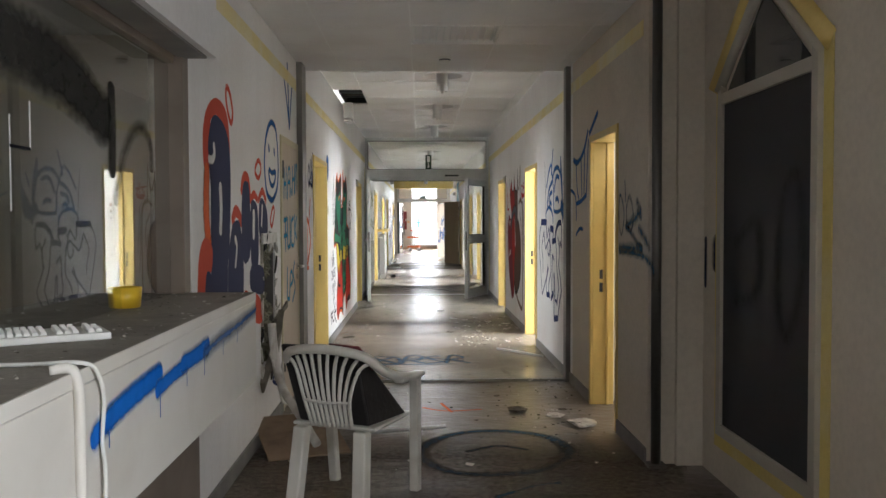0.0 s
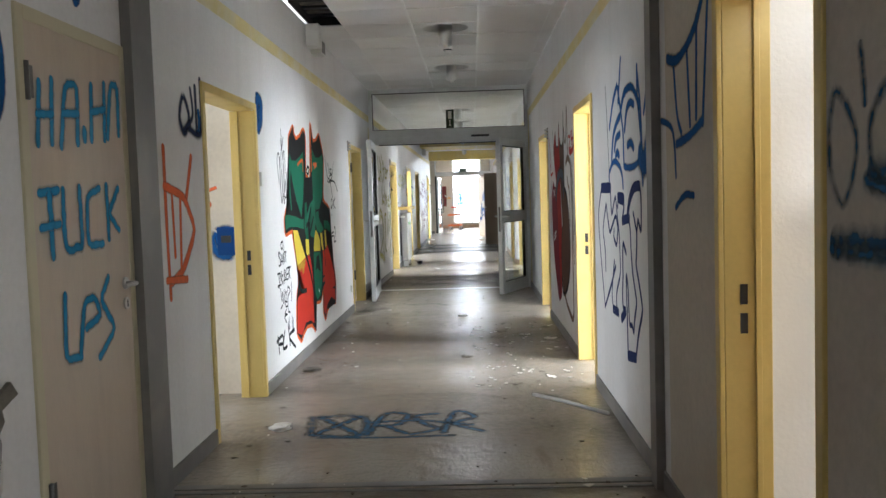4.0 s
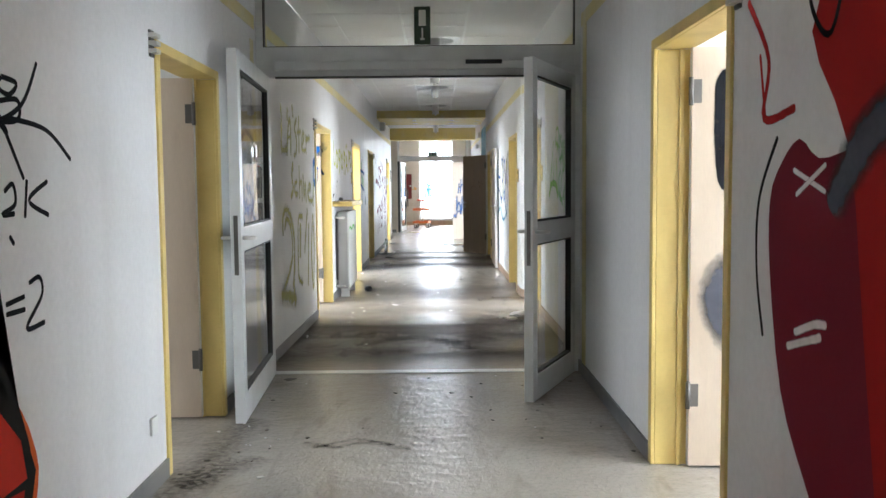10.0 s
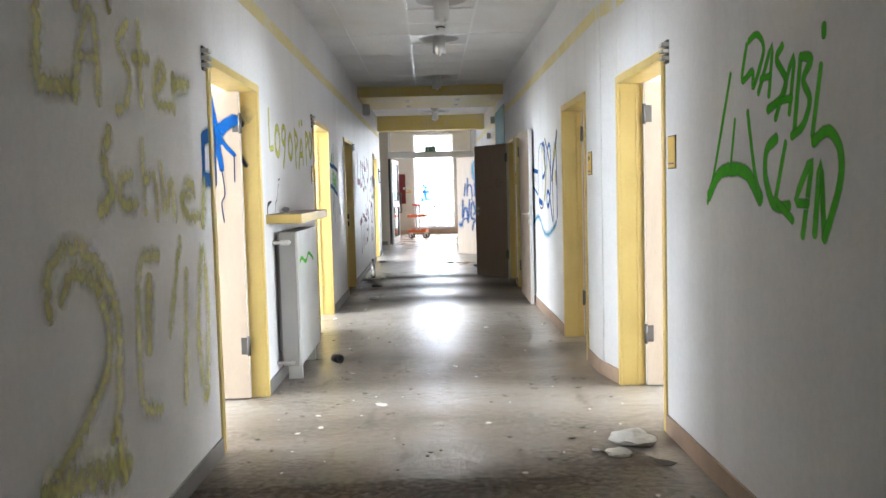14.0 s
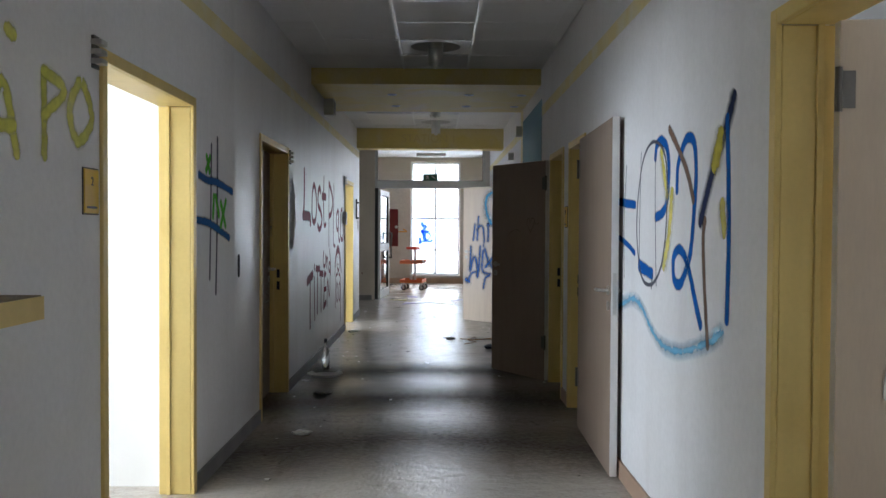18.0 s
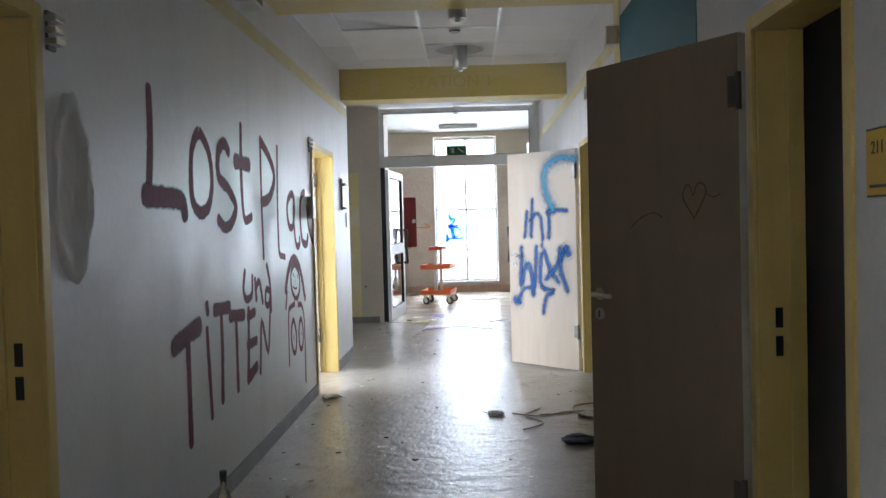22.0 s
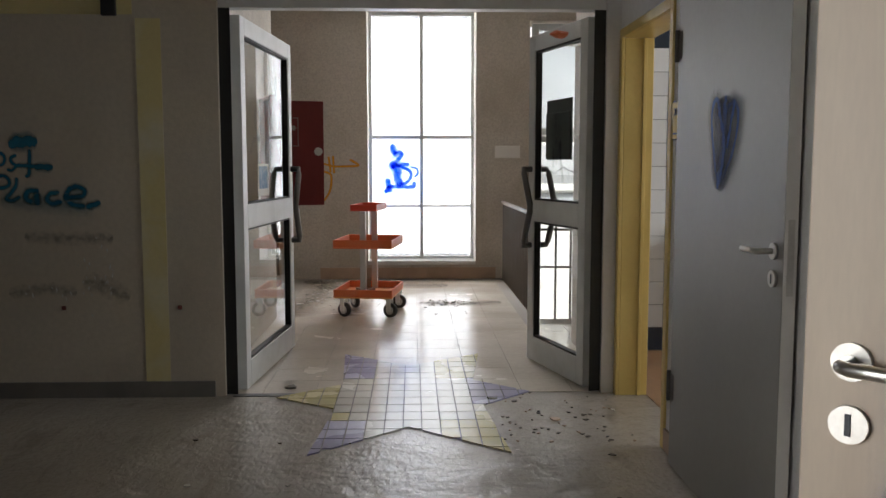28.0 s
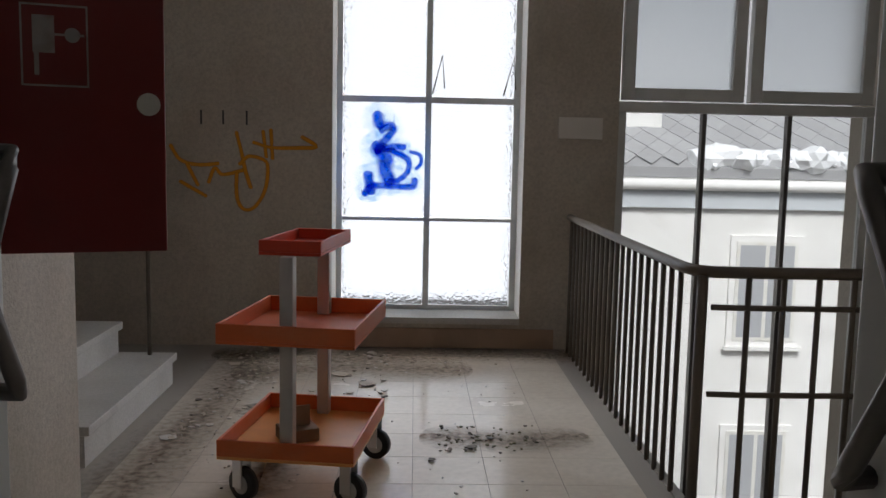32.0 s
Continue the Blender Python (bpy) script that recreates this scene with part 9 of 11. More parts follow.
# reception glass and its frame
o = tagged(new("window_reception"), "smeared reception glass in a brown frame", "window", kind="structure")
p = part("pane", boxed(0.786, -1.1, 1.1, 0.792, 5.76, 2.14), GLASS, o, "smeared clear pane")
p.visible_shadow = False
part("post", boxed(0.7, 5.76, 1.1, 0.853, 5.855, 2.14, bevel=0.004), BROWN_FRAME, o, "brown frame post")
part("head", boxed(0.77, -1.1, 2.1, 0.82, 5.76, 2.139, bevel=0.004), BROWN_FRAME, o)
part("shutter_groove", boxed(0.83, -1.1, 2.128, 0.95, 5.8, 2.139), BASE_GREY, o, "dark shutter groove")
paint_on("glass_smear", "white smears and dark strokes on the reception glass", on_x(0.7935), [
    (WHITE_SPRAY, 0.1, "-", [(4.05, 2.0), (4.1, 1.85), (4.08, 1.7), (4.12, 1.6)]),
    (WHITE_SPRAY, 0.05, "-", [(4.15, 1.8), (4.16, 1.6), (4.17, 1.45)]),
    (WHITE_SPRAY, 0.012, "-", [(4.3, 1.7), (4.3, 1.45)]),
    (WHITE_SPRAY, 0.012, "-", [(4.42, 1.75), (4.42, 1.62)]),
    (INK, 0.01, "-", [(4.3, 1.62), (4.42, 1.62)]),
    (SMOKE, 0.24, "-", [(4.0, 1.9), (4.4, 1.9), (4.7, 1.86), (4.98, 1.77)]),
    (SMOKE, 0.09, "-", [(5.06, 1.88), (5.065, 1.75), (5.06, 1.6)]),
    (SMOKE_THIN, 0.08, "-", [(5.09, 1.5), (5.18, 1.66), (5.3, 1.76), (5.42, 1.78), (5.5, 1.72), (5.51, 1.64)]),
])


def keyboard():
    o = thing("computer_keyboard", pose(0.8, 4.3, 1.098, 0, 0, 29.5), "dirty white computer keyboard lying on the counter", "keyboard")
    bm = bmesh.new()
    prism(bm, [(-0.225, -0.09), (0.225, -0.09), (0.225, 0.09), (-0.225, 0.09)], 0, 0.02)
    bmesh.ops.bevel(bm, geom=bm.edges[:], offset=0.004, segments=2, profile=0.5, affect="EDGES")
    part("case", bm, WHITE_PL, o)
    rnd = random.Random(3)
    for r in range(6):
        bm = bmesh.new()
        for c in range(21):
            if c in (14, 18) or rnd.random() < 0.05:
                continue
            x, y = -0.205 + c * 0.0197, -0.068 + r * 0.0215
            vs = prism(bm, [(x, y), (x + 0.0165, y), (x + 0.0165, y + 0.0165), (x, y + 0.0165)], 0.02, 0.028 + r * 0.001)
            for v in vs[4:]:
                v.co.x += (x + 0.008 - v.co.x) * 0.25
                v.co.y += (y + 0.008 - v.co.y) * 0.25
        part("key_row", bm, WHITE_PL, o)


keyboard()
o = thing("yellow_cup", pose(0.78, 5.2, 1.098), "small yellow plastic tub on the counter", "tub")
bm = bmesh.new()
lathe(bm, [(0.0, 0.002), (0.055, 0.0), (0.062, 0.075), (0.064, 0.075), (0.058, 0.004), (0.0, 0.006)], 24)
part("tub", bm, SIGN_YELLOW, o)
o = thing("dangling_cable", pose(0, 0, 0), "grey cable hanging over the counter edge", "cable")
bm = bmesh.new()
tube(bm, smooth_line([(0.8, 3.9, 1.103), (1.0, 3.88, 1.105), (1.13, 3.9, 1.105), (1.155, 3.93, 1.07), (1.15, 3.97, 1.0), (1.15, 3.955, 0.92), (1.155, 3.96, 0.83), (1.15, 3.965, 0.6), (1.16, 3.97, 0.02)], 6), 0.005, 8)
part("cable", bm, WHITE_PL, o)
bm = bmesh.new()
tube(bm, smooth_line([(1.1, 3.8, 1.104), (1.148, 3.82, 1.09), (1.15, 3.83, 0.9), (1.15, 3.83, 0.8)], 5), 0.012, 8)
part("sleeve", bm, COUNTER, o, "torn pale sleeve")


def garden_chair():
    o = thing("garden_chair", pose(1.53, 6.32, 0, 0, 0, -24), "dirty white plastic garden chair holding a folded dark cushion", "chair")
    P = CHAIR_PL
    bm = bmesh.new()
    box(bm, -0.23, -0.19, 0.405, 0.23, 0.24, 0.425, bevel=0.01)
    part("seat", bm, P, o)
    bm = bmesh.new()  # the bowed rim of the back runs into the arms
    rim = smooth_line([(-0.275, 0.21, 0.62), (-0.27, 0.0, 0.645), (-0.255, -0.16, 0.7), (-0.2, -0.26, 0.78), (0.0, -0.3, 0.81), (0.2, -0.26, 0.78), (0.255, -0.16, 0.7), (0.27, 0.0, 0.645), (0.275, 0.21, 0.62)], 6)
    tube(bm, rim, 0.023, 8)
    for sx in (-1, 1):
        box(bm, sx * 0.275 - 0.03, -0.02, 0.615, sx * 0.275 + 0.03, 0.24, 0.64, bevel=0.01)
    part("back_rim", bm, P, o)
    for k in range(10):
        f = -1 + 2 * k / 9
        bm = bmesh.new()
        tube(bm, smooth_line([(f * 0.11, -0.2, 0.42), (f * 0.125, -0.25, 0.56), (f * 0.17, -0.275 + 0.03 * f * f, 0.7), (f * 0.215, -0.275 + 0.05 * f * f, 0.79 - 0.05 * f * f)], 4), 0.0095, 6)
        part("slat", bm, P, o)
    bm = bmesh.new()
    tube(bm, smooth_line([(-0.125, -0.245, 0.55), (0, -0.262, 0.545), (0.125, -0.245, 0.55)], 4), 0.008, 6)
    part("cross_slat", bm, P, o)
    for sx in (-1, 1):
        for y0, y1, z, w, e in ((-0.2, -0.26, 0.41, 0.185, 0.034), (0.21, 0.25, 0.63, 0.24, 0.025)):
            bm = bmesh.new()
            vs = prism(bm, [(sx * w - e, y1 - e), (sx * w + e, y1 - e), (sx * w + e, y1 + e), (sx * w - e, y1 + e)], 0.0, z)
            for v in vs[4:]:
                v.co += Vector((sx * (0.02 if z > 0.5 else -0.02), y0 - y1, 0))
            bmesh.ops.bevel(bm, geom=bm.edges[:], offset=0.006, segments=1, affect="EDGES")
            part("leg", bm, P, o)
    return o


CHAIR_PL = mat_of("dirty_white_garden_plastic", (0.66, 0.64, 0.58), 0.4, stain=(0.42, 0.38, 0.3), stain_amount=0.6, stain_scale=5)
garden_chair()
o = thing("folded_cushion", pose(1.53, 6.32, 0.426, 0, 0, -24), "folded black cushion with dark red edge on the chair", "cushion")
bm = bmesh.new()
near = [bm.verts.new(q) for q in ((-0.2, -0.17, 0.0), (-0.2, 0.16, 0.0), (-0.22, 0.13, 0.05), (-0.27, -0.2, 0.385), (-0.27, -0.235, 0.385))]
far = [bm.verts.new(q) for q in ((0.19, -0.17, 0.0), (0.23, 0.17, 0.0), (0.22, 0.13, 0.04), (0.15, -0.19, 0.375), (0.15, -0.225, 0.375))]
bm.faces.new(near)
bm.faces.new(far[::-1])
for k in range(5):
    bm.faces.new((near[k], far[k], far[(k + 1) % 5], near[(k + 1) % 5]))
bmesh.ops.recalc_face_normals(bm, faces=bm.faces)
bmesh.ops.bevel(bm, geom=bm.edges[:], offset=0.012, segments=2, profile=0.5, affect="EDGES")
part("body", bm, CUSHION, o)
bm = bmesh.new()
rod(bm, (0.0, -0.216, 0.386), (0.155, -0.212, 0.378), 0.014, 8)
rod(bm, (0.155, -0.212, 0.378), (0.18, -0.11, 0.27), 0.012, 8)
part("edge", bm, CUSHION_RED, o, "dark red edge")


def lump(bm, c, r, seed, flat=1.0, mat=0):
    before = len(bm.verts)
    bmesh.ops.create_icosphere(bm, subdivisions=2, radius=1.0)
    bm.verts.ensure_lookup_table()
    for v in bm.verts[before:]:
        d = 1 + 0.5 * noise.noise(v.co * 1.7 + Vector((seed, seed * 2.3, 0)))
        v.co = Vector((v.co.x * r * d, v.co.y * r * d, v.co.z * r * d * flat)) + Vector(c)


def crumb(bm, c, size, seed, detail=4):
    """A crumbled lump of mineral wool."""
    before = len(bm.verts)
    bmesh.ops.create_icosphere(bm, subdivisions=detail, radius=1.0)
    bm.verts.ensure_lookup_table()
    for v in bm.verts[before:]:
        n = v.co.copy()
        d = 1 + 0.5 * noise.noise(n * 1.5 + Vector((seed, 0, 0))) + 0.38 * noise.noise(n * 4.5 + Vector((0, seed, 0))) + 0.2 * noise.noise(n * 12 + Vector((0, 0, seed)))
        v.co = Vector((c[0] + n.x * d * size[0], c[1] + n.y * d * size[1], c[2] + n.z * d * size[2]))


def sheet_piece(bm, line, width, thick, curl, seed):
    """A torn strip of board along a line of (x, y, z), uneven at both edges."""
    rnd = random.Random(seed)
    rows = []
    for k, p in enumerate(line):
        q, r = Vector(line[max(0, k - 1)]), Vector(line[min(len(line) - 1, k + 1)])
        side = (r - q).cross(Vector((1, 0, 0))).normalized()
        w = width * rnd.uniform(0.6, 1.15)
        a, b = Vector(p) + side * w * rnd.uniform(0.4, 0.6), Vector(p) - side * w * rnd.uniform(0.4, 0.6) + Vector((curl, 0, 0))
        rows.append([bm.verts.new(v) for v in (a, b, b + Vector((thick, 0, 0)), a + Vector((thick, 0, 0)))])
    for u, v in zip(rows, rows[1:]):
        for k in range(4):
            bm.faces.new((u[k], u[(k + 1) % 4], v[(k + 1) % 4], v[k]))
    bm.faces.new(rows[0][::-1]), bm.faces.new(rows[-1])
    bmesh.ops.recalc_face_normals(bm, faces=bm.faces)


def broken_duct():
    o = thing("broken_wall_duct", pose(0, 0, 0), "smashed open wall duct with silver pipe and crumbling grey insulation", "broken duct")
    bm = bmesh.new()
    box(bm, 0.45, 7.5, 0.35, 0.5, 8.1, 1.35)
    box(bm, 0.5, 7.5, 0.35, 0.69, 7.52, 1.35)
    box(bm, 0.5, 8.08, 0.35, 0.69, 8.1, 1.35)
    box(bm, 0.5, 7.52, 0.35, 0.69, 8.08, 0.4)
    box(bm, 0.5, 7.52, 1.3, 0.69, 8.08, 1.35)
    # the lining's black carries the hollow's deep shade
    part("shaft", bm, RUBBLE_SHADE, o, "shaft lining, black with painted shade")
    bm = bmesh.new()
    rod(bm, (0.81, 7.63, 0.62), (0.81, 7.63, 1.27), 0.045, 20)
    part("pipe", bm, STEEL, o, "shiny silver pipe")
    for z in (0.94, 1.04, 1.13):
        bm = bmesh.new()
        rod(bm, (0.81, 7.63, z - 0.012), (0.81, 7.63, z + 0.012), 0.05, 20)
        part("pipe_collar", bm, STEEL, o)
    part("back_sheet", boxed(0.7, 7.7, 0.76, 0.712, 8.0, 1.25, bevel=0.002), ALU, o, "flat grey metal sheet")
    part("inner_board", boxed(0.72, 7.965, 0.72, 0.86, 7.978, 1.26), DARK_STEEL, o, "dark folded side sheet")
    rnd = random.Random(11)
    for k, (y, z, a, b) in enumerate(((7.8, 1.19, 0.1, 0.075), (7.88, 1.2, 0.07, 0.06), (7.74, 1.1, 0.055, 0.05), (7.85, 1.1, 0.045, 0.06), (7.57, 0.92, 0.06, 0.07), (7.64, 0.87, 0.07, 0.09), (7.58, 0.78, 0.07, 0.08), (7.68, 0.79, 0.05, 0.06),
                                      (7.83, 0.83, 0.08, 0.06), (7.94, 0.79, 0.08, 0.05), (7.8, 0.74, 0.06, 0.05), (8.0, 0.72, 0.05, 0.06), (7.88, 0.7, 0.07, 0.05), (7.6, 0.68, 0.05, 0.05), (7.58, 0.56, 0.06, 0.06), (7.72, 0.62, 0.06, 0.05), (7.95, 0.58, 0.06, 0.05), (7.86, 0.5, 0.06, 0.05))):
        bm = bmesh.new()
        crumb(bm, (0.785, y, z), (0.065, a * 1.2, b * 1.2), k * 3.7)
        part("insulation_lump", bm, INSULATION, o, "grey-green crumbled insulation wool")
    for k in range(26):  # torn plaster edge
        a = 6.2832 * k / 26
        y, z = 7.8 + 0.285 * max(-0.97, min(0.97, 1.35 * math.cos(a))), 0.84 + 0.45 * max(-0.97, min(0.97, 1.35 * math.sin(a)))
        if y < 7.6 and z > 0.85:  # the board is gone beside the pipe
            continue
        bm = bmesh.new()
        q = [Vector((0.85 + rnd.uniform(0, 0.02), y + dy + rnd.uniform(-0.014, 0.014), z + dz + rnd.uniform(-0.03, 0.03))) for dy, dz in ((-0.02, -0.045), (0.02, -0.04), (0.018, 0.045), (-0.015, 0.04))]
        vs = [bm.verts.new(v) for v in q] + [bm.verts.new(v + Vector((0.01, 0, 0))) for v in q]
        for f in ((0, 1, 2), (0, 2, 3), (4, 6, 5), (4, 7, 6), (0, 4, 5, 1), (1, 5, 6, 2), (2, 6, 7, 3), (3, 7, 4, 0)):
            bm.faces.new([vs[i] for i in f])
        bmesh.ops.recalc_face_normals(bm, faces=bm.faces)
        part("plaster_shard", bm, RUBBLE_SHADE if k % 6 == 2 else CARD_PLASTER, o)
    part("white_lintel", boxed(0.858, 7.54, 1.265, 0.875, 8.07, 1.335, bevel=0.004), CARD_PLASTER, o, "white broken box edge")
    bm = bmesh.new()
    sheet_piece(bm, [(0.83, 7.5, 0.34), (0.85, 7.62, 0.44), (0.87, 7.75, 0.54), (0.88, 7.88, 0.65), (0.87, 8.03, 0.76)], 0.15, 0.04, 0.02, 4)
    part("torn_lagging", bm, DUCT_LAGGING, o, "brown-grey lagging board fallen aslant")
    for seed, line, w in ((5, [(0.865, 7.72, 0.42), (0.88, 7.82, 0.45), (0.885, 7.92, 0.5), (0.87, 7.98, 0.57)], 0.035), (6, [(0.86, 7.66, 0.4), (0.875, 7.7, 0.46), (0.88, 7.72, 0.52)], 0.035),
                          (7, [(0.865, 8.02, 0.46), (0.88, 8.04, 0.56), (0.885, 8.05, 0.66), (0.87, 8.04, 0.74)], 0.02), (8, [(0.87, 7.98, 0.8), (0.885, 8.02, 0.83), (0.88, 8.05, 0.82)], 0.03), (9, [(0.85, 7.9, 0.38), (0.87, 7.98, 0.4), (0.86, 8.05, 0.44)], 0.025)):
        bm = bmesh.new()
        sheet_piece(bm, line, w, 0.004, 0.015, seed)
        part("torn_paper_strip", bm, CARD_PLASTER, o, "torn white plasterboard paper")
    bm = bmesh.new()
    sheet_piece(bm, [(0.85, 7.93, 0.7), (0.89, 7.99, 0.76), (0.93, 8.05, 0.83)], 0.09, 0.014, 0.01, 12)
    part("torn_flap", bm, DUCT_LAGGING, o, "brown torn flap sticking out of the wall")
    part("pipe_stub", boxed(0.8, 7.66, 0.62, 0.83, 7.69, 0.71, bevel=0.006), CARD_PLASTER, o, "short white pipe stub")


broken_duct()
o = thing("torn_sleeve", pose(0, 0, 0), "torn white pipe sleeve hanging out onto the floor", "pipe sleeve")
bm = bmesh.new()
tube(bm, smooth_line([(0.9, 7.66, 0.74), (0.93, 7.62, 0.5), (1.0, 7.5, 0.33), (1.12, 7.36, 0.2), (1.25, 7.2, 0.05)], 6), 0.028, 7)
part("sleeve", bm, CARD_PLASTER, o)
bm = bmesh.new()
for q in (((0.9, 7.55, 0.55), (0.92, 7.66, 0.72), (0.91, 7.72, 0.5), (0.95, 7.6, 0.36)), ((0.93, 7.7, 0.3), (0.95, 7.75, 0.48), (0.99, 7.66, 0.2), (0.97, 7.6, 0.22))):
    vs = [bm.verts.new(v) for v in q] + [bm.verts.new((v[0] + 0.008, v[1], v[2])) for v in q]
    for f in ((0, 1, 2, 3), (7, 6, 5, 4), (0, 4, 5, 1), (1, 5, 6, 2), (2, 6, 7, 3), (3, 7, 4, 0)):
        bm.faces.new([vs[i] for i in f])
part("torn_paper", bm, CARD_PLASTER, o, "torn white lining")
o = thing("broken_sheet", pose(1.22, 7.1, 0.0, 0, 0, 20), "brown cardboard sheet lying by the wall", "cardboard")
bm = boxed(-0.25, -0.3, 0.0, 0.25, 0.3, 0.012)
bmesh.ops.transform(bm, matrix=pose(0, 0, 0.0, 12, 0, 0) @ pose(0, 0.3, 0), verts=bm.verts)
part("sheet", bm, CARD, o)
o = thing("grey_hose", pose(0, 0, 0), "grey ribbed hose lying on the floor", "hose")
bm = bmesh.new()
tube(bm, smooth_line([(1.0, 7.9, 0.05), (1.15, 7.8, 0.05), (1.35, 7.85, 0.05), (1.5, 7.75, 0.05)], 6), 0.045, 12)
part("hose", bm, LAMP_GREY, o)

# house-shaped window on the right
o = thing("house_shaped_window", pose(3.5, 0, 0), "white-framed house-shaped window boarded with a dark panel", "window")
ya, yb, zb, zt, zp = 5.45, 6.49, 0.32, 2.02, 2.48
bm = bmesh.new()
box(bm, -0.03, ya - 0.06, zb - 0.06, 0.0, yb + 0.06, zb, bevel=0.003)
box(bm, -0.03, ya - 0.06, zb, 0.0, ya, zt + 0.1, bevel=0.003)
box(bm, -0.03, yb, zb, 0.0, yb + 0.06, zt + 0.1, bevel=0.003)
box(bm, -0.03, ya, zt, 0.0, yb, zt + 0.06, bevel=0.003)
part("frame", bm, WINDOW_GREY, o, "white frame")
for y0, y1 in ((ya - 0.06, (ya + yb) / 2), (yb + 0.06, (ya + yb) / 2)):
    bm = bmesh.new()
    rod(bm, (-0.015, y0, zt + 0.08), (-0.015, y1, zp + 0.06), 0.032, 4)
    part("gable_bar", bm, WINDOW_GREY, o, "white sloping frame bar")
    bm = bmesh.new()
    rod(bm, (-0.008, y0 + (0.06 if y0 > 6 else -0.06), zt + 0.1), (-0.008, y1, zp + 0.16), 0.05, 4)
    part("yellow_border", bm, YELLOW, o)
part("board", boxed(-0.012, ya, zb, -0.004, yb, zt), DARK_PANEL, o, "dark boarded panel")
bm = bmesh.new()
v = [bm.verts.new(q) for q in ((-0.01, ya + 0.03, zt + 0.06), (-0.01, yb - 0.03, zt + 0.06), (-0.01, (ya + yb) / 2, zp))]
bm.faces.new(v)
part("gable_pane", bm, BLACK_GLASS, o, "dark reflecting glass triangle")
bm = bmesh.new()
box(bm, -0.006, ya - 0.14, zb - 0.14, -0.002, ya - 0.06, zt + 0.15)
box(bm, -0.006, yb + 0.06, zb - 0.14, -0.002, yb + 0.14, zt + 0.15)
box(bm, -0.006, ya - 0.06, zb - 0.14, -0.002, yb + 0.06, zb - 0.06)
part("yellow_surround", bm, YELLOW_DULL, o, "faded yellow painted surround")
paint_on("graffiti_tag", "faint blue tag on the dark board", on_x(3.487), [
    (PANE_DARK, 0.1, "c", [(5.75, 1.5), (5.6, 1.6), (5.55, 1.2), (5.7, 0.9), (5.8, 1.1)]),
    (PANE_DARK, 0.1, "-", [(6.3, 1.3), (6.05, 1.4), (6.0, 1.1), (6.3, 1.0)]),
])
paint_on("graffiti_mark", "dark blurred spray blob on dim wall", on_x(3.4975), [
    (DARK_SPRAY, 0.16, "-", [(6.63, 1.28), (6.63, 1.18)]),
    (DARK_SPRAY, 0.06, "-", [(6.8, 1.3), (6.8, 1.05)]),
])
o = thing("steel_pipe", pose(3.225, 6.83, 0.02), "dark vertical steel pipe in the wall corner", "pipe")
bm = bmesh.new()
rod(bm, (0, 0, 0), (0, 0, H_A - 0.03), 0.028, 14)
part("pipe", bm, DARK_STEEL, o)
part("base", boxed(-0.05, -0.05, -0.02, 0.05, 0.045, 0.0), DARK_STEEL, o)
o = thing("steel_pipe", pose(3.2, 22.55, 0.02), "thin white vertical pipe at the wall step", "pipe")
bm = bmesh.new()
rod(bm, (0, 0, -0.02), (0, 0, H_B - 0.03), 0.012, 10)
part("pipe", bm, WHITE_PL, o)

# hatch hanging beside the missing ceiling tile
o = thing("hanging_hatch", pose(0.95, 13.4, 2.76), "small white box hanging under the open ceiling", "box")
part("flap", boxed(-0.06, -0.08, 0, 0.06, 0.08, 0.2, bevel=0.004), WHITE_PL, o)
o = thing("ceiling_duct", pose(1.07, 13.085, H_B + 0.06), "dark duct slats inside the open ceiling", "duct")
for k in range(6):
    part("slat", boxed(-0.155, -0.48 + k * 0.165, 0.02, 0.155, -0.4 + k * 0.165, 0.1), BLACK_PL if k % 2 else DEBRIS, o)
# added lining: shuts out the lit void so the open cell stays dark
bm = bmesh.new()
box(bm, -0.169, -0.533, -0.055, -0.16, 0.533, 0.15)
box(bm, 0.16, -0.533, -0.055, 0.169, 0.533, 0.15)
box(bm, -0.16, -0.533, -0.055, 0.16, -0.524, 0.15)
box(bm, -0.16, 0.524, -0.055, 0.16, 0.533, 0.15)
box(bm, -0.16, -0.524, 0.14, 0.16, 0.524, 0.15)
part("casing", bm, RUBBLE_SHADE, o, "added black lining that keeps stray light out of the ceiling hole")

# ---- radiator and shelf ----
o = thing("radiator", pose(0.885, 22.6, 0.12), "white panel radiator under a yellow shelf", "radiator")
part("front_panel", boxed(0.15, 0.0, 0.0, 0.17, 1.0, 0.95, bevel=0.006), RAD_WHITE, o)
# dark grey puts the shade of the gap into the back panel
part("back_panel", boxed(0.03, 0.006, 0.0, 0.05, 0.99, 0.95, bevel=0.004), BASE_GREY, o, "back panel, grey with painted shade")
part("wall_bracket", boxed(0.002, 0.05, 0.1, 0.03, 0.09, 0.9), BASE_GREY, o)
part("side_cover", boxed(0.04, -0.004, 0.0, 0.149, 0.004, 0.95), RAD_SIDE, o)
part("side_cover", boxed(0.062, 0.996, 0.0, 0.149, 1.004, 0.95), RAD_WHITE, o)
bm = bmesh.new()
for k in range(24):
    box(bm, 0.055, 0.02 + k * 0.04, 0.94, 0.148, 0.032 + k * 0.04, 0.952)
part("top_grille", bm, BASE_GREY, o, "dusty top grille")
bm = bmesh.new()
rod(bm, (0.11, -0.005, 0.88), (0.11, -0.045, 0.88), 0.014, 12)
rod(bm, (0.11, -0.04, 0.88), (0.0, -0.04, 0.88), 0.011, 10)
rod(bm, (0.115, -0.04, 0.88), (0.055, -0.04, 0.88), 0.02, 14)
part("valve", bm, WHITE_PL, o, "thermostat valve")
bm = bmesh.new()
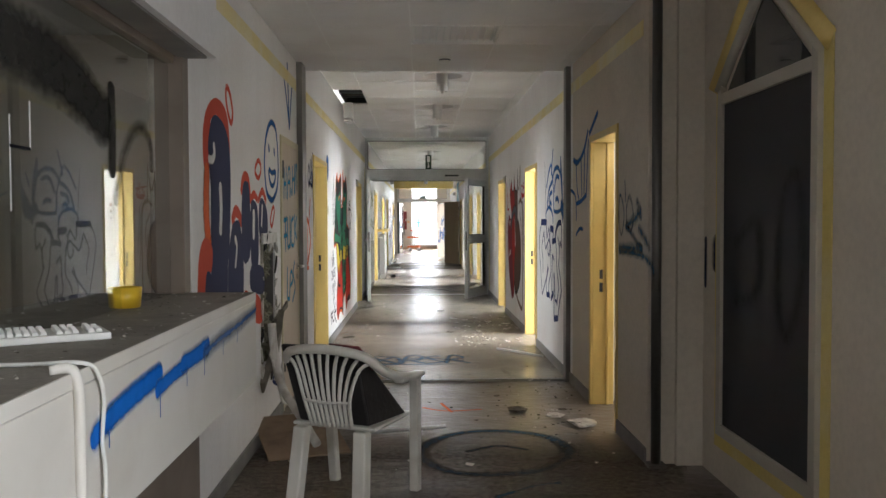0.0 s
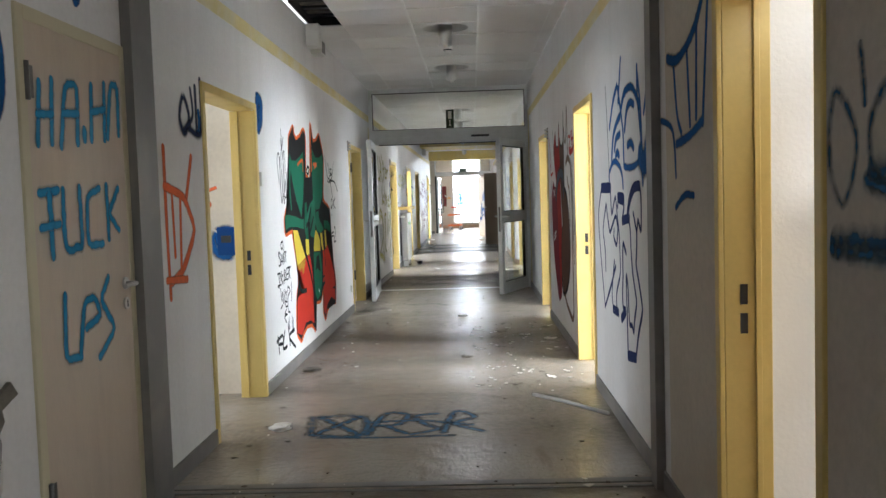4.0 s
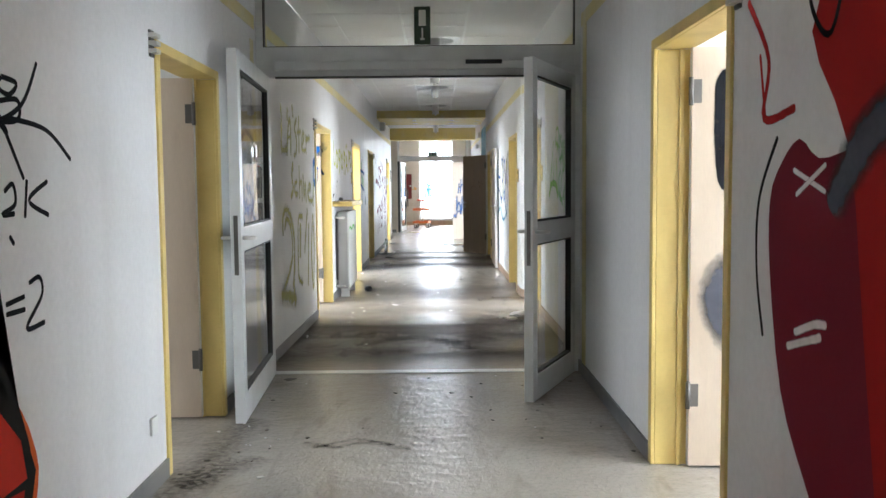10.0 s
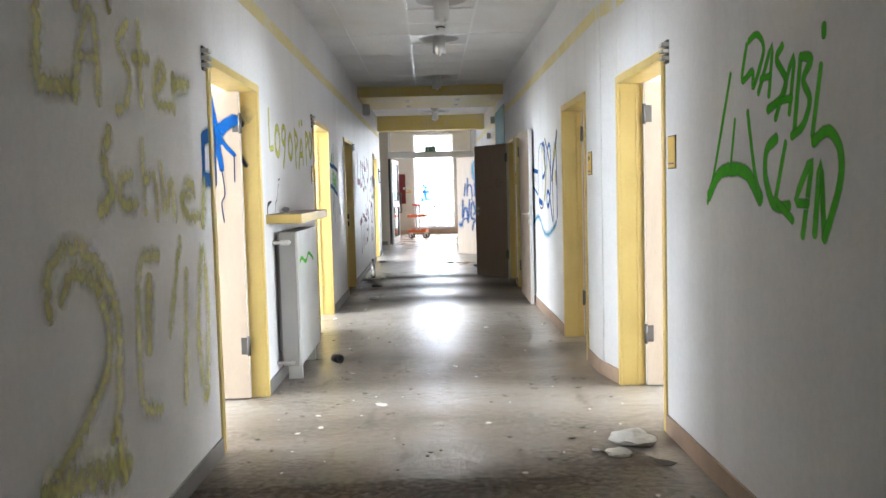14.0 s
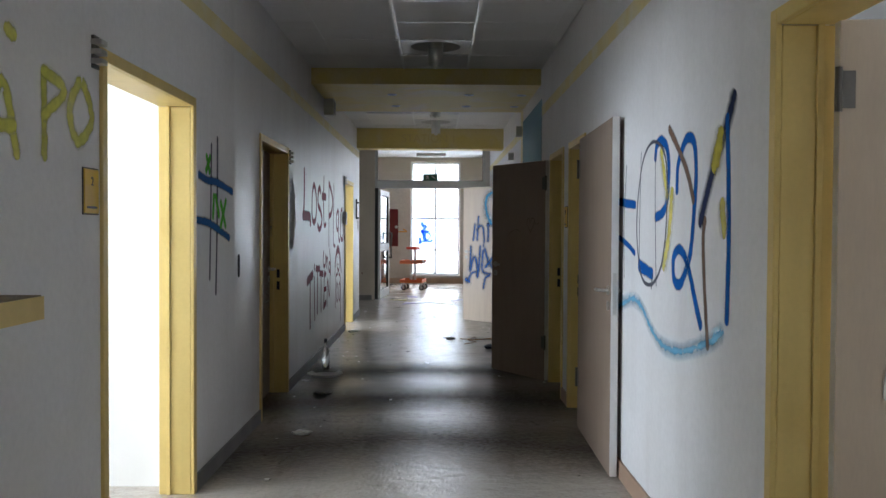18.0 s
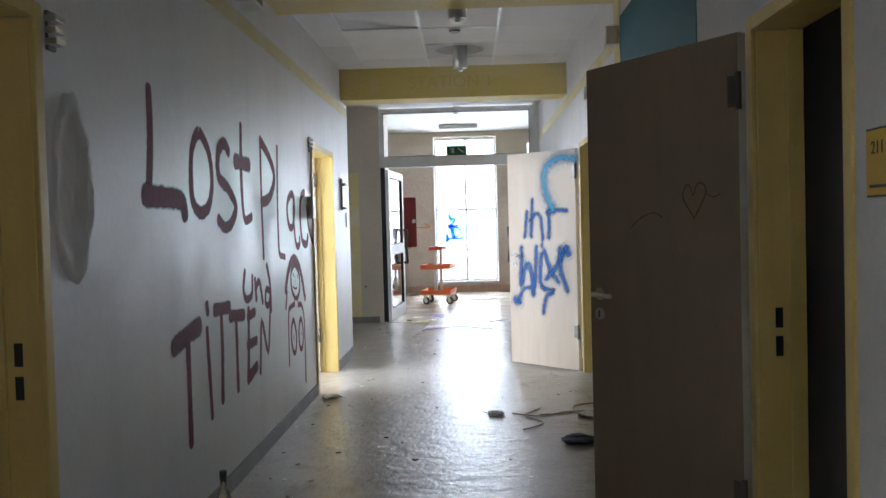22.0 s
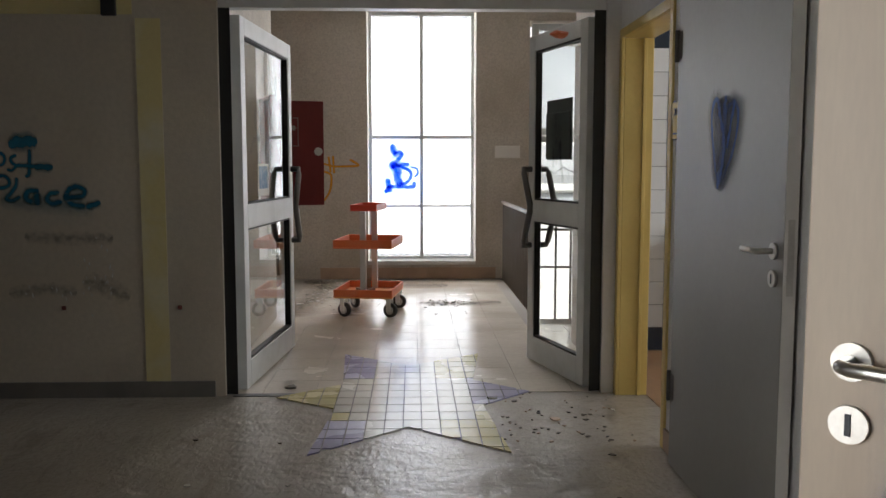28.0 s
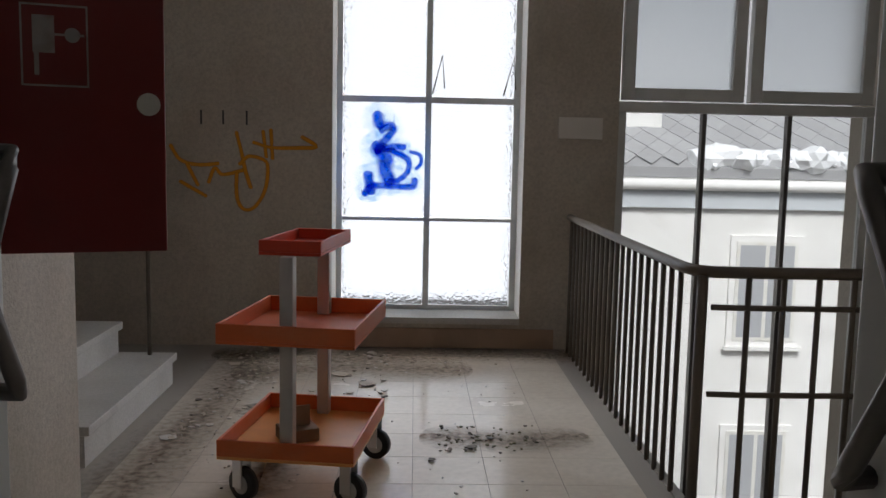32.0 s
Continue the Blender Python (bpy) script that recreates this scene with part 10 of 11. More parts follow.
rod(bm, (0.11, -0.004, 0.03), (0.11, -0.04, 0.03), 0.016, 10)
rod(bm, (0.11, -0.035, 0.03), (0.0, -0.035, 0.03), 0.011, 10)
part("return_valve", bm, LAMP_GREY, o, "grey return valve and pipe")
for y in (0.15, 0.85):
    part("foot", boxed(0.05, y - 0.02, -0.12, 0.15, y + 0.02, 0.0), RAD_WHITE, o)
o = thing("wall_shelf", pose(0.885, 22.36, 1.14), "chunky yellow-edged wall shelf with dusty top", "shelf")
part("board", boxed(0.002, 0.0, 0.0, 0.235, 1.45, 0.06, bevel=0.003), SHELF, o)
part("end_edge", boxed(0.002, -0.004, 0.0, 0.235, 0.0, 0.06), YELLOW, o, "yellow painted edge")
part("front_edge", boxed(0.235, 0.0, 0.0, 0.239, 1.45, 0.06), YELLOW, o, "yellow painted edge")
part("top_dust", boxed(0.004, 0.002, 0.06, 0.232, 1.448, 0.0625), SHELF_DUST, o, "brown dusty top")
paint_on("plaster_damage", "broken plaster and dark chips above the yellow shelf", LEFT, [
    (CHIP, 0.03, "-", [(22.42, 1.21), (22.44, 1.26), (22.5, 1.28)]),
    (CHIP, 0.018, "-", [(22.5, 1.28), (22.56, 1.285), (22.58, 1.29)]),
    (CHIP, 0.012, "-", [(22.73, 1.24), (22.75, 1.28), (22.8, 1.3)]),
    (CHIP, 0.008, "-", [(22.8, 1.31), (22.85, 1.345), (22.84, 1.38), (22.9, 1.42)]),
    (CHIP, 0.014, "-", [(22.88, 1.44), (22.93, 1.45)]),
    (CHIP, 0.01, "-", [(22.72, 1.23), (22.71, 1.21)]),
], "wall damage")
o = thing("plaster_lump", pose(0.93, 22.9, 1.2025), "grey broken plaster lump on the shelf", "rubble")
bm = bmesh.new()
lump(bm, (0, 0, 0.022), 0.026, 4, 0.9)
part("lump", bm, BASE_GREY, o)


# ---- landing: trolley, hose cabinet, stair, railing ----
def tray(bm, x0, y0, x1, y1, z, h, t=0.018):
    box(bm, x0, y0, z, x1, y1, z + 0.012)
    box(bm, x0, y0, z + 0.012, x1, y0 + t, z + h, bevel=0.003)
    box(bm, x0, y1 - t, z + 0.012, x1, y1, z + h, bevel=0.003)
    box(bm, x0, y0 + t, z + 0.012, x0 + t, y1 - t, z + h, bevel=0.003)
    box(bm, x1 - t, y0 + t, z + 0.012, x1, y1 - t, z + h, bevel=0.003)


def trolley():
    o = thing("service_trolley", pose(1.63, 41.02, 0, 0, 0, -8), "orange plastic three-tier service trolley on castors", "trolley")
    for nm, w, d, z, h in (("bottom_tray", 0.255, 0.315, 0.165, 0.075), ("middle_tray", 0.255, 0.315, 0.595, 0.075), ("top_tray", 0.115, 0.25, 0.915, 0.055)):
        paint = ORANGE_RED if nm == "top_tray" else ORANGE
        tray_part = part(nm, boxed(-w, -d, z, w, d, z + 0.012, bevel=0.003), ORANGE_LIT if nm == "bottom_tray" else paint, o)
        for a, b, c, e in ((-w, -d, w, -d + 0.012), (-w, d - 0.012, w, d), (-w, -d + 0.012, -w + 0.012, d - 0.012), (w - 0.012, -d + 0.012, w, d - 0.012)):
            part("rim", boxed(a, b, z + 0.012, c, e, z + h, bevel=0.003), paint, tray_part)
    for y in (-0.27, 0.27):
        bm = bmesh.new()
        box(bm, -0.025, y - 0.025, 0.177, 0.025, y + 0.025, 0.595, bevel=0.004)
        box(bm, -0.025, y - 0.025, 0.607, 0.025, y + 0.025, 0.915, bevel=0.004)
        part("post", bm, LAMP_GREY, o, "grey square post")
    for sx, sy, swivel in ((-1, -1, 62), (1, -1, 70), (-1, 1, 40), (1, 1, 75)):
        turn = Matrix.Translation((sx * 0.2, sy * 0.25, 0)) @ Matrix.Rotation(radians(swivel), 4, "Z") @ Matrix.Translation((0, -0.035, 0))
        bm = bmesh.new()
        rod(bm, (-0.016, 0, 0.062), (0.016, 0, 0.062), 0.062, 24)
        bmesh.ops.transform(bm, matrix=turn, verts=bm.verts)
        w = part("wheel", bm, BLACK, o, "black rubber wheel")
        bm = bmesh.new()
        rod(bm, (-0.019, 0, 0.062), (0.019, 0, 0.062), 0.036, 16)
        bmesh.ops.transform(bm, matrix=turn, verts=bm.verts)
        part("hub", bm, LAMP_GREY, w)
        bm = bmesh.new()
        box(bm, -0.028, -0.014, 0.05, -0.021, 0.03, 0.155)
        box(bm, 0.021, -0.014, 0.05, 0.028, 0.03, 0.155)
        box(bm, -0.028, -0.014, 0.155, 0.028, 0.06, 0.165)
        bmesh.ops.transform(bm, matrix=turn, verts=bm.verts)
        part("fork", bm, ALU, o)


# lighter copy of ORANGE: window light on the bottom tray, put into its colour
ORANGE_LIT = mat_of("window_lit_amber_plastic", (0.8, 0.36, 0.1), 0.3, stain=(0.6, 0.25, 0.08), stain_amount=0.5, stain_scale=7)
ORANGE_RED = mat_of("orange_red_plastic", (0.66, 0.07, 0.03), 0.4, stain=(0.5, 0.06, 0.03), stain_amount=0.4, stain_scale=8)
trolley()
o = thing("small_carton", pose(1.6, 40.95, 0.178, 0, 0, 25), "torn brown carton lying in the trolley tray", "carton")
part("body", boxed(-0.07, -0.06, 0, 0.07, 0.06, 0.05, bevel=0.003), CARD, o)
bm = boxed(-0.05, -0.003, 0.05, 0.05, 0.003, 0.13)
part("flap", bm, CARD, o)


def hose_cabinet():
    a = math.degrees(math.atan2(0.16, 0.47))
    o = thing("hose_cabinet", pose(0.845, 40.06, 0.995, 0, 0, a), "red fire hose cabinet with its door standing open", "fire cabinet")
    bm = boxed(0.0, -0.014, 0.0, 0.5, 0.014, 0.81, bevel=0.004)
    d = part("door", bm, RED, o, "red enamel door")
    bm = bmesh.new()
    x0, x1, z0, z1 = 0.13, 0.3, 0.46, 0.68
    for b in ((x0, z0, x1, z0 + 0.005), (x0, z1 - 0.005, x1, z1), (x0, z0 + 0.005, x0 + 0.005, z1 - 0.005), (x1 - 0.005, z0 + 0.005, x1, z1 - 0.005)):
        box(bm, b[0], -0.017, b[1], b[2], -0.014, b[3])
    box(bm, 0.16, -0.017, 0.55, 0.215, -0.014, 0.65)
    box(bm, 0.163, -0.017, 0.49, 0.175, -0.014, 0.55)
    rod(bm, (0.26, -0.014, 0.6), (0.26, -0.0175, 0.6), 0.02, 16)
    box(bm, 0.215, -0.017, 0.597, 0.29, -0.0145, 0.603)
    part("hose_symbol", bm, SYMBOL_GREY, d, "dirty white hose reel symbol")
    bm = bmesh.new()
    rod(bm, (0.455, -0.014, 0.42), (0.455, -0.022, 0.42), 0.032, 20)
    part("lock", bm, STEEL, d, "round steel lock")
    bm = bmesh.new()
    box(bm, -0.002, -0.5, 0.0, 0.03, -0.02, 0.02)
    box(bm, -0.002, -0.5, 0.79, 0.03, -0.02, 0.81)
    box(bm, -0.002, -0.5, 0.02, 0.03, -0.48, 0.79)
    part("box_frame", bm, RED, o)


hose_cabinet()


def stair_up():
    o = thing("stone_stair", pose(0.73, 41.08, 0), "pale terrazzo stair rising from the landing", "stair")
    for k in range(7):
        bm = bmesh.new()
        x = -0.29 * k
        box(bm, x - 0.3 if k < 6 else x - 0.3, 0.0, 0.0, x, 1.26, 0.17 * (k + 1) - 0.04)
        part("riser", bm, STAIR_STONE, o)
        bm = boxed(x - 0.3, -0.0, 0.17 * (k + 1) - 0.04, x + 0.02, 1.28, 0.17 * (k + 1), bevel=0.004)
        part("tread", bm, STAIR_STONE, o)
    return o


stair_up()
o = thing("stair_post", pose(0.62, 42.3, 0), "thin grey stair post", "post")
bm = bmesh.new()
rod(bm, (0, 0, 0), (0, 0, 2.2), 0.012, 8)
part("post", bm, RAIL_PAINT, o)


def railing():
    o = thing("stair_railing", pose(0, 0, 0), "dark brown-grey steel stair railing with thin balusters", "railing")
    corner = [(3.06, 43.28), (3.06, 40.88), (3.075, 40.8), (3.13, 40.75), (3.25, 40.74), (4.05, 40.74)]
    for nm, z, r in (("handrail", 0.885, 0.022), ("rail", 0.755, 0.011), ("rail", 0.43, 0.011)):
        bm = bmesh.new()
        tube(bm, [(x, y, z) for x, y in (corner if nm == "handrail" else corner[3:])], r, 8)
        part(nm, bm, RAIL_PAINT, o)
    bm = bmesh.new()
    tube(bm, [(4.05, 40.74, 0.885), (4.13, 40.76, 0.86), (4.5, 41.2, 0.5), (5.2, 42.2, -0.2)], 0.022, 8)
    part("handrail", bm, RAIL_PAINT, o)
    spots = [(3.06, 43.2 - 0.115 * k) for k in range(21)] + [(3.1, 40.77)] + [(3.26 + 0.13 * k, 40.74) for k in range(7)]
    for k, (x, y) in enumerate(spots):
        bm = bmesh.new()
        r = 0.021 if k == 21 else 0.011
        rod(bm, (x, y, -0.2), (x, y, 0.87), r, 6)
        part("baluster", bm, RAIL_PAINT, o)


railing()
slab("trim_landing_edge", 3.06, 40.62, -0.2, 3.1, 43.29, 0.0, STAIR_STONE, "stone edge of the landing", "trim")
wall_box("wall_plate", 2.965, Y_W - 0.015, 1.395, 3.255, Y_W - 0.001, 1.535, COUNTER, "blank pale plate on the stair wall", "wall plate")
for x in (0.66, 0.8, 0.95):
    wall_box("wall_slot", x, Y_W - 0.006, 1.44, x + 0.012, Y_W - 0.001, 1.53, BLACK_PL, "small black slot in the plaster", "slot")
o = thing("tube_lamp", pose(2.02, 42.1, H_L), "fluorescent tube lamp on the stair ceiling", "ceiling lamp")
part("housing", boxed(-0.35, -0.09, -0.07, 0.35, 0.09, 0.0, bevel=0.01), LAMP_GREY, o)
part("diffuser", boxed(-0.33, -0.07, -0.085, 0.33, 0.07, -0.07, bevel=0.004), WHITE_PL, o)
o = thing("ceiling_camera", pose(2.02, 39.6, H_L), "small dark ceiling spot on a white base", "ceiling spot")
bm = bmesh.new()
lathe(bm, [(0.0, 0), (0.06, 0), (0.06, -0.05), (0.045, -0.06), (0.045, -0.13), (0.0, -0.13)], 20)
part("base", bm, WHITE_PL, o)
bm = bmesh.new()
lathe(bm, [(0.047, -0.07), (0.05, -0.075), (0.05, -0.1), (0.047, -0.105)], 20)
part("ring", bm, BLACK_PL, o)
o = thing("orange_rag", pose(2.86, 38.36, 2.0), "orange rag caught on the door closer", "rag")
bm = bmesh.new()
lump(bm, (0, 0, 0.05), 0.05, 4, 0.5)
part("rag", bm, ORANGE, o)
o = thing("letter_pocket", pose(3.04, 38.3, 0.01, 0, 0, 105.5), "dark plastic document pocket on the glass door", "document pocket")
part("back_plate", boxed(0.22, 0.008, 1.33, 0.58, 0.014, 1.7, bevel=0.003), POCKET, o)
part("front_pocket", boxed(0.225, 0.0145, 1.335, 0.575, 0.022, 1.62, bevel=0.003), POCKET, o, "scratched clear front")

# ---- toilets ----
def tiled(wall_name, x0, x1, y, z0, z1, s, dark=()):
    """Glazed tiles, each a piece of its own, on a wall facing the corridor's start."""
    o = thing("tiled_wall", pose(x0, y, 0), "white glazed wall tiles with dark joints in the toilet", "wall tiles")
    mesh = {}
    nz, nx = int((z1 - z0) / s), int((x1 - x0) / s)
    for r in range(nz):
        for c in range(nx):
            m = TILE_DARK if (r, c) in dark else TILE
            if m not in mesh:
                first = part("tile", boxed(0, -0.008, 0, s - 0.004, 0, s - 0.004, bevel=0.0015), m, o)
                mesh[m] = first.data
                first.location = (c * s, 0, z0 + r * s)
            else:
                t = new("tile", mesh[m])
                t.parent = o
                t.location = (c * s, 0, z0 + r * s)


slab("wall_toilet_backing", 3.36, 39.302, 0, X_OUT_R, 39.329, H_B, GROUT, "grouted toilet wall", "wall")
tiled("toilet_end", 3.455, 4.8, 39.3, 0.012, 2.6, 0.161, {(0, 0), (0, 1), (0, 2), (0, 3), (0, 5), (0, 6), (13, 0), (13, 1), (13, 4), (13, 6), (14, 2)})
tiled("toilet_side", 3.36, 4.3, 28.308, 0.0, 2.3, 0.15)
slab("wall_toilet_dark_backing", 3.36, 34.07, 0, 5.2, 34.098, 2.6, GROUT, "grouted toilet wall", "wall")
tiled("toilet_mid", 3.37, 4.3, 34.068, 0.0, 2.3, 0.15, {(8, c) for c in range(6)})
slab("floor_toilet", 3.351, 36.4, 0.0, 7.1, 39.3, 0.004, TOILET_FLOOR, "brown toilet floor", "floor")


def basin(x, y):
    o = thing("washbasin", pose(x, y, 0.0), "white ceramic washbasin with chrome tap", "washbasin")
    bm = bmesh.new()
    lathe(bm, [(0.0, 0.63), (0.12, 0.64), (0.24, 0.72), (0.28, 0.8), (0.265, 0.81), (0.2, 0.74), (0.06, 0.7), (0.0, 0.7)], 28)
    for v in bm.verts:
        v.co.y = max(min(v.co.y * 0.85, 0.2), -0.3)
    part("bowl", bm, BASIN_WHITE, o)
    bm = bmesh.new()
    lathe(bm, [(0.0, 0.22), (0.09, 0.22), (0.115, 0.25), (0.125, 0.45), (0.14, 0.66), (0.0, 0.66)], 22)
    for v in bm.verts:
        v.co.y = v.co.y * 0.9 + 0.1
    part("pedestal", bm, BASIN_WHITE, o, "half pedestal below the bowl")
    bm = bmesh.new()
    rod(bm, (0, 0.15, 0.79), (0, 0.15, 0.89), 0.02, 12)
    tube(bm, [(0, 0.15, 0.87), (0.05, 0.07, 0.88), (0.07, 0.01, 0.86)], 0.014, 8)
    tube(bm, [(0, 0.15, 0.89), (0.03, 0.12, 0.93), (0.09, 0.08, 0.92)], 0.012, 8)
    part("tap", bm, STEEL, o, "chrome tap")


basin(4.02, 39.04)


def flat_shape(bm, outline, y, t):
    """A flat painted shape with a little thickness, facing the corridor's start."""
    f, b = [bm.verts.new((u, y - t, v)) for u, v in outline], [bm.verts.new((u, y, v)) for u, v in outline]
    bm.faces.new(f), bm.faces.new(b[::-1])
    for k in range(len(f)):
        q = (k + 1) % len(f)
        bm.faces.new((f[k], b[k], b[q], f[q]))
    bmesh.ops.recalc_face_normals(bm, faces=bm.faces)
    return bm


o = thing("painted_panel", pose(3.777, 39.291, 1.29), "abstract maroon, blue and yellow picture on tiles", "picture")
part("panel", flat_shape(bmesh.new(), [(0, 0), (0.322, 0), (0.322, 0.6), (0.28, 0.615), (0.13, 0.6), (0.1, 0.585), (0, 0.59)], 0, 0.004), P_MAROON, o)
part("blue_field", flat_shape(bmesh.new(), [(0.084, 0.55), (0.13, 0.598), (0.28, 0.613), (0.32, 0.598), (0.32, 0.25), (0.25, 0.37), (0.16, 0.43), (0.09, 0.5)], -0.0045, 0.001), PANEL_BLUE, o)
part("yellow_band", flat_shape(bmesh.new(), [(0.07, 0.01), (0.1, 0.09), (0.21, 0.16), (0.26, 0.196), (0.23, 0.243), (0.16, 0.27), (0.19, 0.29), (0.27, 0.255), (0.316, 0.187), (0.3, 0.15), (0.19, 0.116), (0.115, 0.056), (0.095, 0.004)], -0.006, 0.001), P_YELLOW, o)
part("yellow_hook", flat_shape(bmesh.new(), [(0.153, 0.326), (0.15, 0.293), (0.09, 0.29), (0.055, 0.195), (0.04, 0.2), (0.05, 0.32)], -0.006, 0.001), P_YELLOW, o)

# ---- the yard outside the stair window ----
slab("ground", -150, 43.7, -6.2, 200, 300, -6.0, GROUND, "wet grey yard behind the building", "ground")


def neighbour():
    o = thing("neighbour_house", pose(0, 52, -5.52), "white rendered house with slate roof and snow on its eaves", "house")
    part("wall", boxed(-6, 0, -2.5, 22, 8, 6.3), FACADE, o)
    part("eaves", boxed(-6.3, -0.12, 6.3, 22.3, 0.0, 6.45), FACADE, o)
    part("fascia", boxed(-6.3, -0.1, 5.95, 22.3, -0.002, 6.298), SNOW_GREY, o, "pale blue-grey gutter board")
    bm = bmesh.new()
    rod(bm, (-6.3, -0.18, 6.34), (22.3, -0.18, 6.34), 0.09, 10)
    part("gutter", bm, FACADE, o)
    bm = bmesh.new()
    vs = [bm.verts.new(q) for q in ((-6.3, -0.14, 6.63), (22.3, -0.14, 6.63), (22.3, 4.5, 10.6), (-6.3, 4.5, 10.6), (-6.3, -0.14, 6.46), (22.3, -0.14, 6.46), (22.3, 4.5, 10.4), (-6.3, 4.5, 10.4))]
    for f in ((0, 1, 2, 3), (7, 6, 5, 4), (0, 4, 5, 1), (2, 6, 7, 3)):
        bm.faces.new([vs[i] for i in f])
    r = part("roof", bm, SLATE, o, "grey slate roof")
    slope = math.degrees(math.atan2(4.15, 4.85))
    bm = boxed(-0.16, -0.16, 0.0, 0.16, 0.16, 0.012)
    bmesh.ops.rotate(bm, verts=bm.verts, cent=(0, 0, 0), matrix=Matrix.Rotation(radians(45), 3, "Z"))
    me = bpy.data.meshes.new("slate")
    bm.to_mesh(me)
    bm.free()
    me.materials.append(SLATE)
    for row in range(12):
        for c in range(22):
            s = new("slate", me)
            s.parent = r
            s.matrix_basis = pose(4.2 + c * 0.44 + (row % 2) * 0.22, 0.04 + row * 0.17, 6.81 + row * 0.145, slope - 3, 0, 0)
    rnd = random.Random(5)
    bm = bmesh.new()
    for k in range(40):
        lump(bm, (6.9 + k * 0.2, 0.0 + rnd.uniform(-0.05, 0.16), 6.78), rnd.uniform(0.2, 0.34), k, 0.75)
    part("snow", bm, SNOW, o, "melting snow along the eaves")
    for x in (3.2, 7.4, 11.6):
        for z in (0.3, 3.6):
            w = part("window", boxed(x, -0.05, z, x + 1.25, 0.02, z + 1.9), FACADE, o)
            part("frame", boxed(x + 0.1, -0.07, z + 0.1, x + 1.15, -0.05, z + 1.8), WHITE_PL, w)
            for a in (0.16, 0.66):
                part("pane", boxed(x + a, -0.075, z + 0.16, x + a + 0.43, -0.07, z + 1.74), HOUSE_PANE, w, "grey window pane")
            part("sill", boxed(x - 0.05, -0.14, z - 0.06, x + 1.3, -0.05, z), FACADE, w)
    part("dormer", boxed(4.4, 0.6, 6.6, 6.3, 3.0, 8.5), FACADE, o)


neighbour()

# ---- loose things on the floor ----
o = thing("glass_bottle", pose(1.07, 29.95, 0), "clear glass bottle with dark cap by the wall", "bottle")
bm = bmesh.new()
lathe(bm, [(0.0, 0.002), (0.036, 0.0), (0.037, 0.16), (0.03, 0.19), (0.014, 0.23), (0.013, 0.28), (0.0, 0.28)], 20)
part("body", bm, BOTTLE, o)
bm = bmesh.new()
rod(bm, (0, 0, 0.265), (0, 0, 0.3), 0.016, 14)
part("cap", bm, BLACK_PL, o)
o = thing("broken_dish", pose(1.13, 29.45, 0.0, 0, 0, 30), "pale shallow broken dish lying beside the bottle", "dish")
bm = bmesh.new()
lathe(bm, [(0.0, 0.02), (0.13, 0.028), (0.165, 0.045), (0.16, 0.052), (0.12, 0.036), (0.0, 0.028)], 22)
bm.verts.ensure_lookup_table()
bmesh.ops.delete(bm, geom=[f for f in bm.faces if 0.3 < math.atan2(f.calc_center_median().y, f.calc_center_median().x) < 1.9 and f.calc_center_median().to_2d().length > 0.06], context="FACES")
part("bowl", bm, CARD_PLASTER, o)
for k, (x, y, a) in enumerate(((0.15, 0.16, 20), (0.05, 0.22, 75), (-0.2, -0.08, 130))):
    bm = bmesh.new()
    vs = [bm.verts.new((x + 0.05 * math.cos(radians(a + q)) * r, y + 0.05 * math.sin(radians(a + q)) * r, z)) for z in (0.004, 0.011) for q, r in ((0, 1.2), (100, 0.8), (215, 1.0))]
    for f in ((2, 1, 0), (3, 4, 5), (0, 1, 4, 3), (1, 2, 5, 4), (2, 0, 3, 5)):
        bm.faces.new([vs[i] for i in f])
    part("shard", bm, CARD_PLASTER, o, "broken piece of the dish")
o = thing("black_cap", pose(1.23, 23.27, 0.035, 90, 0, 40), "small black plastic cap on the floor", "cap")
bm = bmesh.new()
lathe(bm, [(0.0, -0.04), (0.035, -0.04), (0.035, 0.04), (0.028, 0.04), (0.028, -0.03), (0.0, -0.03)], 18)
part("cap", bm, BLACK_PL, o)
o = thing("metal_rod", pose(0, 0, 0), "thin bent metal rod on the floor", "rod")
bm = bmesh.new()
tube(bm, [(2.72, 11.3, 0.012), (2.9, 11.1, 0.012), (3.14, 10.75, 0.012)], 0.012, 8)
part("rod", bm, LAMP_GREY, o)
o = thing("metal_rod", pose(0, 0, 0), "grey tube lying beyond the chair", "rod")
bm = bmesh.new()
tube(bm, [(1.5, 7.62, 0.015), (2.05, 7.78, 0.015)], 0.014, 8)
part("rod", bm, LAMP_GREY, o)


def crumple(name, x, y, r, mat, label, category, seed, flat=0.26):
    o = thing(name, pose(x, y, 0, 0, 0, seed * 37), label, category)
    bm = bmesh.new()
    bmesh.ops.create_icosphere(bm, subdivisions=3, radius=r)
    for v in bm.verts:
        d = 1 + 0.45 * noise.noise(v.co * (1.4 / r) + Vector((seed, 0, seed))) + 0.22 * noise.noise(v.co * (4.0 / r))
        v.co = Vector((v.co.x * d, v.co.y * d, max(v.co.z * d * flat + r * flat * 0.6, 0.0)))
    part("body", bm, mat, o)


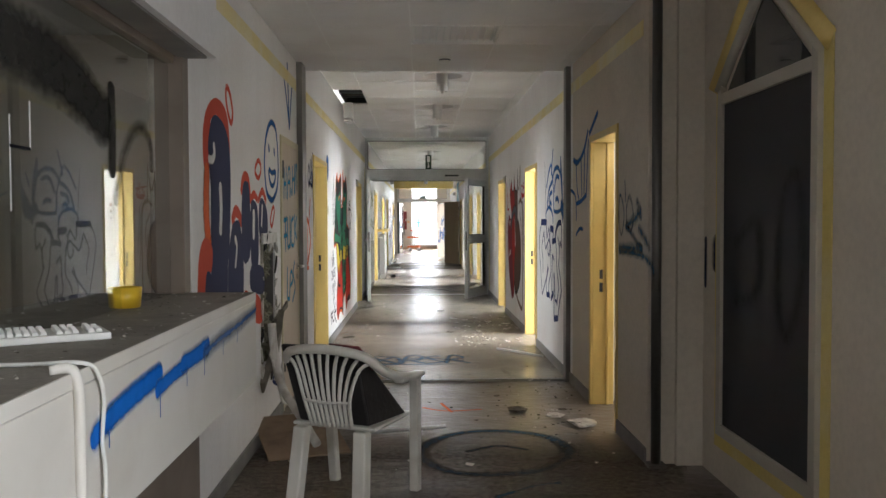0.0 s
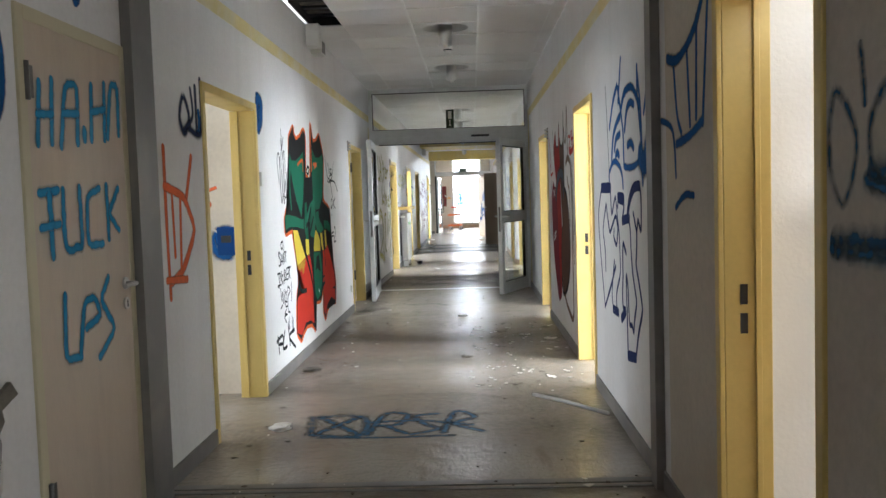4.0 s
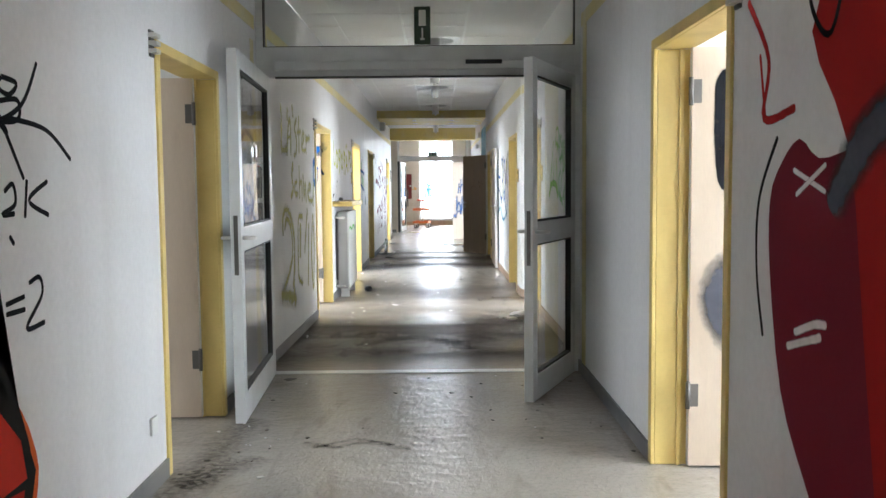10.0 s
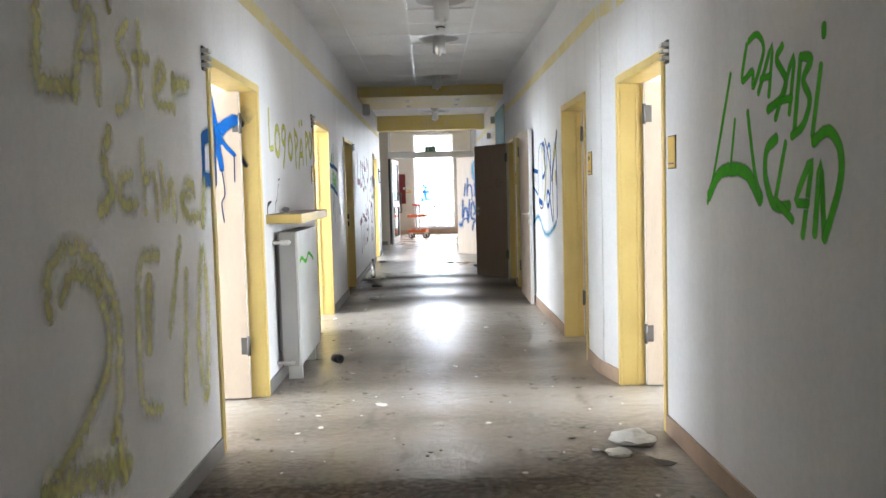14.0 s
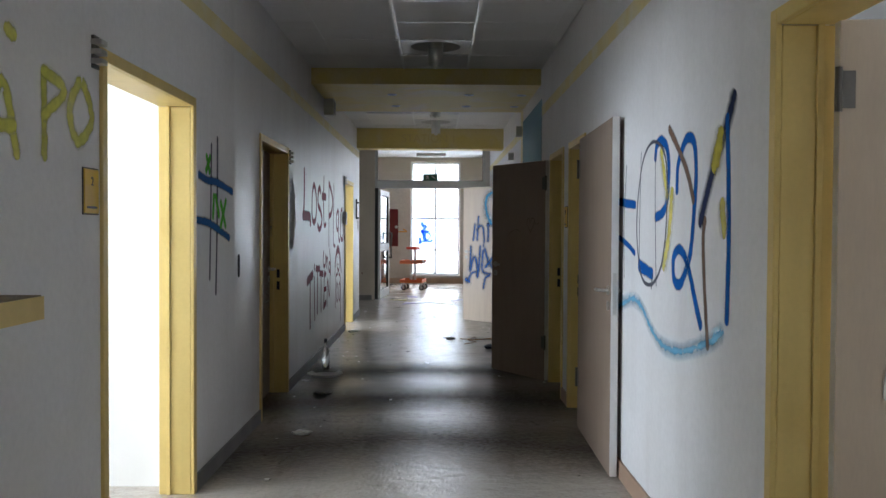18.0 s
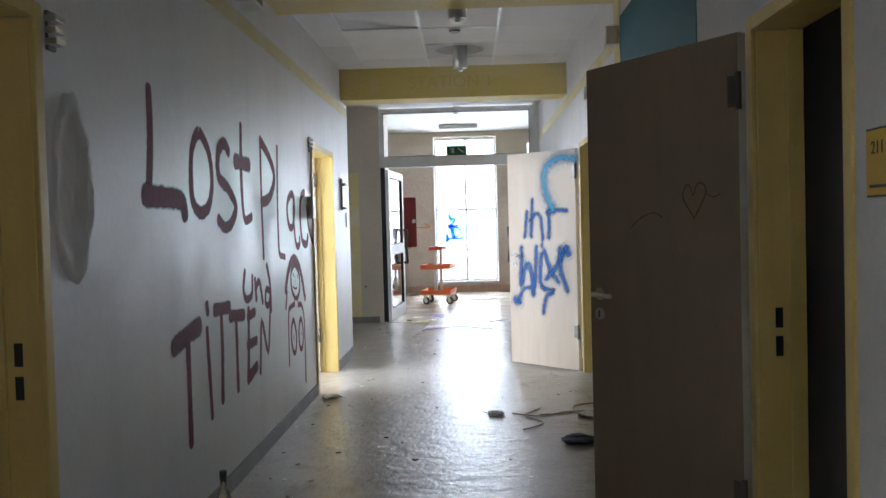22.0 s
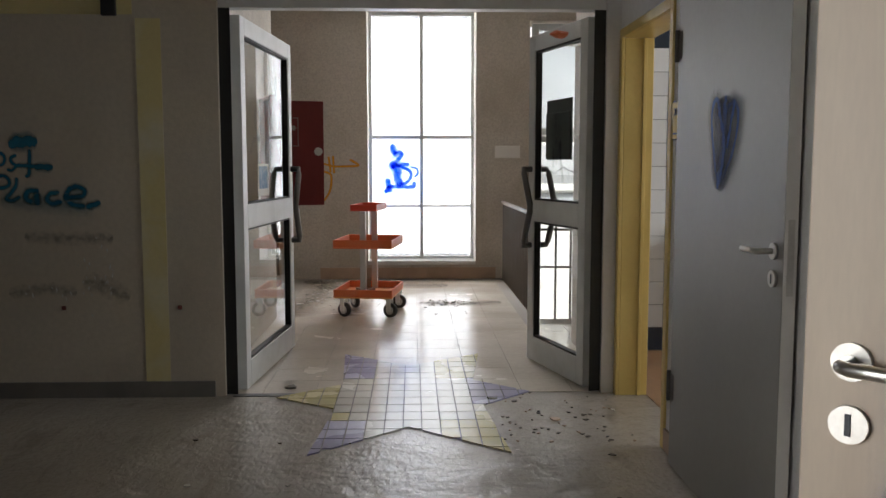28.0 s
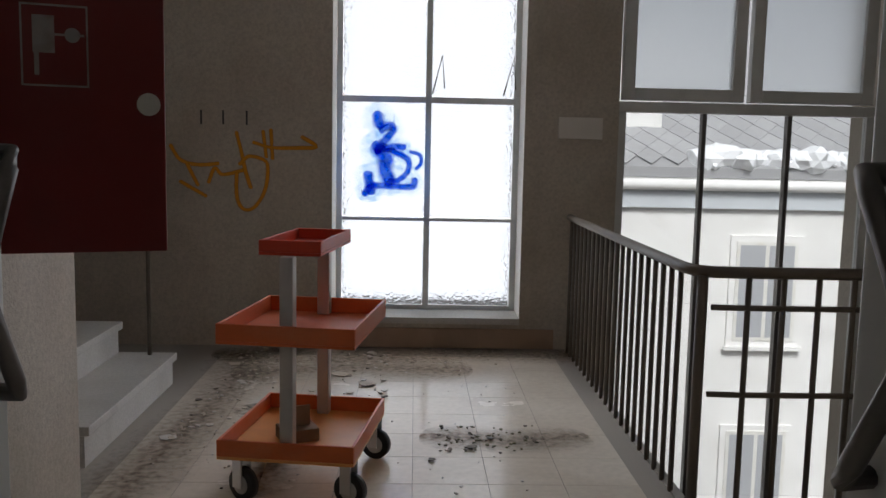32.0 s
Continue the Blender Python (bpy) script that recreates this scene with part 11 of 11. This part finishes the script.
for k, (x, y, r, m, lab, cat) in enumerate((
        (3.02, 20.95, 0.12, PAPER, "crumpled white paper on the floor", "paper"), (2.9, 20.75, 0.06, PAPER, "crumpled white paper scrap", "paper"),
        (2.33, 32.3, 0.06, PAPER, "crumpled pale paper on the floor", "paper"), (2.82, 31.5, 0.1, CLOTH, "crumpled blue cloth on the floor", "cloth"),
        (3.02, 32.2, 0.1, PAPER, "torn white paper on the floor", "paper"), (3.0, 7.85, 0.09, PAPER, "crumpled white bag by the door", "bag"),
        (2.85, 8.1, 0.06, PAPER, "crumpled white paper scrap on the floor", "paper"), (2.6, 8.3, 0.07, DEBRIS, "dark scrap on the floor", "scrap"),
        (1.02, 12.35, 0.07, DEBRIS, "dark crumpled scrap by the wall", "scrap"), (2.26, 12.78, 0.05, DEBRIS, "dark scrap on the floor", "scrap"),
        (1.05, 33.0, 0.07, COUNTER, "pale broken cup by the wall", "cup"), (1.3, 38.37, 0.035, DEBRIS, "dark shoe-like scrap by the door", "scrap"),
        (1.15, 10.6, 0.07, PAPER, "crumpled paper by the door", "paper"), (2.2, 15.3, 0.05, PAPER, "small crumpled paper on the lino", "paper"),
        (1.2, 28.7, 0.07, DEBRIS, "dark scrap by the wall", "scrap"), (1.25, 27.3, 0.06, PAPER, "pale scrap by the wall", "scrap"))):
    crumple(cat, x, y, r, m, lab, cat, k + 1)
for k, (x, y) in enumerate(((2.75, 32.25), (2.9, 32.4), (2.6, 32.1))):
    o = thing("cable", pose(x, y, 0.006, 0, 0, 40 * k), "loose brown cable on the floor", "cable", "floor cables")
    bm = bmesh.new()
    tube(bm, smooth_line([(-0.3, 0.05, 0), (-0.1, -0.06, 0), (0.1, 0.08, 0), (0.35, 0.0, 0)], 6), 0.004, 6)
    part("cable", bm, RUST_CABLE, o)


def flakes(name, n, region, mats, label, seed, size=(0.004, 0.02), bias=0.0):
    """Plaster and paint flakes, too many to count."""
    rnd = random.Random(seed)
    bm = bmesh.new()
    for _ in range(n):
        x0, x1, y0, y1 = region
        u = rnd.random()
        if bias:
            u = 0.5 + 0.5 * math.copysign(abs(2 * u - 1) ** bias, u - 0.5)
        c = Vector((x0 + (x1 - x0) * u, rnd.uniform(y0, y1), rnd.uniform(0.0015, 0.006)))
        s = rnd.uniform(*size) * (3 if rnd.random() < 0.05 else 1)
        a0 = rnd.uniform(0, 6.28)
        k = rnd.randint(4, 6)
        tilt = rnd.uniform(-0.25, 0.25)
        pts = []
        for i in range(k):
            r = s * rnd.uniform(0.5, 1.1)
            a = a0 + 6.2832 * i / k
            pts.append(c + Vector((r * math.cos(a), r * math.sin(a), 0.004 + max(0, tilt * r * math.cos(a)))))
        top = [bm.verts.new(p) for p in pts]
        low = [bm.verts.new((p.x, p.y, max(p.z - 0.004, 0.0005))) for p in pts]
        m = rnd.choices(range(len(mats)), [3] + [2] * (len(mats) - 1))[0]
        bm.faces.new(top).material_index = m
        for i in range(k):
            bm.faces.new((low[i], low[(i + 1) % k], top[(i + 1) % k], top[i])).material_index = m
    tagged(link(name, bm, mats), label, "debris", kind="stuff")


flakes("floor_debris", 150, (0.9, 3.15, 9.7, 18.1), [DEBRIS, PAPER, DEBRIS], "scattered plaster flakes and dirt on the floor", 1, bias=0.5)
flakes("floor_debris", 120, (2.3, 3.15, 11.6, 14.6), [PAPER, DEBRIS, DEBRIS, COUNTER], "pale plaster flakes along the wall", 2, (0.006, 0.028), 0.8)
flakes("floor_debris", 150, (0.92, 3.15, 18.5, 30.0), [DEBRIS, DEBRIS, COUNTER], "scattered plaster flakes and dirt on the floor", 3, bias=0.45)
flakes("floor_debris", 60, (0.92, 3.1, 20.5, 23.0), [PAPER, DEBRIS, DEBRIS], "pale paint flakes across the floor", 4, (0.004, 0.022))
flakes("floor_debris", 90, (0.95, 3.1, 30.0, 38.0), [PAPER, DEBRIS], "sparse dirt and flakes on the floor", 5, bias=0.5)
flakes("floor_debris", 220, (0.95, 3.1, 6.8, 9.6), [DEBRIS, DEBRIS, COUNTER], "rubble and flakes below the broken duct", 6, (0.003, 0.016), 0.5)
flakes("floor_debris", 120, (0.95, 1.9, 41.4, 43.2), [STAIR_STONE, DEBRIS, LAND_WALL, LAND_WALL], "leaf litter and flakes in the landing corner", 17, (0.006, 0.024), 0.3)
flakes("floor_debris", 150, (0.95, 2.6, 40.8, 43.2), [STAIR_STONE, LAND_WALL, DEBRIS], "dirt and flakes on the stair landing", 7, (0.002, 0.009), 0.6)
flakes("dead_leaves", 70, (2.17, 2.65, 41.3, 41.65), [LEAF_DARK, DEBRIS], "small heap of dead leaves on the landing", 8, (0.004, 0.015))
flakes("floor_debris", 60, (2.45, 3.1, 37.3, 38.3), [DEBRIS, BASE_BROWN], "dark dirt by the toilet door", 9, (0.004, 0.014))


def counter_dust():
    rnd = random.Random(21)
    bm = bmesh.new()
    for _ in range(260):
        c = Vector((rnd.uniform(0.42, 1.12), rnd.uniform(3.0, 5.8), 1.0985))
        s = rnd.uniform(0.003, 0.014)
        pts = [c + Vector((s * rnd.uniform(0.6, 1) * math.cos(a), s * rnd.uniform(0.6, 1) * math.sin(a), rnd.uniform(0.001, 0.006))) for a in (0, 1.5, 3.1, 4.6)]
        bm.faces.new([bm.verts.new(p) for p in pts]).material_index = rnd.randint(0, 2)
    tagged(link("counter_debris", bm, [PAPER, DEBRIS, COUNTER]), "flakes and crumbs of plaster on the counter", "debris", kind="stuff")


counter_dust()


# ---- pieces of the landing floor ----
STAR = [(1.25, 38.14), (1.6, 37.9), (1.54, 37.16), (1.995, 37.57), (2.465, 37.17), (2.4, 37.95), (2.69, 38.23), (2.38, 38.5), (2.47, 39.24), (2.0, 38.89), (1.55, 39.24), (1.6, 38.42)]


def inside(x, y, poly):
    hit, n = False, len(poly)
    for i in range(n):
        (xa, ya), (xb, yb) = poly[i], poly[(i + 1) % n]
        if (ya > y) != (yb > y) and x < (xb - xa) * (y - ya) / (yb - ya) + xa:
            hit = not hit
    return hit


def clip(poly, x0, y0, x1, y1):
    """The star's outline cut to one cell."""
    for axis, limit, sign in ((0, x0, 1), (0, x1, -1), (1, y0, 1), (1, y1, -1)):
        out = []
        for i in range(len(poly)):
            a, b = poly[i], poly[(i + 1) % len(poly)]
            da, db = sign * (a[axis] - limit), sign * (b[axis] - limit)
            if da >= 0:
                out.append(a)
            if (da >= 0) != (db >= 0):
                t = da / (da - db)
                out.append((a[0] + t * (b[0] - a[0]), a[1] + t * (b[1] - a[1])))
        poly = out
        if len(poly) < 3:
            return []
    return poly


def star_floor():
    o = tagged(new("floor_star"), "star of small yellow and lavender mosaic tiles set in the floor", "floor mosaic", kind="structure")
    w, h, g = 0.0935, 0.145, 0.003
    bm = bmesh.new()
    hub, rim = bm.verts.new((2.0, 38.2, 0.0025)), [bm.verts.new((x, y, 0.0025)) for x, y in STAR]
    for k in range(len(rim)):
        bm.faces.new((hub, rim[k], rim[(k + 1) % len(rim)]))
    part("joint_bed", bm, GROUT, o, "dark joint bed")
    for i in range(17):
        for j in range(16):
            x, y = 1.22 + i * w, 37.1 + j * h
            c = clip(STAR, x + g, y + g, x + w - g, y + h - g)
            if len(c) < 3:
                continue
            area = abs(sum(c[k][0] * c[(k + 1) % len(c)][1] - c[(k + 1) % len(c)][0] * c[k][1] for k in range(len(c)))) / 2
            if area < 0.0006:
                continue
            cx, cy = x + w / 2, y + h / 2
            if cx < 1.62:
                m = STAR_YELLOW if 37.85 < cy < 38.45 else STAR_BLUE
            elif cx > 2.38 and 37.9 < cy < 38.5:
                m = STAR_BLUE
            elif cy < 37.75 or cy > 38.6:
                m = STAR_BLUE if cx < 1.8 else (STAR_YELLOW if cx > 2.2 else STAR_PALE)
            else:
                m = STAR_PALE if (cx - 2.0) ** 2 + (cy - 38.2) ** 2 < 0.3 else STAR_YELLOW
            bm = bmesh.new()
            try:
                prism(bm, c if sum(c[k][0] * c[(k + 1) % len(c)][1] - c[(k + 1) % len(c)][0] * c[k][1] for k in range(len(c))) > 0 else c[::-1], 0.001, 0.007)
            except ValueError:
                bm.free()
                continue
            part("tile", bm, m, o)


star_floor()


def stone_floor():
    o = tagged(new("floor_landing_tiles"), "polished pale stone tiles, dirty, on the stair landing", "floor tiles", kind="structure")
    s = 0.3
    me = None
    bm = boxed(0.001, 0.001, -0.0035, s - 0.001, s - 0.001, 0.0, bevel=0.0008)
    proto = part("tile", bm, STONE, o)
    me = proto.data
    used = False
    for i in range(19):
        for j in range(17):
            x, y = 0.86 + i * s - 0.01, 38.24 + j * s
            if (x + s > 3.08 and y + s > 40.6) or x + s > 6.6 or y + s > 43.33:
                continue
            t = proto if not used else new("tile", me)
            used = True
            t.parent = o
            t.location = (x, y, 0.0)


stone_floor()


# ---- stains on the floor and blistered paint ----
def stain(label, spots):
    paint_on("floor_stain", label, GROUND_F, [(DIRT_STAIN, w, "-", pts) for w, pts in spots], "stain")


stain("dark dirty stain across the lino", [(0.5, [(1.1, 19.3), (1.6, 19.05), (2.1, 19.25), (2.5, 19.6)]), (0.4, [(1.2, 19.9), (1.7, 19.7), (2.3, 19.5)]), (0.25, [(1.5, 19.4), (2.0, 19.75), (2.4, 19.2)])])
stain("thin dark scuffs on the lino", [(0.09, [(1.45, 16.5), (1.6, 16.42), (1.75, 16.5), (1.97, 16.38)]), (0.06, [(1.5, 16.42), (1.7, 16.56), (1.9, 16.46)])])
stain("brown rusty stain beside a door", [(0.3, [(0.95, 15.7), (1.0, 16.3), (1.05, 16.9)]), (0.25, [(1.0, 15.9), (1.2, 16.2)])])


def blister():
    rnd = random.Random(21)
    bm = bmesh.new()
    n, m = 40, 14
    rows = []
    for i in range(m + 1):
        f = i / m
        row = []
        for k in range(n):
            a = 6.2832 * k / n
            rag = 1 + 0.16 * noise.noise(Vector((math.cos(a) * 2.2, math.sin(a) * 2.2, 3)))
            y, z = 28.98 + 0.145 * f * rag * math.cos(a), 1.5 + 0.31 * f * rag * math.sin(a)
            rim = math.exp(-((f - 0.86) / 0.09) ** 2)
            h = 0.0015 + 0.016 * rim * (0.5 + noise.noise(Vector((y * 22, z * 22, 1)))) + 0.003 * noise.noise(Vector((y * 40, z * 40, 5)))
            row.append(bm.verts.new((xl(y) + (0.0006 if i == m else max(h, 0.0006)), y, z)))
        rows.append(row)
    for i in range(m):
        for k in range(n):
            a, b, c, d = rows[i][k], rows[i][(k + 1) % n], rows[i + 1][(k + 1) % n], rows[i + 1][k]
            bm.faces.new((a, d, c, b))
    bmesh.ops.remove_doubles(bm, verts=rows[0], dist=0.001)
    bmesh.ops.recalc_face_normals(bm, faces=bm.faces)
    tagged(link("blistered_paint", bm, WALL, smooth=True), "blistered and peeling white paint on the wall", "paint blister")


blister()
paint_on("ghost_mark", "two grey ghost marks inside blistered paint", LEFT, [(GREY_GHOST, 0.03, "-", [(28.88, 1.44), (28.88, 1.56)]), (GREY_GHOST, 0.03, "-", [(28.95, 1.44), (28.95, 1.56)])], "stain")


# ---- marks on the stair doors' glass ----
def on_pane(hx, hy, angle, side):
    a = radians(angle)
    d, nrm = Vector((math.cos(a), math.sin(a))), Vector((math.sin(a), -math.cos(a))) * side
    return lambda u, v, lift: (hx + d.x * u + nrm.x * (0.0048 + lift), hy + d.y * u + nrm.y * (0.0048 + lift), v)


LEFT_PANE = on_pane(1.03, 38.3, 85, 1)
paint_on("glass_doodle", "faint white face wiped on dusty door glass", LEFT_PANE, [
    (GHOST_WHITE, 0.08, "-", [(0.38, 1.53), (0.38, 1.63)]), (GHOST_WHITE, 0.08, "-", [(0.53, 1.53), (0.53, 1.63)]),
    (GHOST_WHITE, 0.05, "-", [(0.25, 1.38), (0.33, 1.45), (0.45, 1.47), (0.57, 1.45), (0.64, 1.39)])])
o = thing("glass_sticker", pose(1.03, 38.3, 0, 0, 0, 85), "blue and white paper sticker torn on door glass", "sticker")
part("paper", boxed(0.41, -0.0065, 1.115, 0.665, -0.0052, 1.315), OFF_WHITE, o)
part("print", boxed(0.43, -0.0085, 1.16, 0.63, -0.0068, 1.3), STICKER_BLUE, o, "faded blue print")
RIGHT_POCKET = on_pane(3.04, 38.3, 105.5, -1)
paint_on("paint_drips", "dark blue paint run down the document pocket", lambda u, v, lift: RIGHT_POCKET(u, v, 0.0185 + lift), [
    (PANE_DARK, 0.2, "-", [(0.42, 1.56), (0.41, 1.48), (0.4, 1.38)]), (PANE_DARK, 0.05, "-", [(0.36, 1.45), (0.35, 1.34), (0.32, 1.22)]), (PANE_DARK, 0.03, "-", [(0.46, 1.4), (0.455, 1.3)])], "paint")
paint_on("graffiti_letter", "dark blue sprayed letter on a teal wall", on_x(3.1755), [
    (DARK_SPRAY, 0.09, "-", [(31.2, 1.566), (31.2, 1.35), (31.19, 1.12)]), (DARK_SPRAY, 0.09, "-", [(31.19, 1.12), (31.09, 1.1), (30.98, 1.18)])])


def film(label, spots):
    paint_on("floor_dirt_film", label, GROUND_F, [(DIRT_SHADE_FILM, w, "-", pts) for w, pts in spots], "stain")


paint_on("floor_dirt_film", "pale brown dust film on lino beside the radiator", GROUND_F, [(DUST_FILM, w, "-", pts) for w, pts in ((1.4, [(1.0, 21.3), (2.0, 21.5), (3.1, 21.2)]), (1.3, [(1.1, 22.4), (2.0, 22.6), (3.1, 22.4)]), (1.1, [(1.6, 23.4), (2.4, 23.3), (3.1, 23.5)]))], "stain")
film("dark brown film on lino before the counter", [(1.4, [(1.0, 5.0), (2.0, 5.2), (3.3, 5.0)]), (1.5, [(1.0, 6.0), (2.1, 6.2), (3.2, 6.0)]), (1.2, [(1.0, 7.0), (1.9, 7.1), (3.0, 6.9)])])
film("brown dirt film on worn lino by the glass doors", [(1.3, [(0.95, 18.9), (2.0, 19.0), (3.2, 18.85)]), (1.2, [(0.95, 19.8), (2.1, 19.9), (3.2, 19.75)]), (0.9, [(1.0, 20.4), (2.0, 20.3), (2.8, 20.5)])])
paint_on("floor_dirt_film", "pale brown dust film on worn lino under the murals", GROUND_F, [(DUST_FILM, w, "-", pts) for w, pts in ((1.5, [(1.0, 10.4), (2.0, 10.7), (3.1, 10.5)]), (1.5, [(1.0, 11.6), (2.2, 11.5), (3.1, 11.7)]), (1.4, [(1.0, 12.7), (2.2, 12.6), (3.1, 12.7)]), (1.3, [(1.0, 13.8), (2.2, 13.7), (3.1, 13.8)]))], "stain")
# the unlit stretch's shade is laid into the floor colour with its dirt
film("dark film of dirt and painted shade on lino in the unlit stretch", [(1.5, [(0.95, 26.8), (2.0, 27.2), (3.1, 26.9)]), (1.6, [(1.0, 28.3), (2.1, 28.6), (3.1, 28.4)]), (1.2, [(1.0, 29.7), (2.0, 29.9), (3.0, 29.8)])])

# ---- marks on the middle glass door, blue smears on a frame, dirt on the landing ----
MID_PANE = on_pane(0.93, 18.2, -86.8, -1)
RUST_THIN = spray("thin_orange_on_glass", (0.7, 0.3, 0.2), 1.0, 0.4, 0.4)
BLUE_FILM = spray("thin_pale_blue_on_glass", (0.45, 0.6, 0.72), 1.0, 0.3, 0.4)
paint_on("glass_doodle", "faint rainbow arc and dots sprayed on door glass", MID_PANE, [
    (BLUE_FILM, 0.16, "-", [(1.16, 1.5), (1.0, 1.56), (0.8, 1.52), (0.74, 1.36), (0.86, 1.2), (1.12, 1.06)]),
    (RUST_THIN, 0.07, "-", [(1.18, 1.62), (0.95, 1.71), (0.66, 1.66), (0.52, 1.48), (0.7, 1.26), (0.95, 1.12), (1.16, 1.0)]),
    (GHOST_WHITE, 0.06, "-", [(1.02, 1.84), (1.02, 1.95)]), (GHOST_WHITE, 0.06, "-", [(0.72, 1.84), (0.72, 1.95)]),
])
paint_on("graffiti_mark", "dark blue spray smears on a yellow door frame", on_y(22.185), [
    (DARK_SPRAY, 0.06, "-", [(0.757, 1.858), (0.769, 1.825), (0.782, 1.796)]),
    (DARK_THIN, 0.14, "-", [(0.789, 1.865), (0.805, 1.840)]),
    (DARK_SPRAY, 0.045, "-", [(0.761, 1.598), (0.780, 1.571), (0.802, 1.531)]),
])
LAND_DIRT = spray("brown_landing_dirt", (0.16, 0.11, 0.07), 1.0, 0.6, 0.9)
paint_on("floor_dirt_film", "brown dirt along the edges of the stone landing", GROUND_F, [(LAND_DIRT, w, "-", pts) for w, pts in (
    (0.5, [(0.95, 43.05), (1.6, 43.1), (2.3, 43.12), (2.95, 43.1)]), (0.45, [(1.0, 42.9), (1.05, 42.3), (1.0, 41.5), (0.95, 40.9)]),
    (0.6, [(1.2, 42.6), (1.7, 42.75), (2.2, 42.7)]), (0.35, [(2.2, 41.5), (2.5, 41.45), (2.75, 41.5)]), (0.3, [(1.3, 41.9), (1.5, 41.4), (1.45, 40.9)]))], "stain")
